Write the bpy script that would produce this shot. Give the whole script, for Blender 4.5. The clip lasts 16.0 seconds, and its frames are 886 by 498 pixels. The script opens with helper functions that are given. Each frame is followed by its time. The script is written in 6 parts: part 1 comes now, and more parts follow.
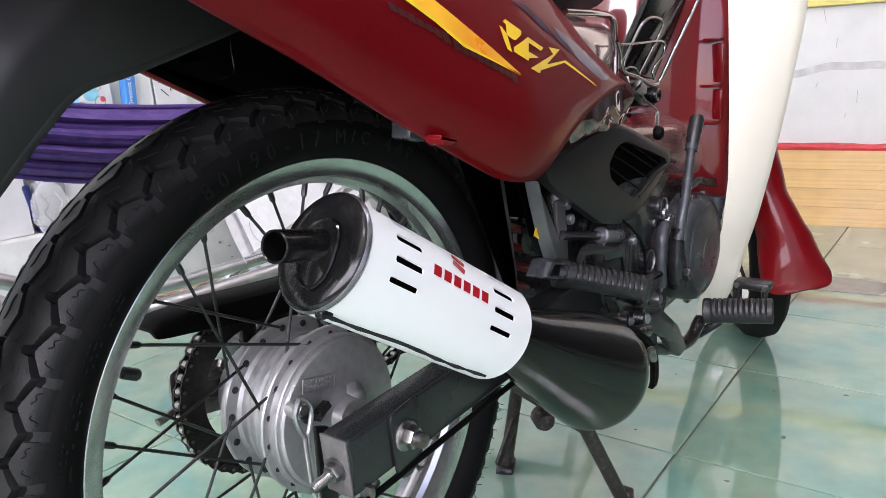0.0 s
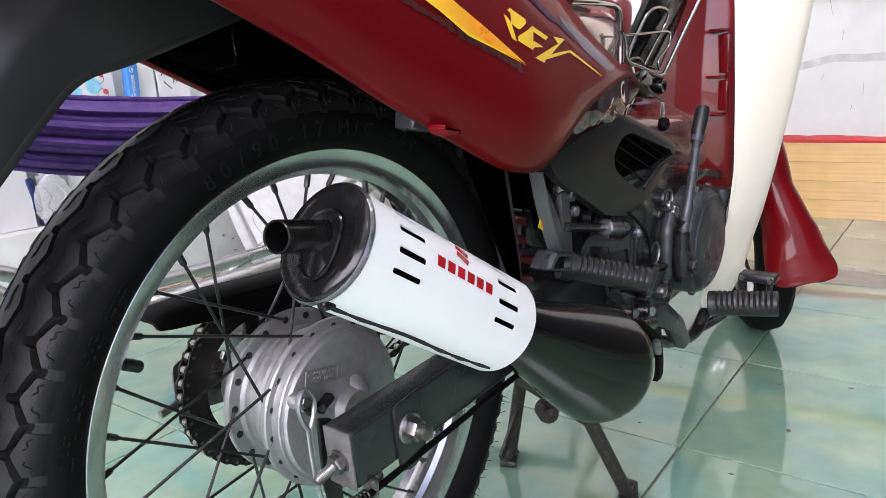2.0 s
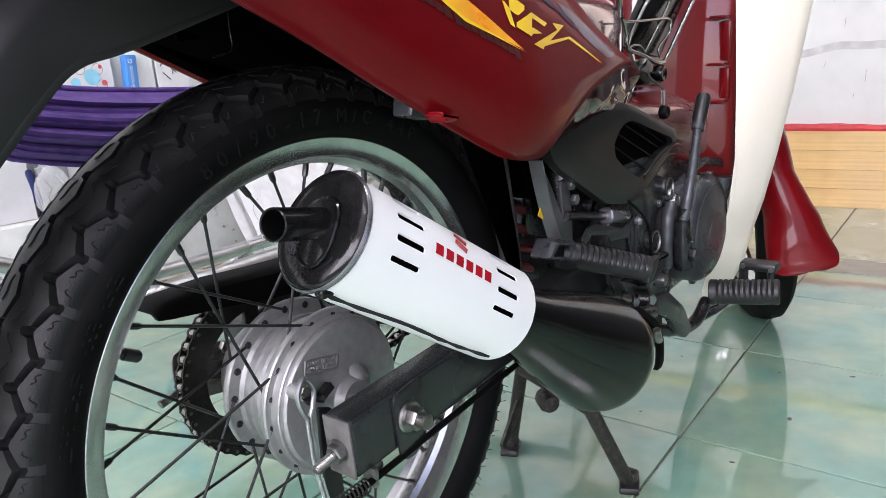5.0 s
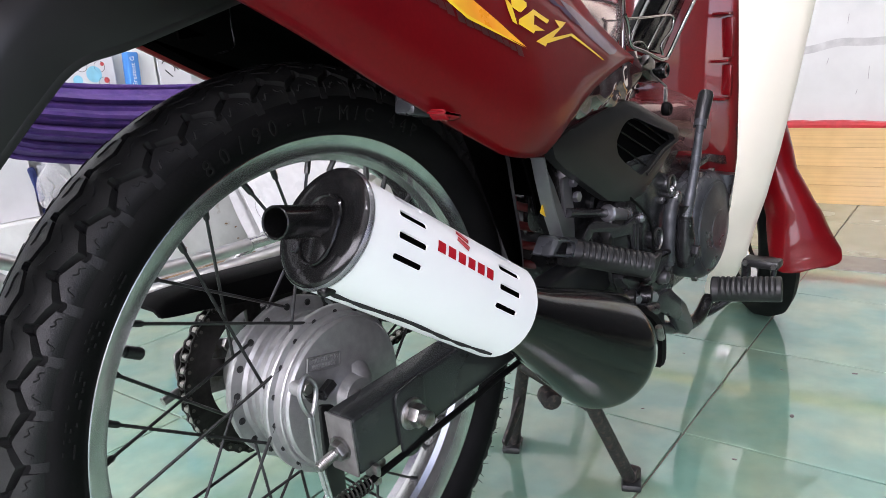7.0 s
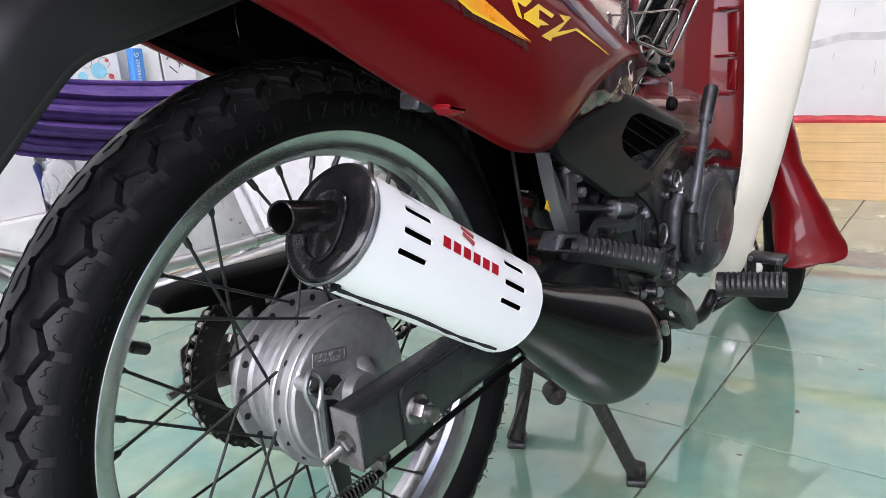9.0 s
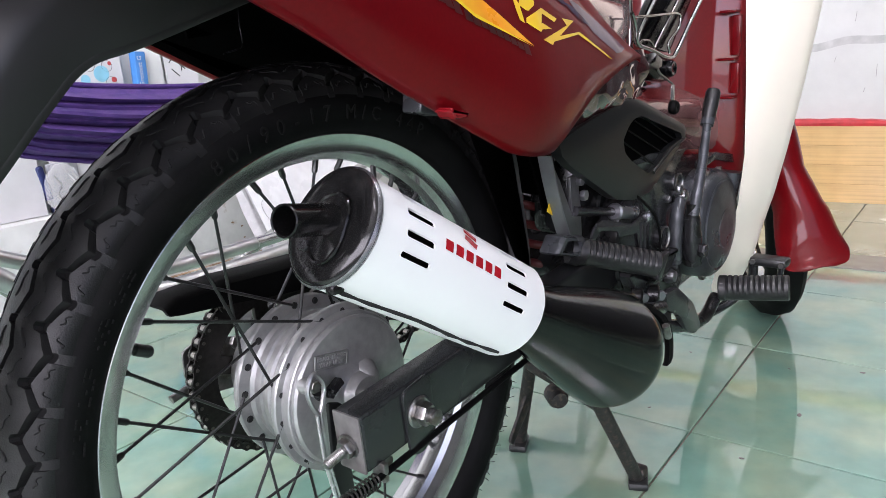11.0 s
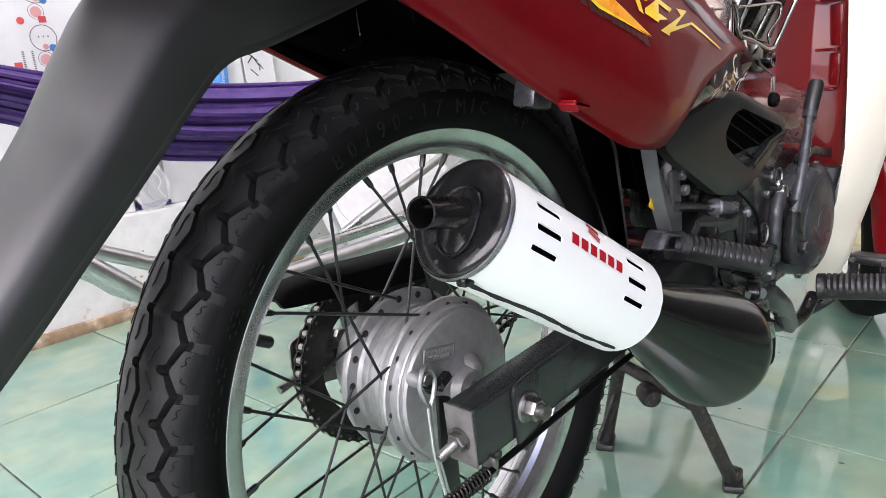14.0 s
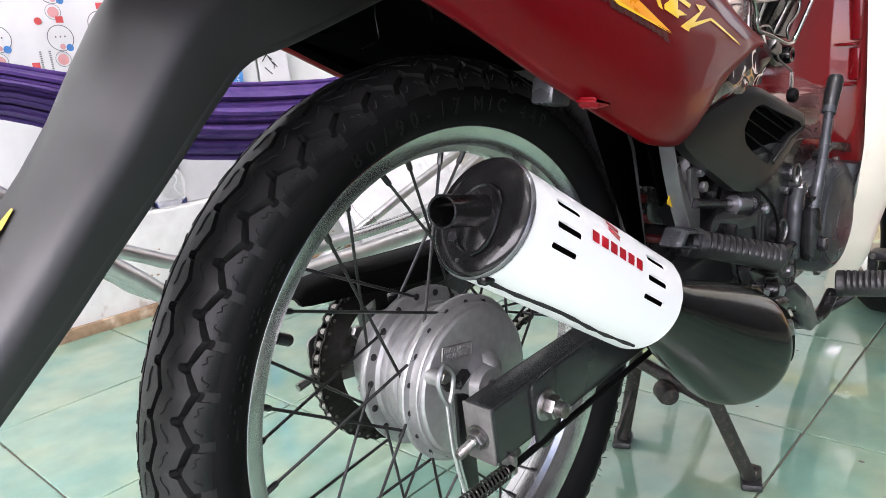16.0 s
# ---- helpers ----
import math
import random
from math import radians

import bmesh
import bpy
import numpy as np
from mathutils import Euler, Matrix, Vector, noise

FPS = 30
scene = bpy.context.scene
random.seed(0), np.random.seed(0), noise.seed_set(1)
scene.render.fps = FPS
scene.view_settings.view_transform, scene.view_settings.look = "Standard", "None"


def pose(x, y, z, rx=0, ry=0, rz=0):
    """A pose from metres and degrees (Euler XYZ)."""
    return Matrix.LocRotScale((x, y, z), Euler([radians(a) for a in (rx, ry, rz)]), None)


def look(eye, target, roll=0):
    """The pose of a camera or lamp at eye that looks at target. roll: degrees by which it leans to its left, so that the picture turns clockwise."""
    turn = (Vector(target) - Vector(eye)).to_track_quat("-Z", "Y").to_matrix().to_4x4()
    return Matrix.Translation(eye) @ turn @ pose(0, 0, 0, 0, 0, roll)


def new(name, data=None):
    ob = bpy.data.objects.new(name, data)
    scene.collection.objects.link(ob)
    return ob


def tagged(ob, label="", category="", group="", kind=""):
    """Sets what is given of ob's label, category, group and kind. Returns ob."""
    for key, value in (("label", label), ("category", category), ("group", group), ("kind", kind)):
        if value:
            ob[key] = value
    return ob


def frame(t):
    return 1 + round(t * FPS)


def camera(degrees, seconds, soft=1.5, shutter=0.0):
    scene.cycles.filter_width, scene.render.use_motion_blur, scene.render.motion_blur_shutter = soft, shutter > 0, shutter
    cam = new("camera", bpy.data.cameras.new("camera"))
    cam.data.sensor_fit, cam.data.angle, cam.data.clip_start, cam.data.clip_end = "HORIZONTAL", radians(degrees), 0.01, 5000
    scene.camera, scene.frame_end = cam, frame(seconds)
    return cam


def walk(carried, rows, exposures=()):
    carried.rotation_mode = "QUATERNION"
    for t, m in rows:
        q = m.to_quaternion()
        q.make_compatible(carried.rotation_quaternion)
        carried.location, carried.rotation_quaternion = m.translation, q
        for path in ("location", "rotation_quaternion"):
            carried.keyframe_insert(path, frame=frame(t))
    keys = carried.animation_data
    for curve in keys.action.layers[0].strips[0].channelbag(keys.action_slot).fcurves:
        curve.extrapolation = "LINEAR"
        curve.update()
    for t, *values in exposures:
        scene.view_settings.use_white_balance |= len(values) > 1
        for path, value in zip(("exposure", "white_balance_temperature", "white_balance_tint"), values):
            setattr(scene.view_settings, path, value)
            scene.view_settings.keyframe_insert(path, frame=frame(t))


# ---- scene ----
cam = camera(61.9, 16.0, soft=0.6)
PATH = [
    (0, (-0.4171, -0.4990, 0.5851), (0.3417, 0.1076, 0.3476), -2.93),
    (0.5, (-0.4169, -0.4992, 0.5851), (0.3395, 0.1100, 0.3467), -2.99),
    (1, (-0.4172, -0.4987, 0.5848), (0.3393, 0.1092, 0.3435), -2.96),
    (1.5, (-0.4145, -0.4973, 0.5833), (0.3410, 0.1107, 0.3390), -2.96),
    (2, (-0.4143, -0.4964, 0.5824), (0.3396, 0.1129, 0.3366), -3.00),
    (2.5, (-0.4142, -0.4967, 0.5825), (0.3390, 0.1130, 0.3358), -2.99),
    (3, (-0.4143, -0.4973, 0.5820), (0.3373, 0.1136, 0.3331), -3.13),
    (3.5, (-0.4135, -0.4962, 0.5813), (0.3396, 0.1101, 0.3258), -3.03),
    (4, (-0.4123, -0.4965, 0.5802), (0.3394, 0.1113, 0.3241), -3.13),
    (6.5, (-0.4112, -0.4967, 0.5794), (0.3371, 0.1139, 0.3199), -3.34),
    (7, (-0.4113, -0.4965, 0.5800), (0.3358, 0.1147, 0.3188), -3.35),
    (7.5, (-0.4118, -0.4966, 0.5792), (0.3343, 0.1157, 0.3177), -3.40),
    (8, (-0.4123, -0.4966, 0.5796), (0.3307, 0.1189, 0.3170), -3.55),
    (8.5, (-0.4125, -0.4962, 0.5794), (0.3304, 0.1189, 0.3155), -3.61),
    (9, (-0.4118, -0.4961, 0.5794), (0.3305, 0.1189, 0.3134), -3.50),
    (11.5, (-0.4131, -0.4958, 0.5800), (0.3290, 0.1213, 0.3183), -3.47),
    (12, (-0.4131, -0.4952, 0.5799), (0.3286, 0.1214, 0.3159), -3.39),
    (12.5, (-0.4132, -0.4953, 0.5795), (0.3273, 0.1227, 0.3152), -3.52),
    (13, (-0.4179, -0.4941, 0.5791), (0.3156, 0.1320, 0.3146), -3.81),
    (13.1, (-0.4209, -0.4904, 0.5793), (0.3065, 0.1423, 0.3145), -3.91),
    (13.2, (-0.4252, -0.4853, 0.5795), (0.2938, 0.1567, 0.3144), -4.04),
    (13.3, (-0.4279, -0.4819, 0.5797), (0.2855, 0.1662, 0.3126), -4.13),
    (13.4, (-0.4309, -0.4784, 0.5799), (0.2767, 0.1762, 0.3085), -4.23),
    (13.5, (-0.4341, -0.4745, 0.5801), (0.2670, 0.1872, 0.3142), -4.33),
    (13.6, (-0.4359, -0.4717, 0.5800), (0.2628, 0.1930, 0.3138), -4.35),
    (13.7, (-0.4372, -0.4697, 0.5799), (0.2599, 0.1972, 0.3148), -4.36),
    (13.8, (-0.4390, -0.4670, 0.5798), (0.2557, 0.2030, 0.3179), -4.38),
    (14, (-0.4417, -0.4629, 0.5797), (0.2496, 0.2115, 0.3199), -4.41),
    (14.5, (-0.4456, -0.4586, 0.5806), (0.2390, 0.2225, 0.3208), -4.53),
    (15, (-0.4474, -0.4609, 0.5819), (0.2331, 0.2241, 0.3219), -4.69),
    (15.5, (-0.4457, -0.4601, 0.5816), (0.2333, 0.2245, 0.3165), -4.78),
    (16, (-0.4447, -0.4594, 0.5806), (0.2340, 0.2267, 0.3185), -4.82),
]
walk(cam, [(t, look(eye, target, roll)) for t, eye, target, roll in PATH], exposures=[(0.0, 0.60, 6450, 25), (12.5, 0.62, 6400, 25), (14.0, 0.77, 6600, 25), (15.0, 0.84, 6600, 25), (16.0, 0.86, 6600, 25)])

# ---- light ----
world = bpy.data.worlds.new("world")
scene.world = world
world.use_nodes = True
wn = world.node_tree.nodes
sky = wn.new("ShaderNodeTexSky")
sky.sky_type, sky.sun_disc = "NISHITA", False
sky.sun_elevation, sky.sun_rotation = radians(48), radians(250)
wn["Background"].inputs[1].default_value = 0.10
world.node_tree.links.new(sky.outputs[0], wn["Background"].inputs[0])
sun = new("sun", bpy.data.lights.new("sun", "SUN"))
sun.data.energy, sun.data.angle, sun.data.color = 2.5, radians(0.6), (1, 0.95, 0.88)
sun.matrix_world = look((-6, -3, 8), (0, 0, 0))


def area_lamp(name, eye, target, sx, sy, watts, color):
    d = bpy.data.lights.new(name, "AREA")
    d.shape, d.size, d.size_y, d.energy, d.color = "RECTANGLE", sx, sy, watts, color
    ob = new(name, d)
    ob.matrix_world = look(eye, target)
    return ob


area_lamp("shopfront_daylight", (-3.3, -0.6, 1.75), (0, -0.4, 1.3), 4.0, 1.8, 163, (0.97, 0.98, 1.0))
area_lamp("street_daylight", (-1.9, -3.1, 1.4), (0.3, 0.5, 0.6), 3.0, 2.4, 14, (0.97, 0.98, 1.0))
TUBES = ((-0.9, -0.75), (1.15, -0.35))


# ---- materials ----
def mat(name, color, rough=0.5, metal=0.0, coat=0.0, var=0.12, scale=30.0, bump=0.0, bscale=200.0, second=None,
        sscale=3.0, smin=0.45, smax=0.65, rvar=0.1, spec=0.5, objrand=0.0, world_pattern=False, coat_ior=1.5):
    """Principled surface with grain, larger blotches, uneven gloss and fine relief."""
    m = bpy.data.materials.new(name)
    m.use_nodes = True
    nt = m.node_tree
    N, L = nt.nodes, nt.links
    b = N["Principled BSDF"]
    b.inputs["Metallic"].default_value = metal
    b.inputs["Coat Weight"].default_value = coat
    b.inputs["Coat Roughness"].default_value = 0.04 if rough > 0.28 or coat < 0.6 else rough
    b.inputs["Specular IOR Level"].default_value = spec
    b.inputs["Coat IOR"].default_value = coat_ior
    tc = N.new("ShaderNodeTexCoord")
    coords = N.new("ShaderNodeNewGeometry").outputs["Position"] if world_pattern else tc.outputs["Object"]
    n1 = N.new("ShaderNodeTexNoise")
    n1.inputs["Scale"].default_value, n1.inputs["Detail"].default_value = scale, 4
    L.new(coords, n1.inputs["Vector"])
    n2 = N.new("ShaderNodeTexNoise")
    n2.inputs["Scale"].default_value, n2.inputs["Detail"].default_value = sscale, 6
    L.new(coords, n2.inputs["Vector"])
    base = N.new("ShaderNodeMix")
    base.data_type = "RGBA"
    base.inputs[6].default_value = (*color, 1)
    base.inputs[7].default_value = (*(second or tuple(c * 0.8 for c in color)), 1)
    mr = N.new("ShaderNodeMapRange")
    mr.inputs[1].default_value, mr.inputs[2].default_value = smin, smax
    L.new(n2.outputs["Fac"], mr.inputs[0])
    L.new(mr.outputs[0], base.inputs[0])
    hsv = N.new("ShaderNodeHueSaturation")
    mv = N.new("ShaderNodeMapRange")
    mv.inputs[1].default_value, mv.inputs[2].default_value = 0.3, 0.7
    mv.inputs[3].default_value, mv.inputs[4].default_value = 1 - var, 1 + var
    L.new(n1.outputs["Fac"], mv.inputs[0])
    value = mv.outputs[0]
    if objrand:
        oi = N.new("ShaderNodeObjectInfo")
        mo = N.new("ShaderNodeMapRange")
        mo.inputs[3].default_value, mo.inputs[4].default_value = 1 - objrand, 1 + objrand
        L.new(oi.outputs["Random"], mo.inputs[0])
        mul = N.new("ShaderNodeMath")
        mul.operation = "MULTIPLY"
        L.new(value, mul.inputs[0])
        L.new(mo.outputs[0], mul.inputs[1])
        value = mul.outputs[0]
    L.new(value, hsv.inputs["Value"])
    L.new(base.outputs[2], hsv.inputs["Color"])
    L.new(hsv.outputs[0], b.inputs["Base Color"])
    rr = N.new("ShaderNodeMapRange")
    rr.inputs[1].default_value, rr.inputs[2].default_value = 0.3, 0.7
    rr.inputs[3].default_value, rr.inputs[4].default_value = max(rough - rvar, 0.02), min(rough + rvar, 1)
    L.new(n2.outputs["Fac"], rr.inputs[0])
    L.new(rr.outputs[0], b.inputs["Roughness"])
    if bump:
        n3 = N.new("ShaderNodeTexNoise")
        n3.inputs["Scale"].default_value, n3.inputs["Detail"].default_value = bscale, 3
        L.new(tc.outputs["Object"], n3.inputs["Vector"])
        bp = N.new("ShaderNodeBump")
        bp.inputs["Strength"].default_value, bp.inputs["Distance"].default_value = bump, 0.002
        L.new(n3.outputs["Fac"], bp.inputs["Height"])
        L.new(bp.outputs[0], b.inputs["Normal"])
    return m


RUBBER = mat("tyre_rubber", (0.004, 0.004, 0.0042), 0.66, var=0.25, scale=60, bump=0.08, bscale=500, second=(0.0055, 0.0055, 0.0054), sscale=14, spec=0.1)
TREAD = mat("worn_tread_rubber", (0.009, 0.009, 0.0093), 0.42, var=0.25, scale=70, bump=0.15, bscale=900, second=(0.021, 0.0206, 0.0202), sscale=16, spec=0.3, rvar=0.08)
# near-black without gloss: the shade inside hollows put into the colour
HOLLOW = mat("hollow_shade_black", (0.002, 0.002, 0.002), 0.9, spec=0.0)
SIPE = mat("sipe_black", (0.008, 0.008, 0.008), 0.9)
LETTER = mat("raised_rubber_letter", (0.0050, 0.0050, 0.0050), 0.6, var=0.4, scale=200, spec=0.22)
PEG_RUBBER = mat("peg_rubber", (0.012, 0.012, 0.0126), 0.36, spec=0.55, var=0.2, bump=0.2, bscale=500)
ALLOY = mat("rim_alloy", (0.66, 0.66, 0.665), 0.20, 0.95, var=0.08, scale=60, second=(0.52, 0.525, 0.53), sscale=9, rvar=0.05)
HUB_SILVER = mat("hub_silver_paint", (0.42, 0.42, 0.42), 0.36, 0.7, var=0.1, scale=120, bump=0.15, bscale=700, second=(0.36, 0.36, 0.355), sscale=16)
SPOKE = mat("dark_spoke_steel", (0.055, 0.055, 0.055), 0.36, 0.8, var=0.25, scale=120)
STEEL = mat("zinc_steel", (0.26, 0.256, 0.25), 0.36, 0.95, var=0.25, scale=150, second=(0.17, 0.15, 0.13), sscale=70, smin=0.48, smax=0.64)
CHAIN = mat("oily_chain_steel", (0.035, 0.033, 0.03), 0.35, 0.7, var=0.3, scale=200)
ROLLER = mat("chain_roller", (0.36, 0.35, 0.32), 0.35, 0.9, var=0.2, scale=200)
WIRE = mat("dull_chrome_wire", (0.37, 0.355, 0.345), 0.2, 1.0, var=0.1, rvar=0.05)
DULL_CHROME = mat("dull_steel_tube", (0.55, 0.55, 0.55), 0.3, 0.9, var=0.1, scale=40)
BLACK_GLOSS = mat("black_exhaust_paint", (0.0025, 0.0025, 0.0027), 0.15, 0.0, spec=0.42, coat=0.0, var=0.2, bump=0.04, bscale=120, rvar=0.04)
BURNT = mat("burnt_black_steel", (0.022, 0.022, 0.022), 0.18, 0.7, var=0.35, scale=60, second=(0.050, 0.046, 0.043), sscale=45, smin=0.55, smax=0.75, bump=0.06, bscale=160)
ARM_BLACK = mat("black_swingarm_paint", (0.016, 0.0175, 0.018), 0.30, 0.0, coat=0.1, var=0.15, scale=60, rvar=0.1)
STAND_PAINT = mat("worn_black_stand", (0.022, 0.021, 0.020), 0.45, 0.2, var=0.3, scale=80, second=(0.070, 0.052, 0.042), sscale=160, smin=0.5, smax=0.68, bump=0.25)
WHITE_ENAMEL = mat("white_enamel", (0.78, 0.79, 0.79), 0.36, var=0.015, scale=20, second=(0.765, 0.775, 0.775), sscale=8, smin=0.3, smax=0.8, rvar=0.03)
RED_PAINT = mat("dark_red_paint", (0.118, 0.0022, 0.0038), 0.4, 0.0, coat=0.25, var=0.06, scale=300, second=(0.09, 0.0025, 0.0045), rvar=0.05, spec=0.06)
RED_GLOSS = mat("dark_red_gloss_paint", (0.15, 0.0065, 0.008), 0.3, 0.0, coat=1.0, var=0.06, scale=300, second=(0.13, 0.0055, 0.007), rvar=0.05, spec=0.3, coat_ior=1.8)
GUARD_RED = mat("wet_red_gloss_paint", (0.135, 0.0025, 0.0042), 0.34, 0.0, coat=0.32, var=0.05, scale=300, second=(0.105, 0.0035, 0.005), rvar=0.04, spec=0.1)
NOSE_GLOSS = mat("wet_gloss_dark_red", (0.035, 0.004, 0.005), 0.05, 0.0, coat=1.0, var=0.05, scale=60, spec=1.0, rvar=0.02, coat_ior=2.4)
# pale pink over dark red: white reflections partly put into the colour
TUNNEL_GLOSS = mat("dark_red_pale_reflections", (0.42, 0.22, 0.21), 0.06, 0.6, coat=1.0, var=0.05, scale=60, second=(0.12, 0.02, 0.02), sscale=14, rvar=0.02)
# pale rose base stands in for the cover's whitish reflection
ROSE_REFLECTION = mat("rose_silver_reflection", (0.72, 0.63, 0.61), 0.11, 0.6, coat=0.6, var=0.06, scale=30, second=(0.40, 0.28, 0.27), sscale=9, rvar=0.03)
GREY_PLASTIC = mat("satin_grey_plastic", (0.007, 0.007, 0.0073), 0.42, coat=0.0, var=0.06, scale=120, bump=0.02, bscale=900, second=(0.010, 0.010, 0.0103), sscale=9, spec=0.8, rvar=0.03)
COVER_PLASTIC = mat("black_grey_plastic", (0.0095, 0.0100, 0.0102), 0.38, var=0.1, scale=120, bump=0.05, bscale=900, second=(0.013, 0.0135, 0.0138), spec=0.42)
BLACK_PLASTIC = mat("black_plastic", (0.002, 0.002, 0.002), 0.65, var=0.2, scale=60, bump=0.1, bscale=500, spec=0.1)
ENGINE_GREY = mat("engine_grey_paint", (0.075, 0.079, 0.087), 0.32, 0.5, var=0.12, scale=90, second=(0.042, 0.044, 0.049), sscale=20, bump=0.1, bscale=600)
ENGINE_DARK = mat("engine_dark_alloy", (0.043, 0.043, 0.0465), 0.24, 0.6, var=0.3, scale=60, second=(0.013, 0.0125, 0.012), sscale=30, bump=0.2, bscale=300)
BRACKET_GREY = mat("bracket_grey_paint", (0.17, 0.17, 0.178), 0.3, 0.75, var=0.1, scale=50)
HANGER_GREY = mat("satin_silver_hanger", (0.27, 0.27, 0.29), 0.32, 0.8, var=0.1, scale=50)
WORN_PLATE = mat("worn_bare_plate", (0.15, 0.145, 0.14), 0.5, 0.3, var=0.2, scale=90, second=(0.10, 0.09, 0.085), sscale=40)
CREAM = mat("cream_white_plastic", (0.84, 0.775, 0.665), 0.28, coat=0.4, var=0.01, second=(0.838, 0.772, 0.66), sscale=4, smin=0.2, smax=0.8, rvar=0.0)
SPRING_RED = mat("red_spring_paint", (0.11, 0.003, 0.004), 0.45, coat=0.1)
YELLOW = mat("yellow_decal", (0.85, 0.55, 0.02), 0.3, coat=0.4, var=0.03)
ORANGE = mat("orange_decal", (0.85, 0.30, 0.012), 0.3, coat=0.4, second=(0.85, 0.45, 0.02), sscale=10)
DECAL_GREY = mat("faded_grey_decal", (0.055, 0.005, 0.006), 0.4, coat=0.4, second=(0.030, 0.007, 0.007), sscale=60)
BLUE_PATCH = mat("blue_patch", (0.018, 0.004, 0.034), 0.4, spec=0.06, coat=0.16, second=(0.050, 0.003, 0.012), sscale=55)
LILAC_BAND = mat("lilac_band", (0.085, 0.045, 0.070), 0.4, spec=0.1, coat=0.4, second=(0.12, 0.085, 0.12), sscale=45)
DECAL_RED = mat("red_decal", (0.36, 0.008, 0.015), 0.35)
REFLEX = mat("red_reflector_plastic", (0.16, 0.003, 0.006), 0.3)
# black rubber raised in tone, making up for light missing on the flap
FLAP = mat("lightened_flap_rubber", (0.055, 0.055, 0.056), 0.6, var=0.25, scale=40, second=(0.085, 0.084, 0.082), sscale=25)
SEAT_BLACK = mat("seat_vinyl", (0.015, 0.015, 0.016), 0.45, bump=0.3, bscale=500)
TILE = mat("green_floor_tile", (0.158, 0.300, 0.236), 0.05, coat=0.55, var=0.08, scale=20, second=(0.270, 0.358, 0.246), sscale=7, smin=0.38, smax=0.68, rvar=0.03, objrand=0.07, world_pattern=True)
GROUT = mat("brown_grout", (0.16, 0.14, 0.11), 0.8, var=0.3, scale=80)
TILE_OLD = mat("old_olive_tile", (0.33, 0.355, 0.255), 0.22, var=0.06, scale=8, second=(0.38, 0.40, 0.30), sscale=4, objrand=0.05, world_pattern=True)
STRIP = mat("grey_floor_strip", (0.2, 0.21, 0.19), 0.3, var=0.1, scale=30)
PLASTER = mat("white_wall_plaster", (0.70, 0.715, 0.70), 0.7, var=0.04, scale=10, second=(0.68, 0.69, 0.68), sscale=2.2, smin=0.5, smax=0.75, bump=0.3, bscale=60)
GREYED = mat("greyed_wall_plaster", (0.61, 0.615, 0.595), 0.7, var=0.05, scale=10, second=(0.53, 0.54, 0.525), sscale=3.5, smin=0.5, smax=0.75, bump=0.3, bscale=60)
PEELED = mat("peeling_white_paint", (0.68, 0.69, 0.67), 0.75, var=0.08, scale=25, second=(0.5, 0.47, 0.42), sscale=22, smin=0.66, smax=0.72, bump=0.5, bscale=40)
DIRT = mat("bare_brown_plinth", (0.30, 0.2, 0.12), 0.85, var=0.3, scale=40, second=(0.45, 0.36, 0.27), sscale=20, bump=0.5, bscale=60)
SCUFF = mat("grey_scuff", (0.33, 0.32, 0.31), 0.8, var=0.3, scale=200)
CRACK = mat("dark_crack", (0.1, 0.09, 0.08), 0.9)
BOARD = mat("varnished_yellow_board", (0.70, 0.46, 0.20), 0.25, var=0.07, scale=12, second=(0.62, 0.38, 0.15), sscale=5, coat=0.2, objrand=0.06)
bn, bl = BOARD.node_tree.nodes, BOARD.node_tree.links
grain_at = bn.new("ShaderNodeMapping")
grain_at.inputs["Scale"].default_value = (60, 1.6, 90)
grain = bn.new("ShaderNodeTexNoise")
grain.inputs["Scale"].default_value, grain.inputs["Detail"].default_value = 1.4, 4
grain_mix = bn.new("ShaderNodeMix")
grain_mix.data_type, grain_mix.blend_type = "RGBA", "MULTIPLY"
grain_mix.inputs[0].default_value = 0.36
grain_ramp = bn.new("ShaderNodeMapRange")
grain_ramp.inputs[1].default_value, grain_ramp.inputs[2].default_value, grain_ramp.inputs[3].default_value = 0.35, 0.6, 0.62
bl.new(bn["Texture Coordinate"].outputs["Object"], grain_at.inputs[0])
bl.new(grain_at.outputs[0], grain.inputs["Vector"])
bl.new(grain.outputs["Fac"], grain_ramp.inputs[0])
bl.new(bn["Hue/Saturation/Value"].outputs[0], grain_mix.inputs[6])
bl.new(grain_ramp.outputs[0], grain_mix.inputs[7])
bl.new(grain_mix.outputs[2], bn["Principled BSDF"].inputs["Base Color"])
RED_TRIM = mat("rough_red_trim", (0.55, 0.03, 0.035), 0.5, var=0.15, scale=60)
SHELF_YELLOW = mat("yellow_frame", (0.65, 0.55, 0.16), 0.5)
PURPLE = mat("purple_hammock_cloth", (0.068, 0.027, 0.163), 0.8, var=0.12, scale=150, second=(0.045, 0.02, 0.14), sscale=30, bump=0.4, bscale=700)
PAPER = mat("printed_white_paper", (0.68, 0.68, 0.69), 0.5, var=0.02)
INK_RED = mat("ink_red", (0.6, 0.08, 0.08), 0.5)
INK_BLUE = mat("ink_blue", (0.05, 0.22, 0.55), 0.5)
INK_NAVY = mat("ink_navy", (0.02, 0.03, 0.12), 0.4)
CLOUDED = mat("clouded_grey_plastic", (0.30, 0.31, 0.33), 0.25, var=0.2, scale=25, second=(0.16, 0.165, 0.18), sscale=20)
INK_CYAN = mat("ink_cyan", (0.25, 0.6, 0.75), 0.5)
INK_GREY = mat("ink_grey", (0.16, 0.16, 0.17), 0.5)
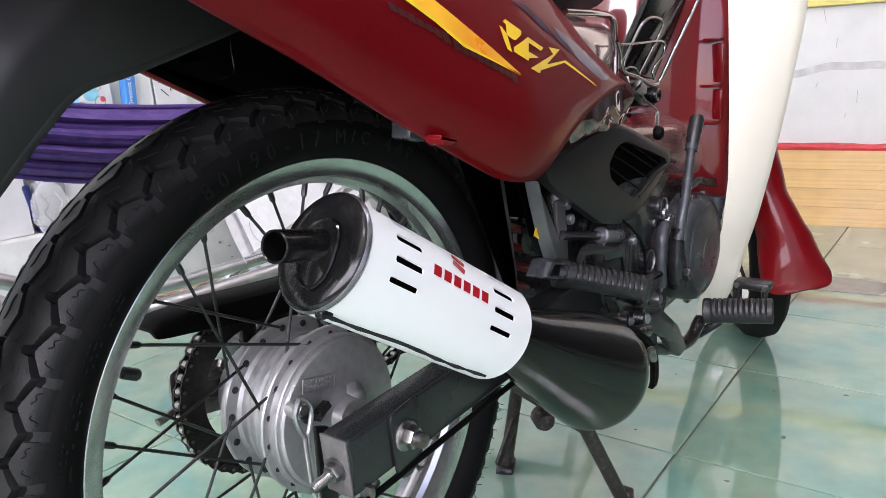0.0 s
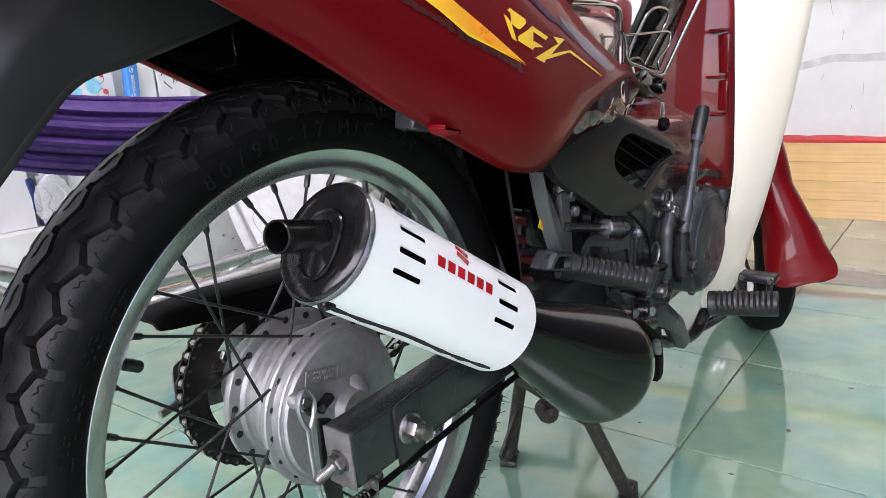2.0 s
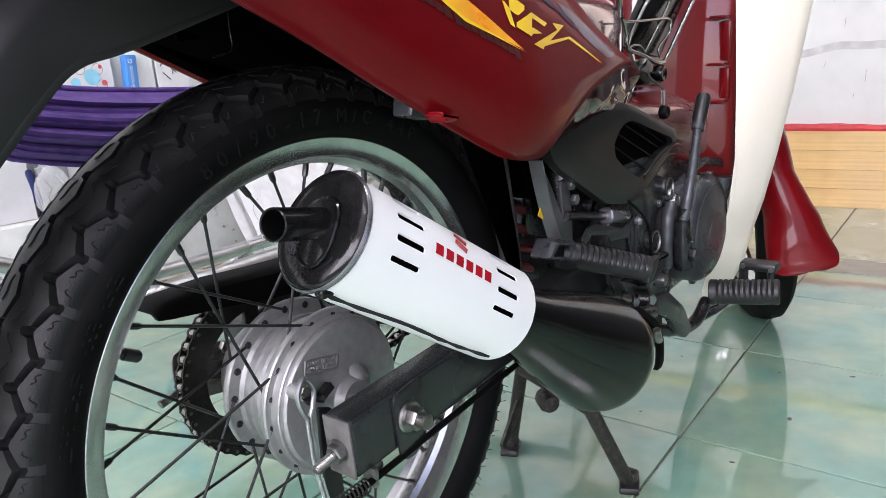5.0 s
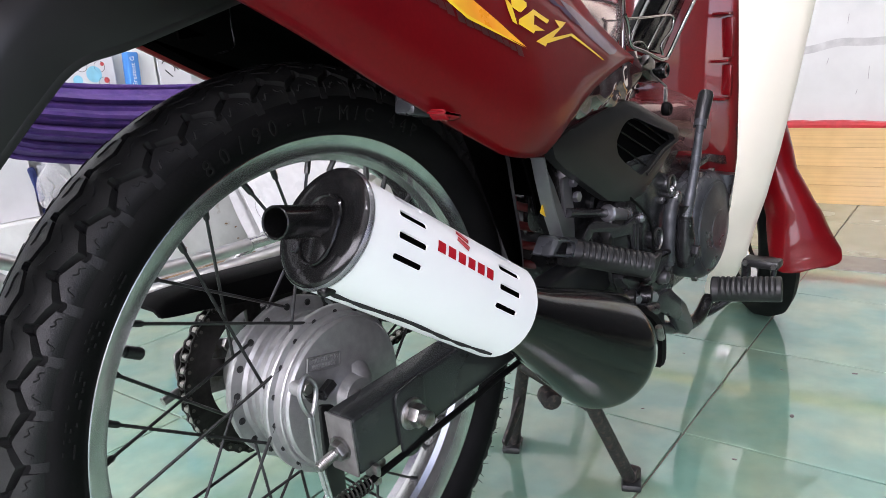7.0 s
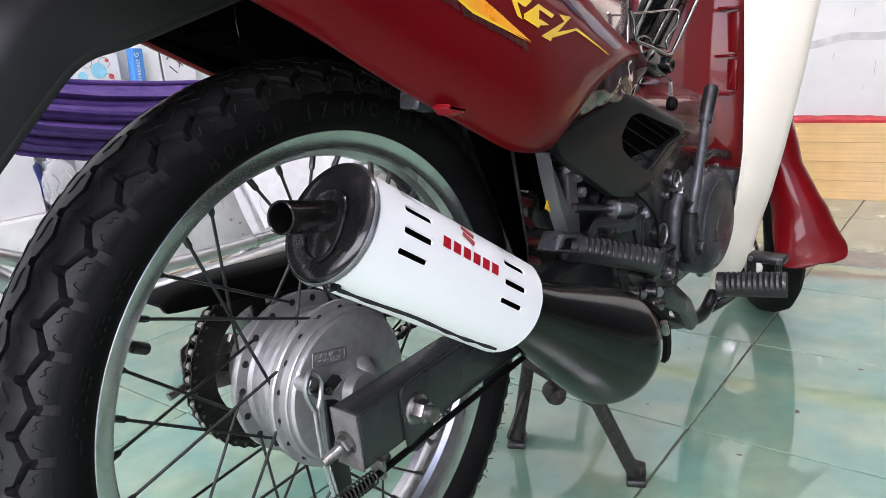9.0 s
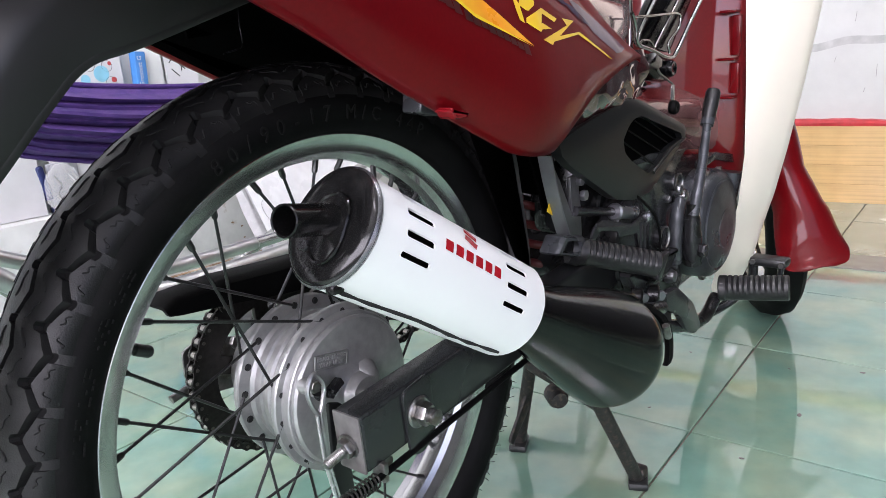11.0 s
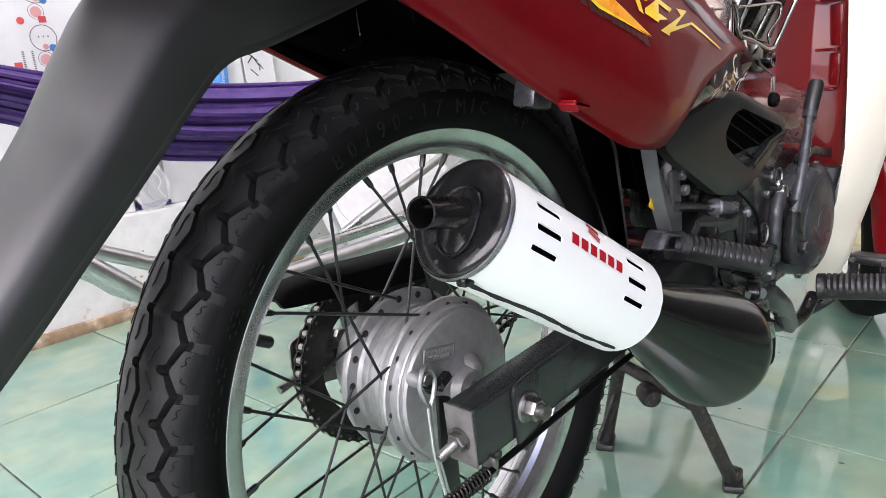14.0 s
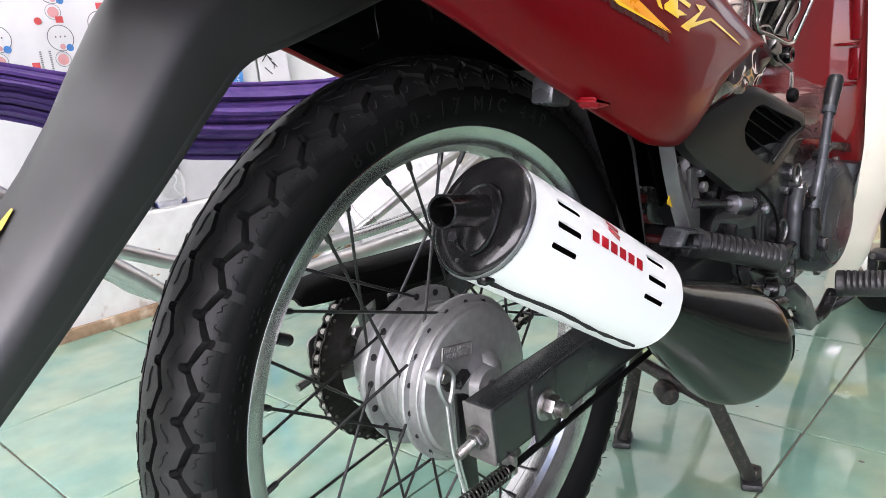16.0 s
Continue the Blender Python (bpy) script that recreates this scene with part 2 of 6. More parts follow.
INK_PINK = mat("ink_pink", (0.62, 0.30, 0.30), 0.5)
INK_BLACK = mat("ink_black", (0.03, 0.03, 0.03), 0.5)
UNSEEN_DARK = mat("unseen_wall_dark_grey", (0.045, 0.047, 0.046), 0.6, var=0.2, scale=8)
CEIL = mat("ceiling_white", (0.75, 0.75, 0.74), 0.8)
OUTSIDE = mat("concrete_yard", (0.3, 0.3, 0.28), 0.85, var=0.1, scale=3)


GLOW = bpy.data.materials.new("lit_tube")
GLOW.use_nodes = True
GLOW.node_tree.nodes["Principled BSDF"].inputs["Emission Color"].default_value = (0.96, 0.98, 1.0, 1)
GLOW.node_tree.nodes["Principled BSDF"].inputs["Emission Strength"].default_value = 105.0


# ---- mesh helpers ----
def mesh_of(bm, name, material, smooth=True, angle=40):
    me = bpy.data.meshes.new(name)
    bmesh.ops.recalc_face_normals(bm, faces=bm.faces)
    for f in bm.faces:
        f.smooth = smooth
    for e in bm.edges:
        if len(e.link_faces) == 2 and e.calc_face_angle(0) > radians(angle):
            e.smooth = False
    bm.to_mesh(me)
    bm.free()
    me.materials.append(material)
    return me


def part(name, bm, material, parent, label="", smooth=True, angle=40):
    ob = new(name, mesh_of(bm, name, material, smooth, angle))
    ob.parent = parent
    return tagged(ob, label)


def thing(name, bm, material, label, category, kind="", group="", smooth=True):
    ob = new(name, mesh_of(bm, name, material, smooth))
    return tagged(ob, label, category, group, kind)


def empty(name, at, label, category):
    ob = new(name)
    ob.empty_display_size = 0.05
    return tagged(ob, label, category)


def frame_axes(d):
    d = Vector(d).normalized()
    a = d.cross(Vector((0, 0, 1)))
    if a.length < 1e-3:
        a = d.cross(Vector((0, 1, 0)))
    a.normalize()
    return d, a, a.cross(d).normalized()


def ring_faces(bm, r0, r1, closed=True):
    n = len(r0)
    for i in range(n if closed else n - 1):
        j = (i + 1) % n
        bm.faces.new((r0[i], r0[j], r1[j], r1[i]))


def loft(bm, rings, caps=True, closed=True):
    vs = [[bm.verts.new(p) for p in r] for r in rings]
    for a, b in zip(vs, vs[1:]):
        ring_faces(bm, a, b, closed)
    if caps and closed:
        bm.faces.new(vs[0])
        bm.faces.new(vs[-1][::-1])
    return bm


def tube(pts, r, seg=12, bm=None, caps=True):
    """A round bar along points; r a radius or one for each point."""
    bm = bm or bmesh.new()
    pts = [Vector(p) for p in pts]
    rs = r if isinstance(r, (list, tuple)) else [r] * len(pts)
    a = None
    rings = []
    for i, p in enumerate(pts):
        d = (pts[min(i + 1, len(pts) - 1)] - pts[max(i - 1, 0)]).normalized()
        if a is None:
            _, a, _ = frame_axes(d)
        a = (a - d * a.dot(d)).normalized()
        b = d.cross(a)
        rings.append([p + rs[i] * (math.cos(2 * math.pi * k / seg) * a + math.sin(2 * math.pi * k / seg) * b) for k in range(seg)])
    return loft(bm, rings, caps)


def smooth_path(pts, n=8):
    """Catmull-Rom through points."""
    P = [Vector(p) for p in pts]
    P = [P[0] * 2 - P[1]] + P + [P[-1] * 2 - P[-2]]
    out = []
    for i in range(1, len(P) - 2):
        for k in range(n):
            t = k / n
            a, b, c, d = P[i - 1], P[i], P[i + 1], P[i + 2]
            out.append(0.5 * (2 * b + (c - a) * t + (2 * a - 5 * b + 4 * c - d) * t * t + (3 * b - a - 3 * c + d) * t ** 3))
    out.append(P[-2])
    return out


def lathe(profile, at=(0, 0, 0), axis=(0, 1, 0), seg=48, bm=None, closed=False):
    """Turns (radius, along) round an axis."""
    bm = bm or bmesh.new()
    d, a, b = frame_axes(axis)
    at = Vector(at)
    rings = []
    for r, s in profile:
        rings.append([bm.verts.new(at + d * s + max(r, 1e-4) * (math.cos(2 * math.pi * k / seg) * a + math.sin(2 * math.pi * k / seg) * b)) for k in range(seg)])
    for p, q in zip(rings, rings[1:]):
        ring_faces(bm, p, q)
    if closed:
        ring_faces(bm, rings[-1], rings[0])
    else:
        if profile[0][0] > 2e-4:
            bm.faces.new(rings[0])
        if profile[-1][0] > 2e-4:
            bm.faces.new(rings[-1][::-1])
    return bm


def box(c, size, bevel=0.0, turn=None, bm=None, seg=2):
    own = bmesh.new()
    bmesh.ops.create_cube(own, size=1)
    bmesh.ops.scale(own, vec=size, verts=own.verts)
    if bevel:
        bmesh.ops.bevel(own, geom=own.edges[:], offset=bevel, segments=seg, affect="EDGES", profile=0.5)
    m = Matrix.Translation(c) @ (turn.to_4x4() if turn else Matrix())
    bmesh.ops.transform(own, matrix=m, verts=own.verts)
    if bm is None:
        return own
    return join(bm, own)


def join(bm, other):
    me = bpy.data.meshes.new("tmp")
    other.to_mesh(me)
    other.free()
    bm.from_mesh(me)
    bpy.data.meshes.remove(me)
    return bm


def shell(bm, t):
    """Gives a sheet its thickness, inwards along its normals, with closed rims."""
    bmesh.ops.recalc_face_normals(bm, faces=bm.faces)
    bm.normal_update()
    faces, rims = bm.faces[:], [e for e in bm.edges if len(e.link_faces) == 1]
    twin = {v: bm.verts.new(v.co - v.normal * t) for v in bm.verts[:]}
    for f in faces:
        bm.faces.new([twin[v] for v in reversed(f.verts)])
    for e in rims:
        a, c = e.verts
        bm.faces.new((a, c, twin[c], twin[a]))


def prism(poly, plane, lo, hi, bevel=0.0, bm=None, seg=2):
    """A plate: a polygon in the plane 'xz', 'xy' or 'yz', from lo to hi along the third axis."""
    own = bmesh.new()
    put = {"xz": lambda p, h: (p[0], h, p[1]), "xy": lambda p, h: (p[0], p[1], h), "yz": lambda p, h: (h, p[0], p[1])}[plane]
    vs = [own.verts.new(put(p, lo)) for p in poly]
    f = own.faces.new(vs)
    g = bmesh.ops.extrude_face_region(own, geom=[f])
    delta = Vector(put((0, 0), hi)) - Vector(put((0, 0), lo))
    bmesh.ops.translate(own, vec=delta, verts=[v for v in g["geom"] if isinstance(v, bmesh.types.BMVert)])
    if bevel:
        bmesh.ops.bevel(own, geom=own.edges[:], offset=bevel, segments=seg, affect="EDGES", profile=0.5)
    return own if bm is None else join(bm, own)


def hexnut(at, axis, r, h, bm=None, hole=0.0):
    own = lathe([(r * 0.92, 0), (r, h * 0.12), (r, h * 0.85), (r * 0.9, h)], at, axis, 6)
    return own if bm is None else join(bm, own)


def rounded(poly, r=0.01, n=3):
    """Rounds the corners of a 2D polygon."""
    out = []
    m = len(poly)
    for i in range(m):
        p, a, b = Vector(poly[i]), Vector(poly[i - 1]), Vector(poly[(i + 1) % m])
        ra = min(r, (a - p).length * 0.45)
        rb = min(r, (b - p).length * 0.45)
        s, e = p + (a - p).normalized() * ra, p + (b - p).normalized() * rb
        for k in range(n + 1):
            t = k / n
            out.append(tuple((1 - t) ** 2 * s + 2 * t * (1 - t) * p + t * t * e))
    return out


def text_bm(words, size, extrude=0.0006):
    """Raised writing in the xy plane, centred, as a bmesh."""
    cu = bpy.data.curves.new("writing", "FONT")
    cu.body, cu.size, cu.extrude, cu.align_x, cu.align_y = words, size, extrude, "CENTER", "CENTER"
    cu.resolution_u = 2
    ob = new("writing", cu)
    me = bpy.data.meshes.new_from_object(ob.evaluated_get(bpy.context.evaluated_depsgraph_get()))
    bm = bmesh.new()
    bm.from_mesh(me)
    bpy.data.meshes.remove(me)
    bpy.data.objects.remove(ob)
    bpy.data.curves.remove(cu)
    return bm


def interp(table, x):
    if x <= table[0][0]:
        return table[0][1]
    for (x0, a), (x1, b) in zip(table, table[1:]):
        if x <= x1:
            return a + (b - a) * (x - x0) / (x1 - x0)
    return table[-1][1]


HZ = 0.2885          # height of the rear axle

# ---- room ----
WALL_Y, WALL_X = 1.30, 2.33
PSI = radians(2.4)
TS, TU, TV = 0.367, 0.5745, -0.1561
yard = thing("ground", box((0, 0, -0.16), (160, 160, 0.1)), OUTSIDE, "pale grey concrete yard outside the shop", "ground", "structure")
floor = thing("floor", box((0.0, -0.95, -0.055), (7.2, 5.2, 0.106)), GROUT, "green glazed floor tiles with brown grout lines", "floor", "structure")
tile_me = mesh_of(box((0, 0, -0.004), (TS - 0.003, TS - 0.003, 0.0104), 0.0009, seg=1), "tile", TILE)
old_me = mesh_of(box((0, 0, -0.004), (TS - 0.003, TS - 0.003, 0.0104), 0.0009, seg=1), "old_tile", TILE_OLD)
rng = random.Random(4)
tile_spots = []
for i in range(-10, 8):
    for j in range(-9, 4):
        u, v = TU + (i + 0.5) * TS, TV + (j + 0.5) * TS
        x, y = u * math.cos(PSI) - v * math.sin(PSI), u * math.sin(PSI) + v * math.cos(PSI)
        if -3.3 < x < 3.4 and -3.1 < y < 1.28 and not (x > 2.35 and y > -0.6):
            tile_spots.append((x, y, i))

part("floor_strip", box((1.735, -1.0, 0.0012), (0.13, 4.4, 0.0046), turn=Matrix.Rotation(radians(9), 3, "Z")), STRIP, floor, "dark grey threshold strip")

wall_left = thing("wall_west", box((-0.4, WALL_Y + 0.15, 1.5), (6.4, 0.12, 3.0)), PLASTER, "white plastered wall with scuffs", "wall", "structure")
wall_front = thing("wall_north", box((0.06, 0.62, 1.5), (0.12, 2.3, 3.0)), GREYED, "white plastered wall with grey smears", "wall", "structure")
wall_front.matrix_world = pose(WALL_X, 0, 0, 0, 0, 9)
# two unseen dark walls, added so that glossy parts reflect dark
wall_back = thing("wall_north_2", box((3.5, -1.9, 1.5), (0.1, 3.4, 3.0)), UNSEEN_DARK, "unseen dark grey wall added beyond the room", "wall", "structure")
wall_right = thing("wall_east", box((1.7, -3.2, 1.5), (3.7, 0.1, 3.0)), UNSEEN_DARK, "unseen dark grey wall added for dark reflections", "wall", "structure")
ceiling = thing("ceiling", box((0.0, -0.95, 3.05), (7.4, 5.2, 0.1)), CEIL, "plain white ceiling", "ceiling", "structure")
lintel = thing("wall_south", box((-3.5, -0.95, 2.85), (0.12, 5.2, 0.4)), PLASTER, "white lintel above the open shopfront", "wall", "structure")

# ---- motorcycle ----
bike = empty("motorcycle", (0, 0, 0), "dark red underbone motorcycle with white leg shields on its centre stand", "motorcycle")


def P3(ang, r, y):
    """A point of the rear wheel by angle, radius and side."""
    return Vector((r * math.cos(ang), y, HZ + r * math.sin(ang)))


# rear tyre: carcass with a tread of zigzag ribs and notched shoulder blocks
TREADP = [(-0.0425, 0.256), (-0.0405, 0.262), (-0.037, 0.2695), (-0.031, 0.2765), (-0.0225, 0.2825), (-0.012, 0.2862), (0, 0.2875)]


def crown(y):
    ay = -abs(y)
    for (y0, r0), (y1, r1) in zip(TREADP, TREADP[1:]):
        if ay <= y1:
            return r0 + (r1 - r0) * (ay - y0) / (y1 - y0)
    return TREADP[-1][1]


prof = [(0.2225, -0.0255), (0.2278, -0.0278), (0.2305, -0.0325), (0.2365, -0.0385), (0.245, -0.0422), (0.2535, -0.0428), (0.2575, -0.0405), (0.2625, -0.0375)]
prof += [(crown(y) - 0.0062, y) for y in (-0.034, -0.029, -0.022, -0.012, 0)]
prof = prof + [(r, -y) for r, y in prof[-2::-1]]
tyre = part("tyre", lathe(prof, (0, 0, HZ), (0, 1, 0), 144, closed=True), RUBBER, bike, "worn black rubber tyre with zigzag tread")
NP = 50
DA = 2 * math.pi / NP
KNOB = radians(157.1) / DA


def zig(f, c):
    """Sideways place of a groove's middle at the fraction f of a pitch; c its mean place."""
    f = (f - KNOB) % 1.0
    tri = f / 0.46 if f < 0.46 else (1 - f) / 0.54
    return c + math.copysign(1, c) * (tri - 0.5) * 0.0060


def tread_piece(edges, f0, f1, steps, cols, depth=0.0064, sunk=0.0):
    """A piece of the tread between two side lines given by edges(f) -> (y0, y1)."""
    bm = bmesh.new()
    top, low = [], []
    for i in range(steps + 1):
        f = f0 + (f1 - f0) * i / steps
        y0, y1 = edges(f)
        ys = [y0 + (y1 - y0) * k / cols for k in range(cols + 1)]
        top.append([bm.verts.new(P3(f * DA, crown(y) - sunk, y)) for y in ys])
        low.append([bm.verts.new(P3(f * DA, crown(y) - sunk - depth, y)) for y in ys])
    for a, b in zip(top, top[1:]):
        ring_faces(bm, a, b, False)
    for a, b in zip(low, low[1:]):
        ring_faces(bm, a, b, False)
    for k in (0, -1):
        ring_faces(bm, [r[k] for r in top], [r[k] for r in low], False)
        ring_faces(bm, top[k], low[k], False)
    return bm


GI, GO = 0.0021, 0.0019
CI, CO = 0.0096, 0.0314
FAR_I = 0.0130          # the straight groove on the far side


def spin_about_axle(a):
    c = Matrix.Translation((0, 0, HZ))
    return c @ Matrix.Rotation(-a, 4, "Y") @ c.inverted()


def knobbed(f):
    """Extra width of a groove on its inner side, where it turns."""
    d = abs(((f - KNOB + 0.5) % 1.0) - 0.5)
    return 0.0034 if d < 0.095 else 0.0


pieces = [("tread_rib", tread_piece(lambda f: (zig(f, -CI) + GI + knobbed(f), FAR_I - GI), KNOB, KNOB + 1, 28, 4)),
          ("tread_rib", tread_piece(lambda f: (zig(f, -CO) + GO + knobbed(f), zig(f, -CI) - GI), KNOB, KNOB + 1, 28, 3)),
          ("tread_rib", tread_piece(lambda f: (FAR_I + GI, zig(f, CO) - GO - knobbed(f)), KNOB, KNOB + 1, 28, 3)),
          ("tread_block", tread_piece(lambda f: (-0.0389, zig(f, -CO) - GO), KNOB + 0.585, KNOB + 1.385, 10, 3)),
          ("tread_block", tread_piece(lambda f: (zig(f, CO) + GO, 0.0389), KNOB + 0.585, KNOB + 1.385, 10, 3)),
          ("notch_floor", tread_piece(lambda f: (-0.0402, zig(f, -CO) - GO - 0.0004), KNOB + 0.38, KNOB + 0.59, 4, 3, 0.003, 0.0030)),
          ("notch_floor", tread_piece(lambda f: (zig(f, CO) + GO + 0.0004, 0.0402), KNOB + 0.38, KNOB + 0.59, 4, 3, 0.003, 0.0030))]
for name, bm in pieces:
    me = mesh_of(bm, name, TREAD)
    for n in range(NP):
        ob = new(name, me)
        ob.parent = tyre
        ob.matrix_basis = spin_about_axle(n * DA)
sip = bmesh.new()
for n in range(NP):
    for y0, y1, f0, f1 in ((-0.0165, -0.0225, 0.10, 0.42), (-0.0225, -0.0155, 0.60, 0.92), (0.0165, 0.0225, 0.10, 0.42), (0.0225, 0.0155, 0.60, 0.92),
                           (-0.0012, 0.0014, 0.15, 0.62), (-0.0362, -0.0378, 0.10, 0.28), (-0.0378, -0.0350, 0.68, 0.88)):
        pts = []
        for k in range(9):
            t = k / 8
            f = n + KNOB + f0 + (f1 - f0) * t
            y = y0 + (y1 - y0) * t + 0.0009 * math.sin(t * 6.283)
            pts.append(P3(f * DA, crown(y) + 0.0001, y))
        tube(pts, 0.0006, 4, sip)
part("sipe", sip, SIPE, tyre, "fine cut sipes in the tread")["kind"] = "stuff"

# raised size marking on the right sidewall
def sidewall_text(words, a0, step, r, size):
    for k, ch in enumerate(words):
        if ch == " ":
            continue
        a = a0 - k * step
        one = text_bm(ch, size, 0.0005)
        bmesh.ops.scale(one, vec=(0.95, 1.0, 1.0), verts=one.verts)
        out = Vector((math.cos(a), 0, math.sin(a)))
        along = Vector((math.sin(a), 0, -math.cos(a)))
        nrm = along.cross(out)
        tilt = Matrix((along, out, nrm)).transposed()
        bmesh.ops.transform(one, matrix=Matrix.Translation(P3(a, r, -0.0430)) @ tilt.to_4x4(), verts=one.verts)
        part("size_letter", one, LETTER, tyre, "raised size letter", smooth=False)


sidewall_text("80/90-17", radians(117), radians(3.75), 0.2455, 0.0180)
sidewall_text("M/C 44P", radians(84.5), radians(3.5), 0.2455, 0.0170)
bars = bmesh.new()
marks = random.Random(6)
for k in range(34):
    for rr in (0.2440, 0.2475, 0.2510):
        if marks.random() < 0.45 or k % 9 > 6:
            continue
        a = radians(139 + k * 0.85 + marks.uniform(-0.2, 0.2))
        one = box((0, 0, 0), (0.0028, 0.0012, 0.0009))
        bmesh.ops.transform(one, matrix=Matrix.Translation(P3(a, rr, -0.0426)) @ Matrix.Rotation(math.pi / 2 - a, 4, "Y"), verts=one.verts)
        join(bars, one)
part("sidewall_bar", bars, LETTER, tyre, "small raised maker's marks", smooth=False)

hairs = bmesh.new()
rh = random.Random(12)
for k in range(46):
    a = radians(-48 + k * 2.3 + rh.uniform(-0.6, 0.6))
    y = rh.choice((-0.0372, -0.0345, -0.0300))
    tube([P3(a, crown(y) - 0.0005, y), P3(a + rh.uniform(-0.012, 0.012), crown(y) + rh.uniform(0.004, 0.008), y - rh.uniform(0.001, 0.004))], 0.00035, 4, hairs)
part("moulding_hair", hairs, RUBBER, tyre, "fine rubber moulding hairs")["kind"] = "stuff"

# rim
RI = [(0.2295, -0.0275), (0.2300, -0.0255), (0.2245, -0.0225), (0.2165, -0.0205), (0.2145, -0.012), (0.2085, -0.0075), (0.2075, 0)]
ro = [(0.2295, -0.0275), (0.2272, -0.0285), (0.2180, -0.0262), (0.2125, -0.0235), (0.2105, -0.0130), (0.2052, -0.0085), (0.2042, 0)]
outer = RI + [(r, -y) for r, y in RI[-2::-1]]
inner = ro + [(r, -y) for r, y in ro[-2::-1]]
rim = part("rim", lathe(outer + inner[::-1][1:-1], (0, 0, HZ), (0, 1, 0), 120, closed=True), ALLOY, bike, "brushed aluminium rim", angle=25)
# hub
hubp = [(0.02, 0.052), (0.035, 0.050), (0.045, 0.036), (0.060, 0.034), (0.0765, 0.0335), (0.0775, 0.031), (0.0775, 0.0275), (0.0765, 0.026), (0.066, 0.025),
        (0.063, 0.022), (0.063, 0.016), (0.0652, 0.0145), (0.0652, 0.0115), (0.063, 0.010), (0.063, 0.006), (0.0652, 0.0045), (0.0652, 0.001),
        (0.063, -0.001), (0.064, -0.010), (0.068, -0.016), (0.0765, -0.018), (0.0775, -0.0195), (0.0775, -0.023), (0.0765, -0.0245), (0.0715, -0.0255),
        (0.0712, -0.0335), (0.0705, -0.0345), (0.069, -0.0345), (0.01, -0.0345)]
hub = part("hub", lathe(hubp, (0, 0, HZ), (0, 1, 0), 72), HUB_SILVER, bike, "silver drum brake hub", angle=30)
panel_prof = [(0.0685, -0.034), (0.0685, -0.0375), (0.0665, -0.0395), (0.055, -0.0415), (0.040, -0.0425), (0.026, -0.0435), (0.020, -0.047), (0.0165, -0.056), (0.0, -0.056)]
brake_panel = part("brake_panel", lathe(panel_prof, (0, 0, HZ), (0, 1, 0), 72), HUB_SILVER, hub, "cast silver brake panel", angle=30)
lab = text_bm("BRAKE LINING\nWEAR LIMIT", 0.0050, 0.0009)
# writing on the panel reads along the wheel's forward side
bmesh.ops.transform(lab, matrix=Matrix.Translation((-0.0270, -0.0437, HZ + 0.0400)) @ Matrix.Rotation(radians(10), 4, "Y") @ Matrix.Rotation(radians(90), 4, "X"), verts=lab.verts)
plate = box((0, 0, 0), (0.0360, 0.001, 0.0112))
bmesh.ops.transform(plate, matrix=Matrix.Translation((-0.0270, -0.0434, HZ + 0.0400)) @ Matrix.Rotation(radians(10), 4, "Y"), verts=plate.verts)
part("marking_plate", plate, HUB_SILVER, hub, "darker ground of the writing", smooth=False)
part("wear_marking", lab, DULL_CHROME, hub, "raised brake lining wear writing", smooth=False)
fr = bmesh.new()
for dx, dz, sx, sz in ((0, 0.0058, 0.0365, 0.0007), (0, -0.0058, 0.0365, 0.0007), (-0.0180, 0, 0.0007, 0.0118), (0.0180, 0, 0.0007, 0.0118)):
    box((dx, 0, dz), (sx, 0.0016, sz), bm=fr)
bmesh.ops.transform(fr, matrix=Matrix.Translation((-0.0270, -0.0436, HZ + 0.0400)) @ Matrix.Rotation(radians(10), 4, "Y"), verts=fr.verts)
part("marking_frame", fr, DULL_CHROME, hub, "raised frame round the writing", smooth=False)
holes = bmesh.new()
for k in range(18):
    for y in (-0.0251, 0.0253):
        a = radians((4 if y < 0 else 14) + 20 * k)
        c = P3(a, 0.0705, y)
        s = -1 if y < 0 else 1
        lathe([(0.0034, 0), (0.0034, 0.0005)], c - Vector((0, 0.0002, 0)), (0, 1, 0), 10, holes)
part("spoke_hole", holes, SIPE, hub, "dark spoke holes in the flanges")["kind"] = "stuff"

# spokes: eighteen from each flange, crossed
for side, yf, off in ((-1, -0.021, 4), (1, 0.029, 14)):
    for k in range(18):
        a = radians(off + 20 * k)
        back = (k % 2 == 0) == (side < 0)
        ra = a + radians(-38 if back else 42)
        head_y = yf + (0.0035 if back else -0.0035)
        h0 = P3(a, 0.0705, head_y)
        h1 = P3(ra, 0.2055, side * 0.003)
        d = (h1 - h0).normalized()
        spoke = part("spoke", tube([P3(a, 0.0705, yf + (yf - head_y)), h0 + d * 0.002, h1], 0.0014, 8), SPOKE, rim)
        part("nipple", lathe([(0.0021, 0), (0.0027, 0.002), (0.0027, 0.012), (0.0035, 0.0125), (0.0035, 0.0145)], h1 - d * 0.0125, d, 8), SPOKE, spoke)
        part("spoke_head", lathe([(0.0031, 0.0), (0.0028, 0.0012), (0.0, 0.0016)], P3(a, 0.0705, yf - (0.0036 if back else 0.0034)), (0, -1, 0), 10), SPOKE, spoke)
va = radians(151.5)
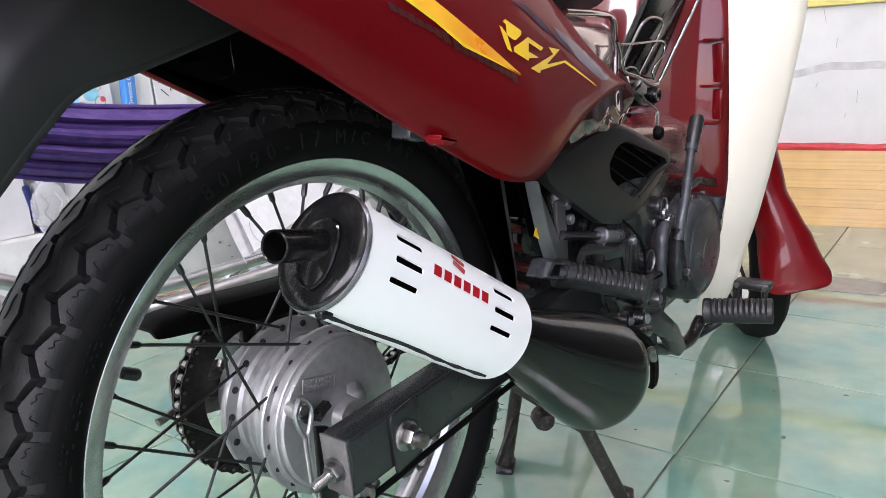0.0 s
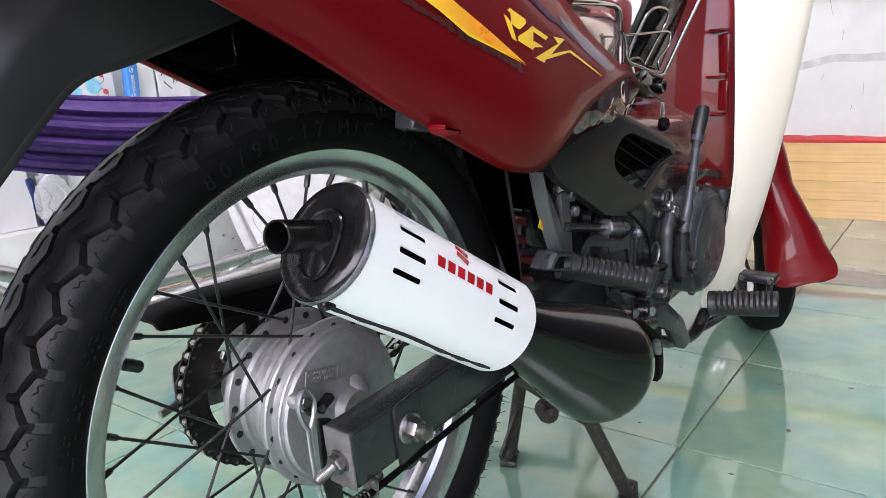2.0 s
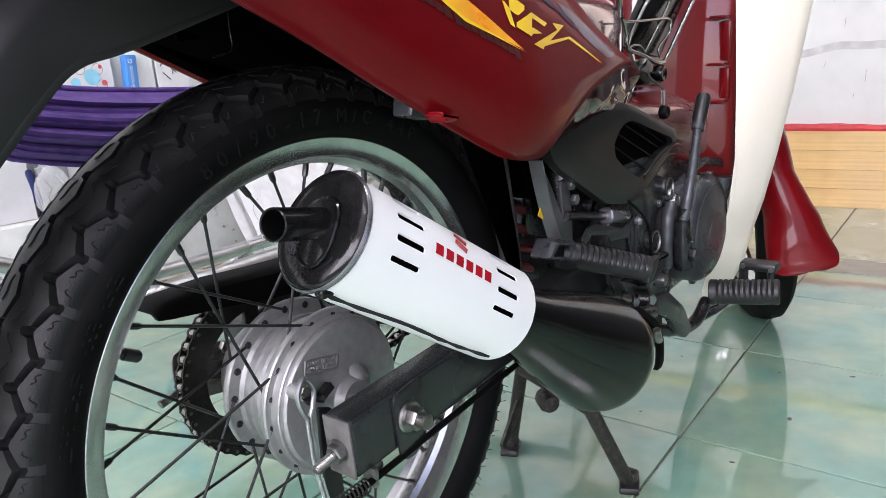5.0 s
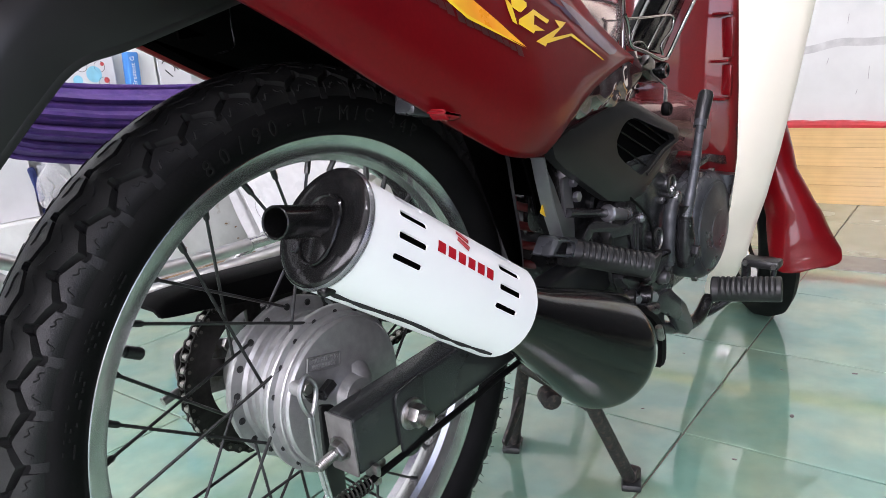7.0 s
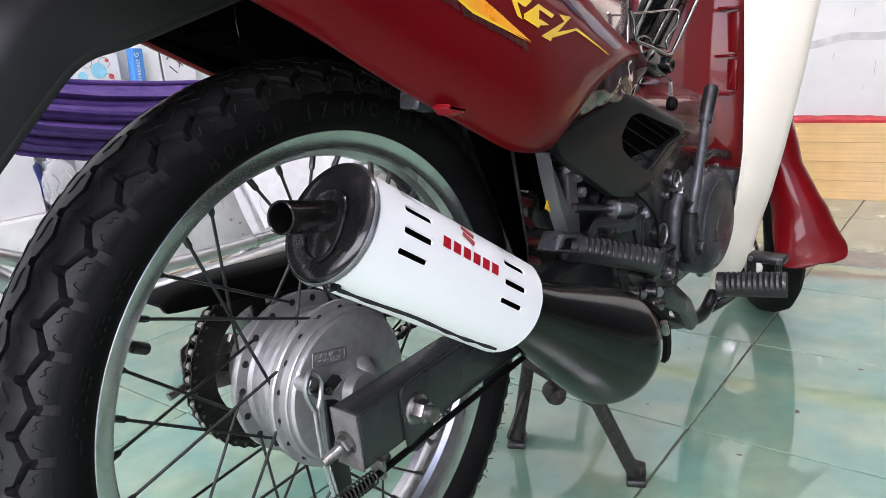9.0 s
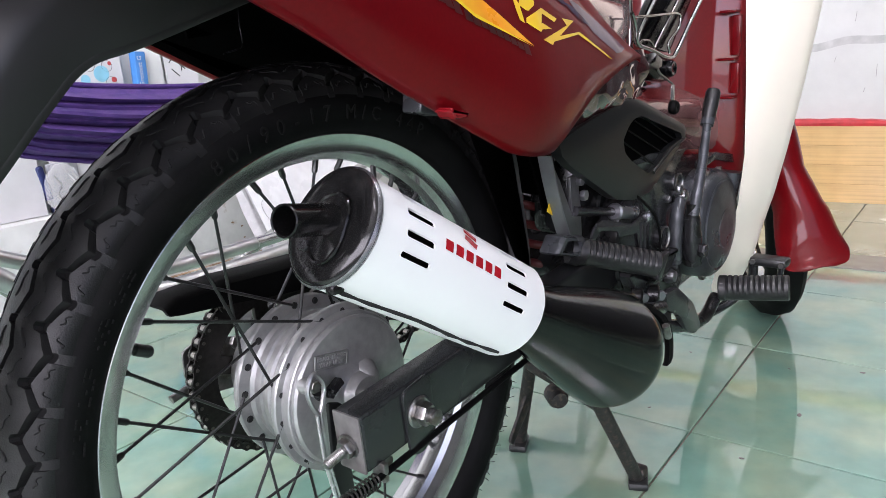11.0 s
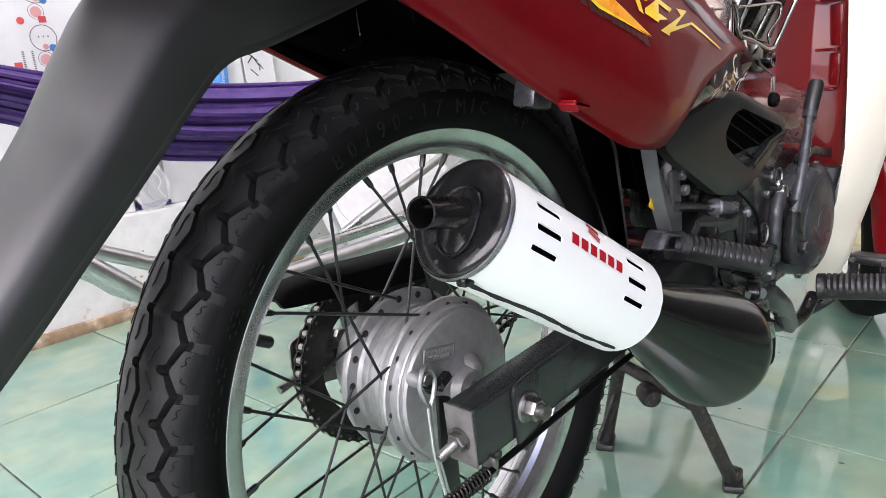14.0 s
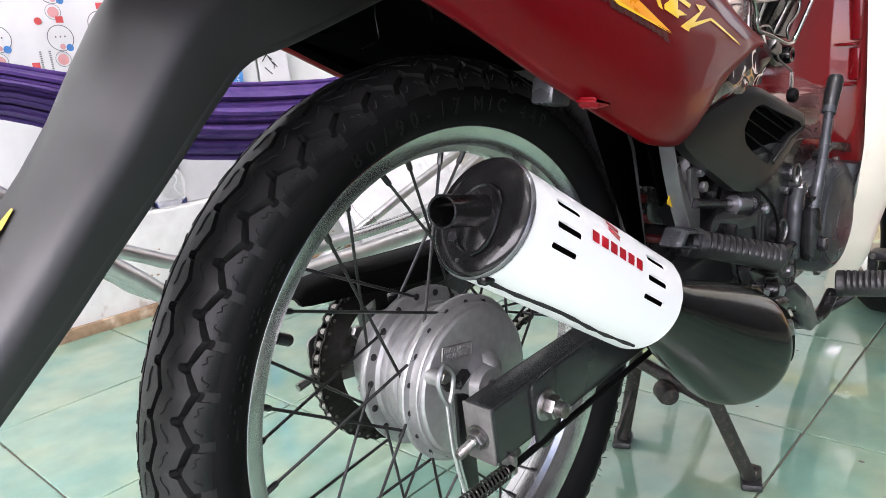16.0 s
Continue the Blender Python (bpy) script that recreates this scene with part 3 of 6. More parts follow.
part("valve_stem", lathe([(0.0045, 0), (0.0045, -0.004), (0.0035, -0.005), (0.0035, -0.008), (0.0048, -0.009), (0.0048, -0.021), (0.0038, -0.0225)], P3(va, 0.2055, 0),
                         Vector((math.cos(va), 0, math.sin(va))), 14), PEG_RUBBER, rim, "black rubber valve stem with cap")

# sprocket and chain on the far side
CY, NT = 0.083, 42
SR = 0.0127 / (2 * math.sin(math.pi / NT))
sprk = bmesh.new()
poly = []
for k in range(NT):
    for da, r in ((0, SR - 0.004), (0.22, SR - 0.0036), (0.4, SR + 0.003), (0.5, SR + 0.0042), (0.6, SR + 0.003), (0.78, SR - 0.0036)):
        a = 2 * math.pi * (k + da) / NT
        poly.append((r * math.cos(a), HZ + r * math.sin(a)))
loops = []
for k in range(len(poly) + 1):
    px, pz = poly[k % len(poly)]
    a = math.atan2(pz - HZ, px)
    ix, iz = 0.061 * math.cos(a), HZ + 0.061 * math.sin(a)
    loops.append([(px, CY - 0.003, pz), (px, CY + 0.003, pz), (ix, CY + 0.003, iz), (ix, CY - 0.003, iz)])
loft(sprk, loops, caps=False)
for k in range(5):
    a = 2 * math.pi * k / 5 + 0.35
    box((0.056 * math.cos(a), CY, HZ + 0.056 * math.sin(a)), (0.030, 0.0056, 0.017), 0.001, Matrix.Rotation(-a, 3, "Y"), sprk)
sprocket = part("sprocket", sprk, CHAIN, bike, "dark oily rear sprocket", angle=30)
carrier = part("sprocket_carrier", lathe([(0.05, 0.048), (0.052, 0.052), (0.052, 0.062), (0.047, 0.079), (0.02, 0.084), (0.01, 0.084)], (0, 0, HZ), (0, 1, 0), 40), HUB_SILVER, hub, "grey sprocket carrier")
for k in range(4):
    a = math.pi / 4 + k * math.pi / 2
    part("sprocket_bolt", hexnut(P3(a, 0.042, CY + 0.003), (0, 1, 0), 0.007, 0.006), STEEL, sprocket)
# chain run: round the sprocket, forward to the gearbox
PIV = Vector((0.47, 0, 0.335))
r2 = 0.026
dx, dz = PIV.x, PIV.z - HZ
dist = math.hypot(dx, dz)
tilt0 = math.atan2(dz, dx)
al = math.acos((SR - r2) / dist)
a_top, a_bot = tilt0 + al, tilt0 - al
run = []
L0, L1 = P3(a_top, SR, CY), Vector((PIV.x + r2 * math.cos(a_top), CY, PIV.z + r2 * math.sin(a_top)))
nl = int((L1 - L0).length / 0.0127)
for k in range(nl, 0, -1):
    run.append(L0 + (L1 - L0).normalized() * 0.0127 * k)
arc = 2 * math.pi - (a_top - a_bot)
na = round(arc * SR / 0.0127)
for k in range(na + 1):
    run.append(P3(a_top + arc * k / na, SR, CY))
M0, M1 = P3(a_bot, SR, CY), Vector((PIV.x + r2 * math.cos(a_bot), CY, PIV.z + r2 * math.sin(a_bot)))
for k in range(1, nl):
    run.append(M0 + (M1 - M0).normalized() * 0.0127 * k)


def link_mesh(y, name):
    bm = bmesh.new()
    pts = []
    for c, a0 in ((0.00635, -math.pi / 2), (-0.00635, math.pi / 2)):
        for k in range(7):
            a = a0 + math.pi * k / 6
            pts.append((c + 0.0043 * math.cos(a), 0.0043 * math.sin(a)))
        pts.append((c * 0 + (0.0001 if c < 0 else -0.0001), 0.0031 if c > 0 else -0.0031))
    for s in (-1, 1):
        prism(pts, "xz", s * y - 0.0007, s * y + 0.0007, bm=bm)
    return mesh_of(bm, name, CHAIN)


link_me = [link_mesh(0.0040, "chain_link"), link_mesh(0.0056, "chain_link")]
roll_me = mesh_of(lathe([(0.0035, -0.0034), (0.0039, -0.003), (0.0039, 0.003), (0.0035, 0.0034)], (0, 0, 0), (0, 1, 0), 10), "chain_roller", ROLLER)
pin_me = mesh_of(lathe([(0.0017, -0.0072), (0.0017, 0.0072)], (0, 0, 0), (0, 1, 0), 8), "chain_pin", STEEL)
chain = empty("drive_chain", (0, 0, 0), "oily black roller chain with bare rollers", "chain")
chain.parent = bike
del chain["category"]
for k, (p, q) in enumerate(zip(run, run[1:])):
    d = q - p
    m = Matrix.Translation((p + q) / 2) @ Matrix.Rotation(-math.atan2(d.z, d.x), 4, "Y")
    ob = new("chain_link", link_me[k % 2])
    ob.parent, ob.matrix_basis = chain, m
    for me in (roll_me, pin_me):
        ob = new(me.name, me)
        ob.parent, ob.matrix_basis = chain, Matrix.Translation(p)

# chain guard
cg = bmesh.new()
rings = []
for x, z, h in ((-0.116, 0.386, 0.006), (-0.105, 0.392, 0.014), (-0.05, 0.394, 0.022), (0.0, 0.391, 0.026), (0.05, 0.389, 0.028), (0.2, 0.385, 0.03), (0.4, 0.378, 0.03)):
    rings.append([(x, y, zz) for y, zz in ((0.046, z - h), (0.05, z - 0.004), (0.056, z), (0.084, z), (0.09, z - 0.004), (0.094, z - h), (0.092, z - h), (0.088, z - 0.006), (0.082, z - 0.0025), (0.058, z - 0.0025), (0.052, z - 0.006), (0.048, z - h))])
loft(cg, rings)
part("chain_guard", cg, BLACK_PLASTIC, bike, "black pressed chain guard")

# swingarm
ARM_Y0, ARM_Y1 = -0.112, -0.082


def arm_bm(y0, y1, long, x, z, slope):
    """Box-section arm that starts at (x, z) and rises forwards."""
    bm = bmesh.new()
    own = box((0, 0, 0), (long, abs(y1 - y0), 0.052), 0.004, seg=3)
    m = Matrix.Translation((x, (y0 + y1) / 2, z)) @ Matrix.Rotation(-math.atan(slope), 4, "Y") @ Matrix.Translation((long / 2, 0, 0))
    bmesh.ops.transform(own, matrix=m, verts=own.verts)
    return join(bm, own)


swing = part("swingarm", arm_bm(ARM_Y0, ARM_Y1, 0.46, -0.0620, 0.2843, 0.071), ARM_BLACK, bike, "black box-section swingarm")
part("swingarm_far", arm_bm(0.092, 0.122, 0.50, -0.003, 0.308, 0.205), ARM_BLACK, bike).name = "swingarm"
part("arm_end_cap", box((-0.0624, (ARM_Y0 + ARM_Y1) / 2, 0.2842), (0.0024, 0.0292, 0.0512), 0.001, Matrix.Rotation(-math.atan(0.071), 3, "Y")), WORN_PLATE, swing, "bare grey end plate of the swingarm")
part("far_adjuster_plate", prism(rounded([(-0.079, 0.322), (-0.064, 0.327), (-0.02, 0.318), (-0.02, 0.265), (-0.066, 0.272), (-0.080, 0.296)], 0.004), "xz", 0.103, 0.106, 0.0006), STEEL, swing)
part("far_adjuster_bolt", tube([(-0.076, 0.098, 0.289), (-0.10, 0.098, 0.284)], 0.0042, 10), STEEL, swing)
part("swingarm_pivot", lathe([(0.016, -0.085), (0.016, 0.13)], (0.40, 0, 0.385), (0, 1, 0), 20), ARM_BLACK, swing)
# axle, washer plate, nut and adjuster
part("axle", lathe([(0.0065, -0.136), (0.0065, 0.145)], (0, 0, HZ), (0, 1, 0), 16), STEEL, bike, "bare steel axle end")
part("adjuster_plate", prism(rounded([(-0.018, 0.312), (0.018, 0.318), (0.022, 0.262), (0.004, 0.248), (-0.012, 0.252)], 0.008), "xz", ARM_Y0 - 0.0035, ARM_Y0 - 0.0003, 0.0008), ARM_BLACK, swing)
part("axle_washer", lathe([(0.0135, 0), (0.014, -0.0012), (0.0125, -0.0028), (0.006, -0.003)], (0, ARM_Y0 - 0.0035, HZ), (0, 1, 0), 28), STEEL, swing)
part("axle_nut", hexnut((0, ARM_Y0 - 0.0065, HZ), (0, -1, 0), 0.0100, 0.010), STEEL, swing, "zinc plated axle nut")
th = bmesh.new()
for k in range(3):
    lathe([(0.0058, 0), (0.0068, -0.0008), (0.0058, -0.0016)], (0, ARM_Y0 - 0.0195 - k * 0.0017, HZ), (0, 1, 0), 14, th)
part("axle_thread", th, STEEL, swing)
adj = Vector((-0.0638, -0.0970, 0.2815))
back = Vector((-1, 0, -0.2)).normalized()
part("adjuster_nut", hexnut(adj, back, 0.0085, 0.007), STEEL, swing, "zinc plated adjuster nut")
part("adjuster_washer", lathe([(0.0105, -0.001), (0.0105, 0.001)], adj, back, 24), STEEL, swing)
th = lathe([(0.0038, 0), (0.0038, 0.025), (0.003, 0.026)], adj, back, 12)
for k in range(11):
    lathe([(0.0038, 0), (0.0045, 0.0007), (0.0038, 0.0014)], adj + back * (0.008 + k * 0.0015), back, 12, th)
part("adjuster_bolt", th, STEEL, swing)

# brake cam, lever and rod
CAM = Vector((-0.055, -0.046, 0.3155))
part("brake_cam_boss", lathe([(0.0075, 0.008), (0.007, -0.006), (0.005, -0.010)], CAM, (0, 1, 0), 24), HUB_SILVER, hub)
LV = [Vector((-0.068, -0.068, 0.327))]
lv = tube(smooth_path([(-0.0690, -0.0705, 0.303), (-0.0745, -0.070, 0.314), (-0.0762, -0.069, 0.327), (-0.0680, -0.068, 0.3372), (-0.0598, -0.069, 0.327), (-0.0622, -0.070, 0.314), (-0.0676, -0.0705, 0.303)], 5), 0.0021, 8)
for s in (-1, 1):
    strip = smooth_path([(x + s * 0.0016, y, z) for x, y, z in ((-0.0685, -0.0705, 0.304), (-0.0680, -0.071, 0.285), (-0.0668, -0.072, 0.2602), (-0.0624, -0.075, 0.2261), (-0.0590, -0.079, 0.195), (-0.056, -0.083, 0.165))], 4)
    tube(strip, 0.0017, 8, lv)
lever = part("brake_lever", lv, DULL_CHROME, bike, "plated steel brake lever")
part("torque_stay", prism(rounded([(-0.0545, 0.306), (-0.0391, 0.300), (-0.0330, 0.170), (-0.0560, 0.170)], 0.004), "xz", -0.0665, -0.0625, 0.001), COVER_PLASTIC, bike, "dark flat brake stay")
part("lever_bolt", hexnut(LV[0] + Vector((0, 0.004, 0)), (0, -1, 0), 0.0055, 0.007), STEEL, lever)
part("lever_clamp", tube([LV[0] + Vector((0.008, 0.006, -0.008)), LV[0] + Vector((0.014, 0.010, -0.016))], 0.0055, 10), ENGINE_DARK, lever)
part("lever_pinch_bolt", tube([LV[0] + Vector((0.020, 0.006, -0.016)), LV[0] + Vector((0.036, 0.012, -0.014))], 0.0055, 6), ENGINE_DARK, lever)
part("panel_boss", lathe([(0.020, 0.004), (0.016, -0.001), (0.0125, -0.005), (0.010, -0.010), (0.006, -0.0125), (0.0, -0.013)], (0.010, -0.043, HZ + 0.010), (0, 1, 0), 20), HUB_SILVER, hub)
rod0, rod1 = Vector((-0.125, -0.113, 0.2475)), Vector((0.30, -0.118, 0.285))
mid = Vector((-0.050, -0.114, 0.2515))
rod = part("brake_rod", tube([rod0, mid, Vector((0.138, -0.116, 0.2705)), rod1], 0.0030, 10), BLACK_PLASTIC, bike, "black brake rod")
dirn = (rod0 - mid).normalized()
_, ea, eb = frame_axes(dirn)
coil = [mid + dirn * (0.003 + 0.062 * k / 160) + 0.0058 * (math.cos(k * 0.6) * ea + math.sin(k * 0.6) * eb) for k in range(161)]
part("rod_spring", tube(coil, 0.0010, 6), CHAIN, rod, "dark return spring")
part("rod_guide", box(mid + Vector((0.006, 0.004, 0.002)), (0.006, 0.014, 0.018), 0.002), STEEL, rod)
part("guide_bolt", lathe([(0.009, 0), (0.0095, -0.003), (0.0055, -0.004), (0.0055, -0.010), (0, -0.011)], (-0.0345, -0.100, 0.2565), (0, 1, 0), 18), STEEL, swing)

# ---- exhaust ----
MC, MD = Vector((-0.119, -0.165, 0.480)), Vector((0.842, -0.075, -0.534)).normalized()
MR, ML = 0.0392, 0.185
side_a = Vector((0, 0, 1)) - MD * MD.z
side_a.normalize()                        # up, across the muffler
side_b = MD.cross(side_a)                 # towards the wheel or the street
if side_b.y > 0:
    side_b = -side_b


def on_muffler(s, ang, r):
    """A point along the muffler, ang degrees down from its upper side over its street side."""
    a = radians(ang)
    return MC + MD * s + r * (math.cos(a) * side_a + math.sin(a) * side_b)


muffler = part("muffler", lathe([(0.006, -0.0015), (0.028, -0.003), (0.036, -0.0025), (0.0385, 0.0), (0.0392, 0.002), (0.0375, 0.005), (0.0362, 0.008)], MC, MD, 56), BURNT, bike, "burnt black steel muffler", angle=50)
# barrel in hollow black: shade seen through the slots is in its colour
part("muffler_barrel", lathe([(0.0364, 0.006), (0.0364, 0.18), (0.03, 0.19), (0.004, 0.192)], MC, MD, 56), HOLLOW, muffler, "barrel coloured black as the shade behind the slots", angle=50)
# heat shield: rolled white sheet with two rows of slots
slot_ang = [(28.5, 36.5), (48.5, 56.8), (71.0, 78.5), (91.8, 97.8)]
cuts_a = sorted({-105, 190} | {a for p in slot_ang[:4] for a in p} | set(range(-100, 10, 10)) | set(range(105, 190, 9)))
cuts_s = [0.004, 0.024, 0.060, 0.09, 0.12, 0.132, 0.166, ML]
sh = bmesh.new()
cache = {}


def shv(s, a):
    key = (round(s, 5), round(a, 3))
    if key not in cache:
        cache[key] = sh.verts.new(on_muffler(s, a, MR))
    return cache[key]


for a0, a1 in zip(cuts_a, cuts_a[1:]):
    hole = next((k for k, p in enumerate(slot_ang[:4]) if abs(p[0] - a0) < 1e-6), None)
    if hole is None:
        rows_s = cuts_s
        for s0, s1 in zip(rows_s, rows_s[1:]):
            sh.faces.new((shv(s0, a0), shv(s1, a0), shv(s1, a1), shv(s0, a1)))
    else:
        for (s0, s1), (lo, hi) in zip(((0.024, 0.060), (0.132, 0.166)), ((0.0270 - 0.0005 * hole, 0.0530 - 0.0003 * hole), (0.1345, 0.1610))):
            q = [shv(s0, a0), shv(s1, a0), shv(s1, a1), shv(s0, a1)]
            e = (a1 - a0) * 0.06
            pts = [(lo + 0.0012, a0 + e), (hi - 0.0012, a0 + e), (hi, a0 + e * 4), (hi, a1 - e * 4), (hi - 0.0012, a1 - e), (lo + 0.0012, a1 - e), (lo, a1 - e * 4), (lo, a0 + e * 4)]
            w = [shv(*p) for p in pts]
            sh.faces.new((q[0], q[1], w[1], w[0]))
            sh.faces.new((q[1], w[2], w[1]))
            sh.faces.new((q[1], q[2], w[3], w[2]))
            sh.faces.new((q[2], w[4], w[3]))
            sh.faces.new((q[2], q[3], w[5], w[4]))
            sh.faces.new((q[3], w[6], w[5]))
            sh.faces.new((q[3], q[0], w[7], w[6]))
            sh.faces.new((q[0], w[0], w[7]))
        for s0, s1 in zip(cuts_s, cuts_s[1:]):
            if s0 not in (0.024, 0.132):
                sh.faces.new((shv(s0, a0), shv(s1, a0), shv(s1, a1), shv(s0, a1)))
shell(sh, 0.0013)
shield = part("heat_shield", sh, WHITE_ENAMEL, muffler, "white enamelled slotted heat shield", angle=50)
seam = [on_muffler(s, 156 + 2.0 * math.sin(s * 60), MR + 0.0002) for s in [0.003 + 0.0115 * k for k in range(16)] if s < ML]
part("shield_seam", tube(seam, [0.0009 + 0.0012 * abs(math.sin(k * 1.7)) for k in range(len(seam))], 6), SIPE, muffler, "dark open seam under the shield")
part("seam_tab", box(on_muffler(0.006, 156, MR), (0.010, 0.008, 0.006), 0.002), BURNT, muffler)


def decal(name, polys, material, parent, label, put, n=6):
    """Thin stickers: quads in (u, v), laid on a surface by put."""
    bm = bmesh.new()
    for q in polys:
        g = [[bm.verts.new(put(*((1 - b / 2) * ((1 - a / n) * Vector(q[0]) + a / n * Vector(q[1])) + b / 2 * ((1 - a / n) * Vector(q[3]) + a / n * Vector(q[2]))))) for a in range(n + 1)] for b in range(3)]
        for r0, r1 in zip(g, g[1:]):
            ring_faces(bm, r0, r1, False)
    return part(name, bm, material, parent, label)


def on_shield(u, v):
    return on_muffler(u, v, MR + 0.0004)


for k in range(6):
    s = 0.0622 + k * 0.0109
    a = 61.0 + k * 0.25
    decal("maker_mark", [((s + 0.0006, a), (s + 0.0086, a + 0.4), (s + 0.0080, a + 11.8), (s, a + 11.4))], DECAL_RED, shield, "plain red mark", on_shield)
decal("maker_emblem", [((0.090, 32), (0.1015, 39), (0.0985, 46), (0.087, 39)), ((0.088, 42), (0.0995, 49), (0.0965, 56), (0.085, 49))], DECAL_RED, shield, "plain red emblem", on_shield)

# tail pipe with its teardrop plate
b0 = MC + MD * -0.001 + side_a * 0.004 + side_b * 0.002
tip = Vector((-0.163, -0.176, 0.4935))
pp = smooth_path([b0 + (b0 - tip) * 0.1, b0 * 0.6 + tip * 0.4, tip], 5)
tp = tube(pp, 0.0097, 24, caps=False)
inner_ring = tube([tip, tip + (b0 - tip) * 0.7], 0.0083, 24, caps=False)
join(tp, inner_ring)
lathe([(0.0083, 0), (0.009, 0.0007), (0.0097, 0), (0.009, -0.001)], tip, tip - b0, 24, tp, closed=True)
part("tail_pipe", tp, BURNT, muffler, "short burnt tail pipe", angle=60)
dropl = bmesh.new()
rings = []
for hgt, sc in ((-0.002, 1.0), (0.0022, 0.98), (0.0035, 0.86)):
    ring = []
    for k in range(28):
        a = 2 * math.pi * k / 28
        r = 0.0165 + 0.0125 * max(0, math.cos(a - radians(168))) ** 3
        ring.append(MC - MD * (hgt + 0.0022) + side_a * 0.003 + side_b * 0.002 + r * sc * (math.cos(a) * side_a + math.sin(a) * side_b))
    rings.append(ring)
loft(dropl, rings)
part("pipe_plate", dropl, BURNT, muffler, "teardrop welded plate")
bead = [v - MD * 0.0008 for v in rings[1]]
part("weld_bead", tube(bead + [bead[0]], [0.0011 + 0.0005 * (k % 2) for k in range(29)], 6), BURNT, muffler, "lumpy weld round the plate")
# rim's lit edge put into a lighter metal than the burnt cap
part("cap_rim", lathe([(0.0386, -0.0004), (0.0394, 0.0006), (0.0400, 0.0024), (0.0392, 0.0030)], MC, MD, 64, closed=True), BRACKET_GREY, muffler, "rolled rim of the end cap, its highlight in brighter metal")
part("plate_bolt", hexnut(MC - MD * 0.004 - side_a * 0.0165 - side_b * 0.010, -MD, 0.0042, 0.004), ENGINE_DARK, muffler)
part("rivet", lathe([(0.0018, 0), (0.0015, 0.0012), (0.0, 0.0016)], MC - MD * 0.002 - side_a * 0.03 - side_b * 0.004, -MD, 10), SIPE, muffler)

# expansion chamber
CHC = Vector((0.225, -0.170, 0.276))
CHA = Vector((0.131, 0.002, -0.074)).normalized()
cone = [(0.020, -0.215), (0.026, -0.185), (0.031, -0.150), (0.0375, -0.118), (0.044, -0.087), (0.0505, -0.057), (0.0560, -0.029), (0.0596, -0.008), (0.0604, -0.002), (0.0604, 0.001)]
dome = [(0.0600 * math.cos(a), 0.003 + 0.038 * math.sin(a)) for a in [k * math.pi / 24 for k in range(1, 13)]]
chamber = part("expansion_chamber", lathe(cone + dome, CHC, CHA, 64), BLACK_GLOSS, bike, "black painted expansion chamber", angle=35)
part("chamber_flange", prism(rounded([(0.075, 0.388), (0.262, 0.3262), (0.276, 0.316), (0.270, 0.308), (0.200, 0.328), (0.075, 0.372)], 0.004), "xz", -0.186, -0.160, 0.002), BLACK_GLOSS, chamber, "folded black flange along the chamber")
part("header_pipe", tube(smooth_path([(0.315, -0.165, 0.258), (0.36, -0.15, 0.25), (0.45, -0.10, 0.24), (0.60, -0.06, 0.26)], 6), 0.018, 18), BLACK_GLOSS, chamber)

# ---- centre stand ----
FR, FL = Vector((0.412, -0.1255, 0.006)), Vector((0.4057, 0.060, 0.006))
TR, TL = Vector((0.285, -0.105, 0.215)), Vector((0.395, 0.028, 0.150))
stand = part("centre_stand", tube([TR, TR * 0.75 + FR * 0.25 + Vector((0, -0.004, 0)), FR], 0.0092, 16), STAND_PAINT, bike, "worn black tubular centre stand")
part("stand_leg", tube([TL + Vector((-0.015, 0, 0.03)), TL, FL], 0.0092, 16), STAND_PAINT, stand)
part("stand_bar", tube([Vector((0.334, -0.110, 0.146)), TL + Vector((0, 0, -0.006))], 0.009, 14), STAND_PAINT, stand)
for f in (FR, FL):
    part("stand_foot", box(f + Vector((0, 0, 0.0005)), (0.040, 0.026, 0.0105), 0.003, Matrix.Rotation(radians(25), 3, "Z")), ARM_BLACK, stand)
    part("stand_gusset", box(f + Vector((0.002, 0, 0.012)), (0.018, 0.02, 0.018), 0.004), STAND_PAINT, stand)
part("stand_stop", lathe([(0.012, 0), (0.014, 0.004), (0.014, 0.02), (0.011, 0.026), (0.0, 0.027)], (0.356, -0.030, 0.136), (-0.6, -0.75, -0.1), 22), STAND_PAINT, stand, "rusty round rubber stop")
part("stand_tang", prism(rounded([(0.398, 0.075), (0.352, 0.036), (0.347, 0.046), (0.394, 0.10)], 0.004), "xz", 0.034, 0.039, 0.0008), STAND_PAINT, stand)

# ---- rear mudguard ----
edge = [(-0.05, 0.628), (-0.157, 0.593), (-0.196, 0.582), (-0.222, 0.560), (-0.257, 0.524), (-0.298, 0.484), (-0.326, 0.456), (-0.368, 0.417), (-0.41, 0.378)]
ep = smooth_path([(x, 0, z) for x, z in edge], 5)


def guard_point(x, y, n):
    """A point of the mudguard: n outwards from its edge at the place x along it."""
    i = min(range(len(ep)), key=lambda k: abs(ep[k].x - x))
    d = (ep[min(i + 1, len(ep) - 1)] - ep[max(i - 1, 0)]).normalized()
    nrm = Vector((d.z, 0, -d.x))
    return ep[i] + Vector((0, y, 0)) + (nrm if nrm.z > 0 else -nrm) * n


SIDE_H = [(-0.41, 0.017), (-0.33, 0.0235), (-0.283, 0.0275), (-0.257, 0.0300), (-0.232, 0.0345), (-0.196, 0.042), (-0.157, 0.070), (-0.10, 0.098), (-0.05, 0.115)]
TOP_H = [(-0.41, 0.0165), (-0.283, 0.0175), (-0.232, 0.024), (-0.196, 0.0265), (-0.05, 0.0265)]


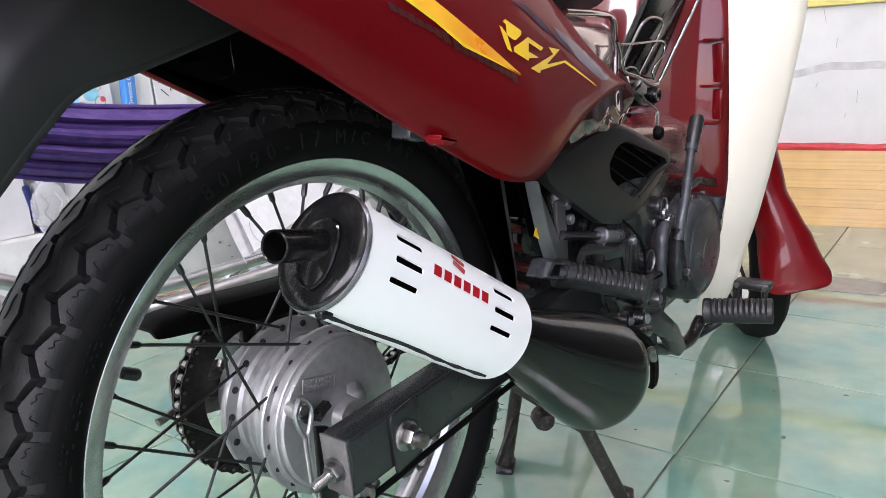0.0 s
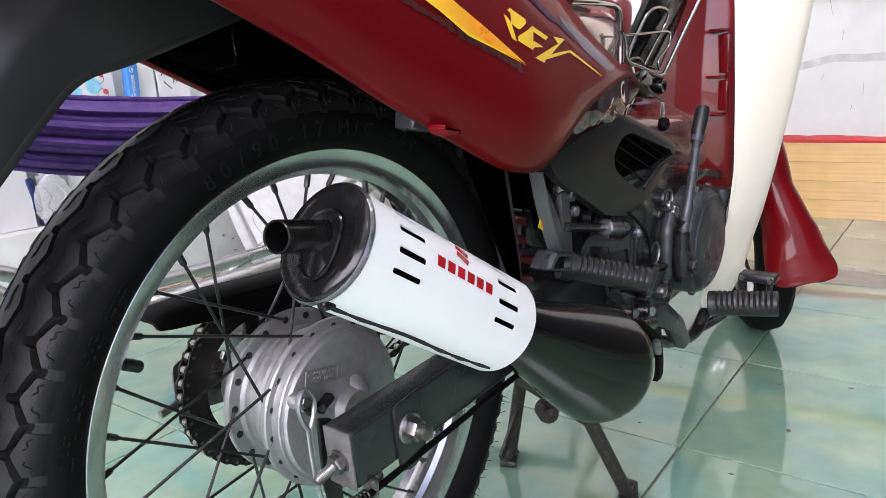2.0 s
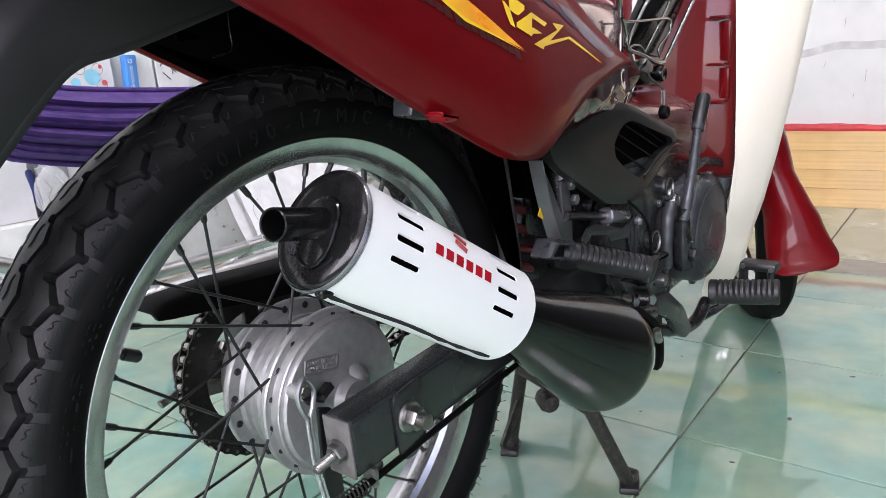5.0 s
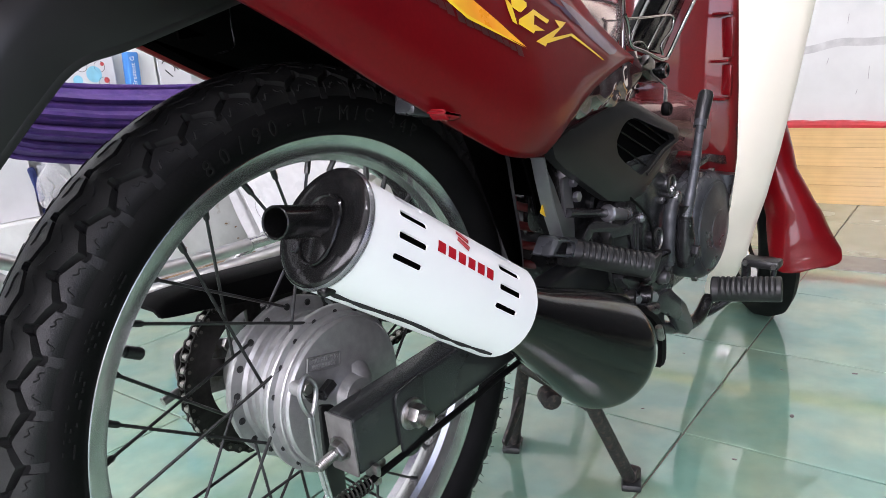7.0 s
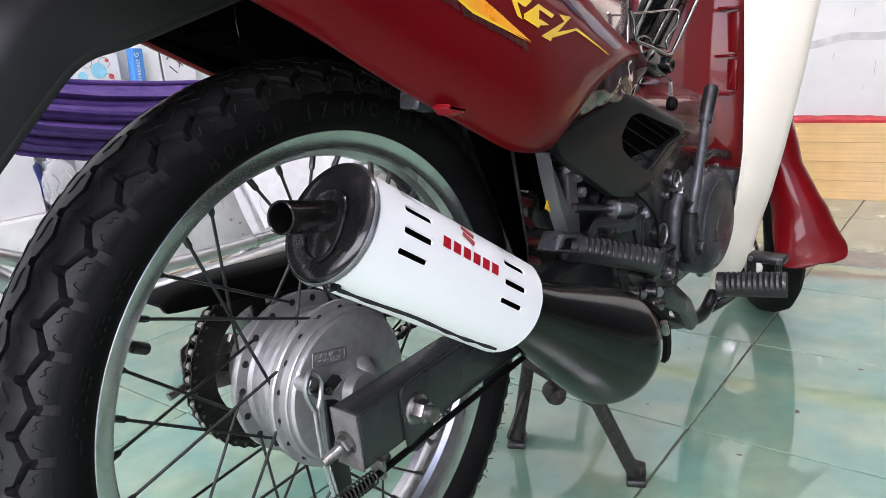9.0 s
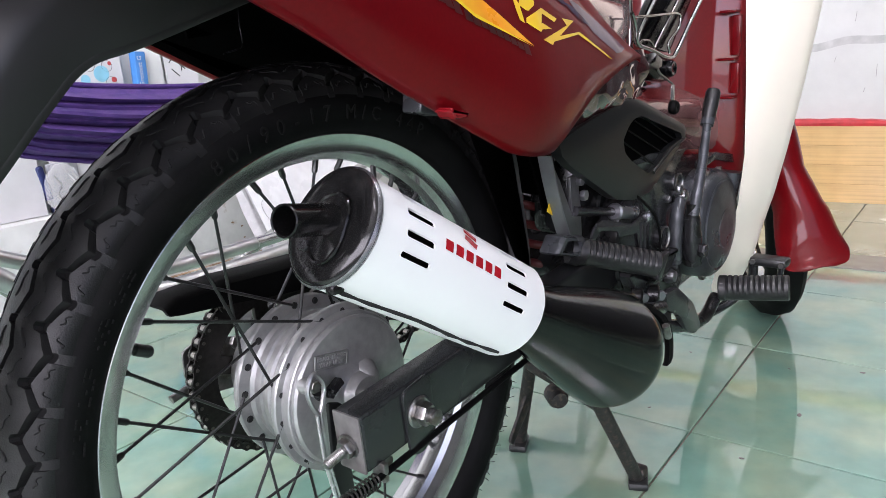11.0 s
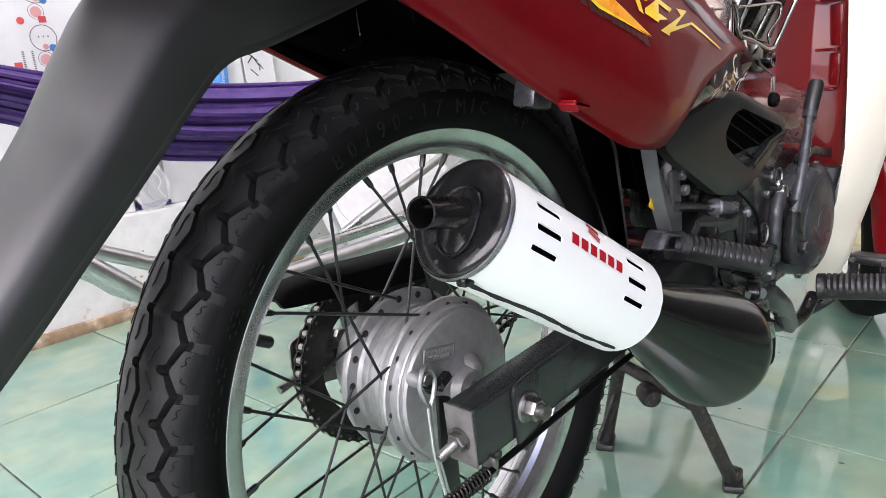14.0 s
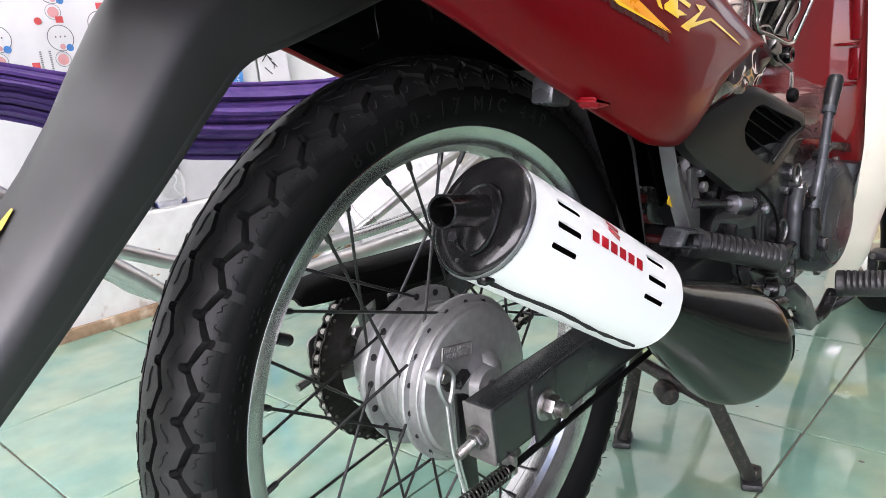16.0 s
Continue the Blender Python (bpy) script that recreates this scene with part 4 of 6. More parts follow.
def guard_half(side, rise):
    """Side and outward places of half a section: upright side, rounded corner, crowned top."""
    half = [(-0.0560, 0.0), (-0.0574, 0.004), (-0.0578, side - 0.008), (-0.0570, side - 0.003), (-0.0545, side + 0.002), (-0.0500, side + 0.0060)]
    return half + [(y, side + 0.0060 + (rise - 0.006) * (1 - (y / 0.05) ** 2)) for y in (-0.043, -0.035, -0.026, -0.017, -0.008, 0.0)]


outer_g, inner_g, lips = [], [], {-1: [], 1: []}
for p in ep:
    half = guard_half(interp(SIDE_H, p.x), interp(TOP_H, p.x))
    sec = half + [(-y, n) for y, n in half[-2::-1]]
    outer_g.append([guard_point(p.x, y, n) for y, n in sec + [(y * 0.95, max(n - 0.003, 0)) for y, n in sec[::-1]]])
    inner_g.append([guard_point(p.x, y, n) for y, n in [(y * 0.93, max(n - 0.0045, 0.001)) for y, n in sec] + [(y * 0.90, max(n - 0.007, 0.0005)) for y, n in sec[::-1]]])
    for s in (-1, 1):
        lips[s].append([guard_point(p.x, s * y, n) for y, n in ((0.0535, -0.001), (0.0565, -0.001), (0.0578, 0.002), (0.0572, 0.0045), (0.053, 0.0045))])
mg = bmesh.new()
loft(mg, outer_g)
mudguard = part("rear_mudguard", mg, GREY_PLASTIC, bike, "satin dark grey plastic rear mudguard", angle=60)
# sheet under the mudguard, its shade painted as black
mg = bmesh.new()
loft(mg, inner_g)
part("mudguard_lining", mg, HOLLOW, mudguard, "underside of the mudguard, coloured black as its shade")
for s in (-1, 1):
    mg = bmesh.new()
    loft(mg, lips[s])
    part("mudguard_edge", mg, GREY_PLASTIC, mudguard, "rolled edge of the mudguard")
# inner liner over the wheel, the shade there put into its black
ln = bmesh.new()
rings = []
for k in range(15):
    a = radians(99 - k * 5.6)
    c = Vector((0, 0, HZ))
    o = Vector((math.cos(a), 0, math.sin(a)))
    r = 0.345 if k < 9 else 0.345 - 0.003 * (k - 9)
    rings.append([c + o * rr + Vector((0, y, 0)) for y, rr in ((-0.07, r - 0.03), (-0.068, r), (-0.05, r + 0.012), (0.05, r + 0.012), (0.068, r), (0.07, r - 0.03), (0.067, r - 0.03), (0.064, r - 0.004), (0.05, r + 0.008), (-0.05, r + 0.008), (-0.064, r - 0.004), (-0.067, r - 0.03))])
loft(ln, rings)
part("mudguard_liner", ln, HOLLOW, bike, "inner mudguard, coloured black as the shade over the wheel")
st = bmesh.new()
rows = []
for k in range(9):
    t = k / 8
    x = -0.300 - 0.050 * t
    rows.append([st.verts.new(guard_point(x, y, interp(SIDE_H, x) + interp(TOP_H, x) + 0.0005)) for y in (-0.014 - 0.012 * t, -0.010, -0.010 + 0.03 * t)])
for a, c in zip(rows, rows[1:]):
    ring_faces(st, a, c, False)
part("tail_sticker", st, YELLOW, mudguard, "small yellow sticker")


# ---- body panels ----
PB = [(-0.50, 0.775), (-0.30, 0.690), (-0.181, 0.623), (-0.126, 0.595), (-0.056, 0.557), (0.02, 0.520), (0.066, 0.498), (0.088, 0.4915), (0.110, 0.4885), (0.130, 0.4868),
      (0.148, 0.4882), (0.1775, 0.4995), (0.208, 0.514), (0.248, 0.529), (0.296, 0.542), (0.345, 0.552), (0.385, 0.556), (0.396, 0.5545)]
PT = [(-0.50, 0.80), (-0.30, 0.76), (0.0, 0.715), (0.14, 0.667), (0.201, 0.641), (0.242, 0.621), (0.288, 0.598), (0.351, 0.573), (0.385, 0.561), (0.396, 0.556)]
PY = [(-0.50, -0.130), (-0.25, -0.158), (-0.1, -0.174), (0.05, -0.178), (0.10, -0.178), (0.135, -0.173), (0.17, -0.167), (0.208, -0.160), (0.24, -0.155), (0.274, -0.150), (0.332, -0.141), (0.396, -0.130)]
PC = [(-0.50, 0.03), (0.0, 0.036), (0.10, 0.032), (0.201, 0.016), (0.242, 0.012), (0.288, 0.009), (0.351, 0.004), (0.396, 0.0)]


def panel_point(x, v, out=0.0):
    """A point of the right side panel: v from its lower edge (0) to its crest (1)."""
    zb, zt, yb = interp(PB, x), interp(PT, x), interp(PY, x)
    nose = min(1, max(0, (0.396 - x) / 0.12)) ** 0.5
    y = yb + interp(PC, x) * v ** 1.6 - 0.0140 * nose * math.sin(math.pi * min(v, 1.0) ** 0.75)
    if v < 0.1:
        y += (0.1 - v) * 0.06 * nose
    return Vector((x, y - out, zb + (zt - zb) * v))


def side_panel_bm(sign=1, lift=0.0):
    bm = bmesh.new()
    xs = [-0.50 + 0.896 * (k / 60) for k in range(61)]
    vs = [0, 0.03, 0.08, 0.16, 0.26, 0.36, 0.46, 0.56, 0.66, 0.76, 0.86, 0.94, 1.0]
    rows = []
    for x in xs:
        col = [panel_point(x, v) for v in vs]
        zb, zt, yb = interp(PB, x), interp(PT, x), interp(PY, x)
        col = [Vector((x, yb + 0.016, zb + 0.006)), Vector((x, yb + 0.011, zb + 0.0005))] + col
        nose = min(1, max(0, (0.396 - x) / 0.12))
        top = col[-1]
        col += [top + Vector((0, 0.004 * nose + 0.001, 0.0016 * nose)), top + Vector((0, 0.010 * nose + 0.002, 0.001 * nose)), top + Vector((0, 0.02 * nose + 0.003, -0.004))]
        rows.append([bm.verts.new((p.x, sign * p.y, p.z + lift)) for p in col])
    for a, b in zip(rows, rows[1:]):
        ring_faces(bm, a, b, False)
    bmesh.ops.recalc_face_normals(bm, faces=bm.faces)
    shell(bm, 0.0025)
    return bm


panel = part("side_panel", side_panel_bm(), RED_PAINT, bike, "glossy dark red side panel with yellow striping", angle=60)
part("side_panel_far", side_panel_bm(-1, 0.052), RED_PAINT, bike, angle=60).name = "side_panel"
# offset copy of the far panel, black in place of inner shade
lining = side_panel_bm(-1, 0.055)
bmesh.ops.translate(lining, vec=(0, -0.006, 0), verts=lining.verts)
part("panel_lining", lining, HOLLOW, bike, "inner face of the side panel, coloured black as its shade", angle=60)


def panel_sticker(name, poly, material, label, out=0.0007):
    """A sticker of (x, z) corners laid on the panel."""
    bm = bmesh.new()
    f = bm.faces.new([bm.verts.new((x, 0, z)) for x, z in poly])
    bmesh.ops.triangulate(bm, faces=[f])
    bmesh.ops.subdivide_edges(bm, edges=bm.edges[:], cuts=6, use_grid_fill=True)
    for v in bm.verts:
        zb, zt = interp(PB, v.co.x), interp(PT, v.co.x)
        v.co = panel_point(v.co.x, (v.co.z - zb) / (zt - zb), out)
    return part(name, bm, material, panel, label, angle=80)


panel_sticker("stripe", [(-0.19, 0.700), (-0.14, 0.700), (-0.012, 0.6305), (0.040, 0.603), (0.086, 0.5775), (0.012, 0.600), (-0.016, 0.6165), (-0.040, 0.628)], ORANGE, "tapering orange stripe")
panel_sticker("stripe_edge", [(-0.19, 0.697), (-0.040, 0.6262), (-0.016, 0.6147), (0.012, 0.5987), (0.086, 0.5762), (0.012, 0.6015), (-0.016, 0.618), (-0.040, 0.6295)], YELLOW, "yellow edge of the stripe", 0.0011)
for q in ([(0.0694, 0.6145), (0.0728, 0.6132), (0.0776, 0.6083), (0.0790, 0.5942), (0.0726, 0.5967), (0.0704, 0.6048)],
          [(0.0763, 0.6175), (0.0819, 0.6193), (0.1030, 0.6108), (0.1008, 0.6078), (0.0890, 0.6034), (0.0848, 0.6041), (0.0772, 0.6076), (0.0786, 0.6090), (0.0865, 0.6070), (0.0928, 0.6099)],
          [(0.1126, 0.6060), (0.1384, 0.5975), (0.1319, 0.5949), (0.1114, 0.6016), (0.0913, 0.5966), (0.0928, 0.5937), (0.0984, 0.5928), (0.1083, 0.5942), (0.1238, 0.5895), (0.1054, 0.5895), (0.1012, 0.5874), (0.0814, 0.5949), (0.0831, 0.5981)],
          [(0.1506, 0.5980), (0.1746, 0.5958), (0.1368, 0.5837), (0.1813, 0.5865), (0.2520, 0.5607), (0.2467, 0.5613), (0.1777, 0.5844), (0.1227, 0.5795), (0.1195, 0.5770), (0.1027, 0.5815), (0.1568, 0.5920)]):
    panel_sticker("model_mark", q, YELLOW, "plain angular yellow mark")
rng = random.Random(4)
for x0, z0, dx, dz, n in ((-0.062, 0.624, 0.0085, -0.0030, 7), (0.000, 0.601, 0.0088, -0.0031, 9)):
    for k in range(n):
        x, z, h = x0 + k * dx, z0 + k * dz, 0.006 + rng.uniform(-0.0015, 0.002)
        panel_sticker("shadow_mark", [(x, z + h * 0.5), (x + 0.0072, z + h * 0.5 - 0.002), (x + 0.0095, z - h * 0.5 - 0.002), (x + 0.0015, z - h * 0.5)], DECAL_GREY, "faded dark mark")
# dark blue patches and a dull lilac band along the crest
for q in ([(0.1000, 0.6350), (0.1290, 0.6318), (0.1510, 0.6215), (0.1727, 0.6085), (0.1600, 0.6100), (0.1437, 0.6165), (0.1240, 0.6270)],
          [(0.1640, 0.6120), (0.1820, 0.6085), (0.2000, 0.5990), (0.2110, 0.5920), (0.1950, 0.5945), (0.1780, 0.6030)]):
    panel_sticker("blue_flash", q, BLUE_PATCH, "dark blue flash")
panel_sticker("lilac_flash", [(0.1750, 0.6165), (0.2000, 0.6095), (0.2300, 0.5985), (0.2560, 0.5885), (0.2850, 0.5765), (0.3010, 0.5690), (0.2860, 0.5655), (0.2680, 0.5655), (0.2450, 0.5740), (0.2180, 0.5850), (0.1930, 0.6010)], LILAC_BAND, "dull lilac band", 0.0005)

part("reflector", prism(rounded([(-0.020, 0.540), (-0.001, 0.537), (0.001, 0.534), (-0.006, 0.532), (-0.015, 0.533)], 0.002), "xz", -0.1838, -0.168, 0.002), REFLEX, panel, "flat red side reflector")

cover = bmesh.new()
rings = []
for x, zc, hw, hh in ((0.20, 0.60, 0.108, 0.048), (0.28, 0.602, 0.104, 0.045), (0.36, 0.60, 0.098, 0.043), (0.43, 0.598, 0.092, 0.041), (0.452, 0.598, 0.088, 0.040), (0.458, 0.598, 0.082, 0.036)):
    rings.append([(x, hw * math.copysign(abs(math.sin(a)) ** 0.6, math.sin(a)), zc + hh * math.copysign(abs(math.cos(a)) ** 0.6, math.cos(a))) for a in [2 * math.pi * k / 28 for k in range(28)]])
loft(cover, rings)
tank = part("tank_cover", cover, ROSE_REFLECTION, bike, "glossy centre cover, its pale reflection coloured rose silver, with a brown edge", angle=50)
part("cover_edge", tube(smooth_path([(0.30, -0.104, 0.636), (0.40, -0.095, 0.637), (0.448, -0.088, 0.632), (0.459, -0.086, 0.60), (0.458, -0.087, 0.565)], 5), 0.0045, 10), NOSE_GLOSS, tank, "glossy brown edge moulding")
seat = bmesh.new()
rings = []
for x, z0, z1, hw in ((-0.42, 0.80, 0.84, 0.09), (-0.30, 0.765, 0.83, 0.115), (-0.1, 0.735, 0.80, 0.125), (0.1, 0.70, 0.775, 0.12), (0.25, 0.662, 0.76, 0.115), (0.36, 0.646, 0.745, 0.105), (0.44, 0.643, 0.715, 0.085), (0.462, 0.65, 0.69, 0.06)):
    zc, hh = (z0 + z1) / 2, (z1 - z0) / 2
    rings.append([(x, hw * math.copysign(abs(math.sin(a)) ** 0.5, math.sin(a)), zc + hh * math.copysign(abs(math.cos(a)) ** 0.5, math.cos(a))) for a in [2 * math.pi * k / 24 for k in range(24)]])
loft(seat, rings)
part("seat", seat, SEAT_BLACK, bike, "black vinyl seat", angle=60)
# tail body, black as the hollow's shade under the seat, and frame rails
part("under_tray", prism([(-0.5, 0.80), (-0.3, 0.722), (-0.15, 0.657), (-0.03, 0.604), (0.03, 0.583), (0.10, 0.560), (0.15, 0.552), (0.15, 0.66), (-0.4, 0.84)], "xz", -0.140, 0.148, 0.004), HOLLOW, bike, "tray under the seat, coloured black as the shade there")
for y in (-0.085, 0.085):
    part("frame_rail", tube(smooth_path([(-0.40, y, 0.72), (-0.1, y, 0.645), (0.2, y, 0.57), (0.40, y * 0.8, 0.47), (0.42, y * 0.8, 0.36)], 5), 0.0125, 14), BLACK_PLASTIC, bike)
part("battery_box", box((0.054, -0.095, 0.539), (0.026, 0.022, 0.022), 0.003, Matrix.Rotation(radians(12), 3, "Y")), ENGINE_GREY, bike, "grey plastic box above the wheel")
part("hanging_wire", tube(smooth_path([(-0.06, -0.02, 0.625), (-0.062, -0.022, 0.605), (-0.064, -0.024, 0.590), (-0.085, -0.03, 0.585)], 5), 0.0006, 6), ENGINE_DARK, bike)
part("liner_flap", prism(rounded([(0.10, 0.60), (0.19, 0.525), (0.226, 0.465), (0.250, 0.36), (0.255, 0.29), (0.262, 0.29), (0.258, 0.36), (0.238, 0.465), (0.20, 0.535), (0.12, 0.61)], 0.006), "xz", -0.065, 0.065, 0.003), FLAP, bike, "black rubber mudguard flap, lightened for the light it lacks")

# rear shock with red spring
sp0, sp1 = Vector((0.40, 0.0, 0.50)), Vector((0.375, 0.0, 0.27))
dd = (sp1 - sp0).normalized()
_, sa, sb = frame_axes(dd)
shock = part("shock_absorber", tube([sp0, sp1], 0.014, 16), ENGINE_DARK, bike, "dark rear shock absorber")
coil = [sp0 + dd * (0.02 + 0.19 * k / 128) + 0.031 * (math.cos(k * 2 * math.pi / 16) * sa + math.sin(k * 2 * math.pi / 16) * sb) for k in range(129)]
part("shock_spring", tube(coil, 0.0055, 10), SPRING_RED, shock, "red painted coil spring")
part("shock_tag", box((0.2445, -0.100, 0.4095), (0.013, 0.001, 0.009), turn=Matrix.Rotation(radians(30), 3, "Y")), YELLOW, bike, "small yellow tag")

# ---- engine ----
case = part("crankcase", prism(rounded([(0.34, 0.31), (0.40, 0.24), (0.52, 0.205), (0.70, 0.215), (0.765, 0.26), (0.775, 0.36), (0.70, 0.405), (0.56, 0.41), (0.42, 0.40)], 0.03), "xz", -0.095, 0.10, 0.008), ENGINE_DARK, bike, "dark grey engine crankcase")
CC = Vector((0.668, -0.094, 0.304))
cov = lathe([(0.082, 0.0), (0.082, -0.026), (0.079, -0.034), (0.073, -0.040), (0.0685, -0.0425), (0.066, -0.0420), (0.0640, -0.0440), (0.050, -0.0465), (0.025, -0.048), (0.0, -0.0485)], CC, (0, 1, 0), 64)
clutch = part("clutch_cover", cov, ENGINE_GREY, case, "painted grey clutch cover", angle=28)
part("cover_neck", tube([(0.735, -0.126, 0.372), (0.733, -0.116, 0.30)], [0.017, 0.013], 16), ENGINE_GREY, clutch)
part("cover_boss", lathe([(0.030, 0.0), (0.029, -0.0015), (0.0, -0.002)], CC + Vector((0.004, -0.0472, -0.006)), (0, 1, 0), 40), ENGINE_GREY, clutch, "raised round centre", angle=28)
for k in range(7):
    a = radians(70 + k * 36)
    part("cover_bolt", hexnut(CC + Vector((0.080 * math.cos(a), -0.022, 0.080 * math.sin(a))), (0, -1, 0), 0.0065, 0.008), STEEL, clutch)
top = part("engine_bracket", prism(rounded([(0.60, 0.395), (0.66, 0.401), (0.77, 0.378), (0.80, 0.366), (0.80, 0.375), (0.74, 0.398), (0.66, 0.412), (0.60, 0.408)], 0.004), "xz", -0.128, -0.118, 0.0015), ENGINE_DARK, case)
part("bracket_knob", lathe([(0.008, 0), (0.009, -0.004), (0.009, -0.018), (0.006, -0.022)], (0.767, -0.126, 0.379), (0, 1, 0), 16), ENGINE_DARK, top)
for k in range(6):
    part("cylinder_fin", box((0.80 + k * 0.012, 0, 0.33 + k * 0.004), (0.005, 0.15, 0.12), 0.0015), ENGINE_DARK, case)
gear = part("gearbox_cover", prism(rounded([(0.385, 0.402), (0.535, 0.408), (0.555, 0.37), (0.545, 0.30), (0.575, 0.245), (0.545, 0.215), (0.44, 0.235), (0.37, 0.29), (0.36, 0.36)], 0.025), "xz", -0.118, -0.09, 0.006), ENGINE_DARK, case, "dark oily gearbox cover")
for (x, z), r in zip(((0.524, 0.391), (0.481, 0.326)), (0.0125, 0.015)):
    part("case_plug", lathe([(r, 0), (r, -0.005), (r * 0.8, -0.008), (r * 0.72, -0.0065), (0.0, -0.0065)], (x, -0.119, z), (0, 1, 0), 26), ENGINE_DARK, gear, "round dark plug")
    part("plug_rim", lathe([(r, -0.006), (r * 1.06, -0.0085), (r * 0.94, -0.0095), (r * 0.86, -0.0075)], (x, -0.119, z), (0, 1, 0), 26, closed=True), STEEL, gear, "bright plug rim")
for x, z, r in ((0.545, 0.369, 0.011), (0.527, 0.381, 0.009), (0.512, 0.265, 0.010)):
    part("case_knob", lathe([(r, 0), (r, -0.006), (r * 0.75, -0.012), (0.0, -0.014)], (x, -0.118, z), (0, 1, 0), 20), BRACKET_GREY, gear, "rounded grey bolt head")
part("vertical_rib", tube(smooth_path([(0.528, -0.128, 0.365), (0.514, -0.13, 0.353), (0.511, -0.13, 0.334), (0.509, -0.13, 0.308), (0.515, -0.128, 0.285)], 5), 0.0092, 14), ENGINE_GREY, gear)
part("breather_hose", tube(smooth_path([(0.44, -0.09, 0.41), (0.40, -0.10, 0.38), (0.41, -0.10, 0.34), (0.44, -0.09, 0.30)], 5), 0.008, 12), BLACK_PLASTIC, case)
part("carburettor", box((0.37, -0.05, 0.40), (0.08, 0.06, 0.09), 0.012), ENGINE_DARK, bike, "dark carburettor body")
rod2 = part("link_rod", tube([(0.280, -0.108, 0.4010), (0.372, -0.108, 0.3815)], 0.0055, 12), ENGINE_DARK, bike, "dark steel cross rod")
part("rod_sleeve", lathe([(0.0085, 0.0), (0.0105, 0.002), (0.0105, 0.050), (0.0085, 0.054)], (0.3678, -0.111, 0.3826), (0.98, 0, -0.2), 20), HANGER_GREY, rod2, "bluish steel sleeve")

# engine side cover with its slatted vent
outl = rounded([(0.222, 0.484), (0.307, 0.4995), (0.388, 0.512), (0.415, 0.508), (0.560, 0.461), (0.556, 0.449), (0.503, 0.417), (0.452, 0.393), (0.408, 0.390), (0.355, 0.400), (0.234, 0.464)], 0.012, 3)
hole = rounded([(0.3634, 0.468), (0.380, 0.4835), (0.3926, 0.4885), (0.4127, 0.4896), (0.548, 0.4500), (0.4944, 0.4418), (0.4513, 0.4231), (0.4314, 0.4179), (0.3863, 0.4400), (0.368, 0.4521)], 0.004, 3)


def cover_y(x):
    return -0.126 + 0.0012 * math.cos((x - 0.4) * 9)


def plate_with_hole(outer, inner, y_of, thick):
    """A plate with an opening: rays from the opening's middle join the two rims."""
    bm = bmesh.new()
    c = sum((Vector(p) for p in inner), Vector((0, 0))) / len(inner)

    def cast(poly, d):
        best = None
        for a, b in zip(poly, poly[1:] + poly[:1]):
            a, b = Vector(a) - c, Vector(b) - c
            e = b - a
            den = d.x * e.y - d.y * e.x
            if abs(den) < 1e-9:
                continue
            t = (a.x * e.y - a.y * e.x) / den
            u = (a.x * d.y - a.y * d.x) / den
            if t > 0 and -1e-6 <= u <= 1 + 1e-6 and (best is None or t > best):
                best = t
        return c + d * best
    n = 96
    rings = []
    for k in range(n):
        d = Vector((math.cos(2 * math.pi * k / n), math.sin(2 * math.pi * k / n)))
        i, o = cast(inner, d), cast(outer, d)
        rings.append([i, i * 0.7 + o * 0.3, i * 0.4 + o * 0.6, o])
    grid = [[bm.verts.new((p.x, y_of(p.x) + (0.004 if m == 3 else 0), p.y)) for m, p in enumerate(r)] for r in rings]
    for k in range(n):
        a, b = grid[k], grid[(k + 1) % n]
        for m in range(3):
            bm.faces.new((a[m], a[m + 1], b[m + 1], b[m]))
    g = bmesh.ops.extrude_face_region(bm, geom=bm.faces[:])
    bmesh.ops.translate(bm, vec=(0, thick, 0), verts=[v for v in g["geom"] if isinstance(v, bmesh.types.BMVert)])
    return bm


LINK = mat("satin_dark_linkage", (0.035, 0.036, 0.038), 0.26, 0.4, var=0.12, scale=60)
link = part("linkage_plate", prism(rounded([(0.2912, 0.3706), (0.3044, 0.3831), (0.3218, 0.3839), (0.3945, 0.3634), (0.4182, 0.3676), (0.4311, 0.3714), (0.4463, 0.3653), (0.4427, 0.3179), (0.4193, 0.3237), (0.4106, 0.3477), (0.3600, 0.3545), (0.3570, 0.3627), (0.3150, 0.3729), (0.2989, 0.3636)], 0.003), "xz", -0.122, -0.1195, 0.0008), LINK, bike, "dark arched linkage plate")
part("linkage_rib", tube([(0.4185, -0.1225, 0.360), (0.4175, -0.1225, 0.326)], 0.0016, 8), LINK, link)
part("linkage_rib", tube([(0.4300, -0.1225, 0.358), (0.4290, -0.1225, 0.322)], 0.0016, 8), LINK, link)
part("linkage_bolt", lathe([(0.0072, 0), (0.0072, -0.003), (0.0050, -0.0055), (0.0, -0.006)], (0.4370, -0.122, 0.3640), (0, 1, 0), 18), HANGER_GREY, link, "bright round bolt head")
vent_cover = part("engine_cover", plate_with_hole(outl, hole, cover_y, 0.012), COVER_PLASTIC, bike, "matt dark grey plastic engine cover with a slatted vent")
# sheet behind the slats, the opening's shade painted black
part("vent_back", prism([(x + 0.05 * (x - 0.44), z + 0.05 * (z - 0.457)) for x, z in hole], "xz", -0.1175, -0.1145), HOLLOW, vent_cover, "back of the vent, coloured black as its shade")
for x0, z0, x1, z1 in ((0.3983, 0.4858, 0.4984, 0.4462), (0.3820, 0.4766, 0.4810, 0.4363), (0.3700, 0.4645, 0.4553, 0.4258), (0.4180, 0.4890, 0.5200, 0.4480)):
    part("vent_slat", tube([(x0, -0.1215, z0), (x1, -0.1215, z1)], 0.0010, 6), BLACK_PLASTIC, vent_cover)
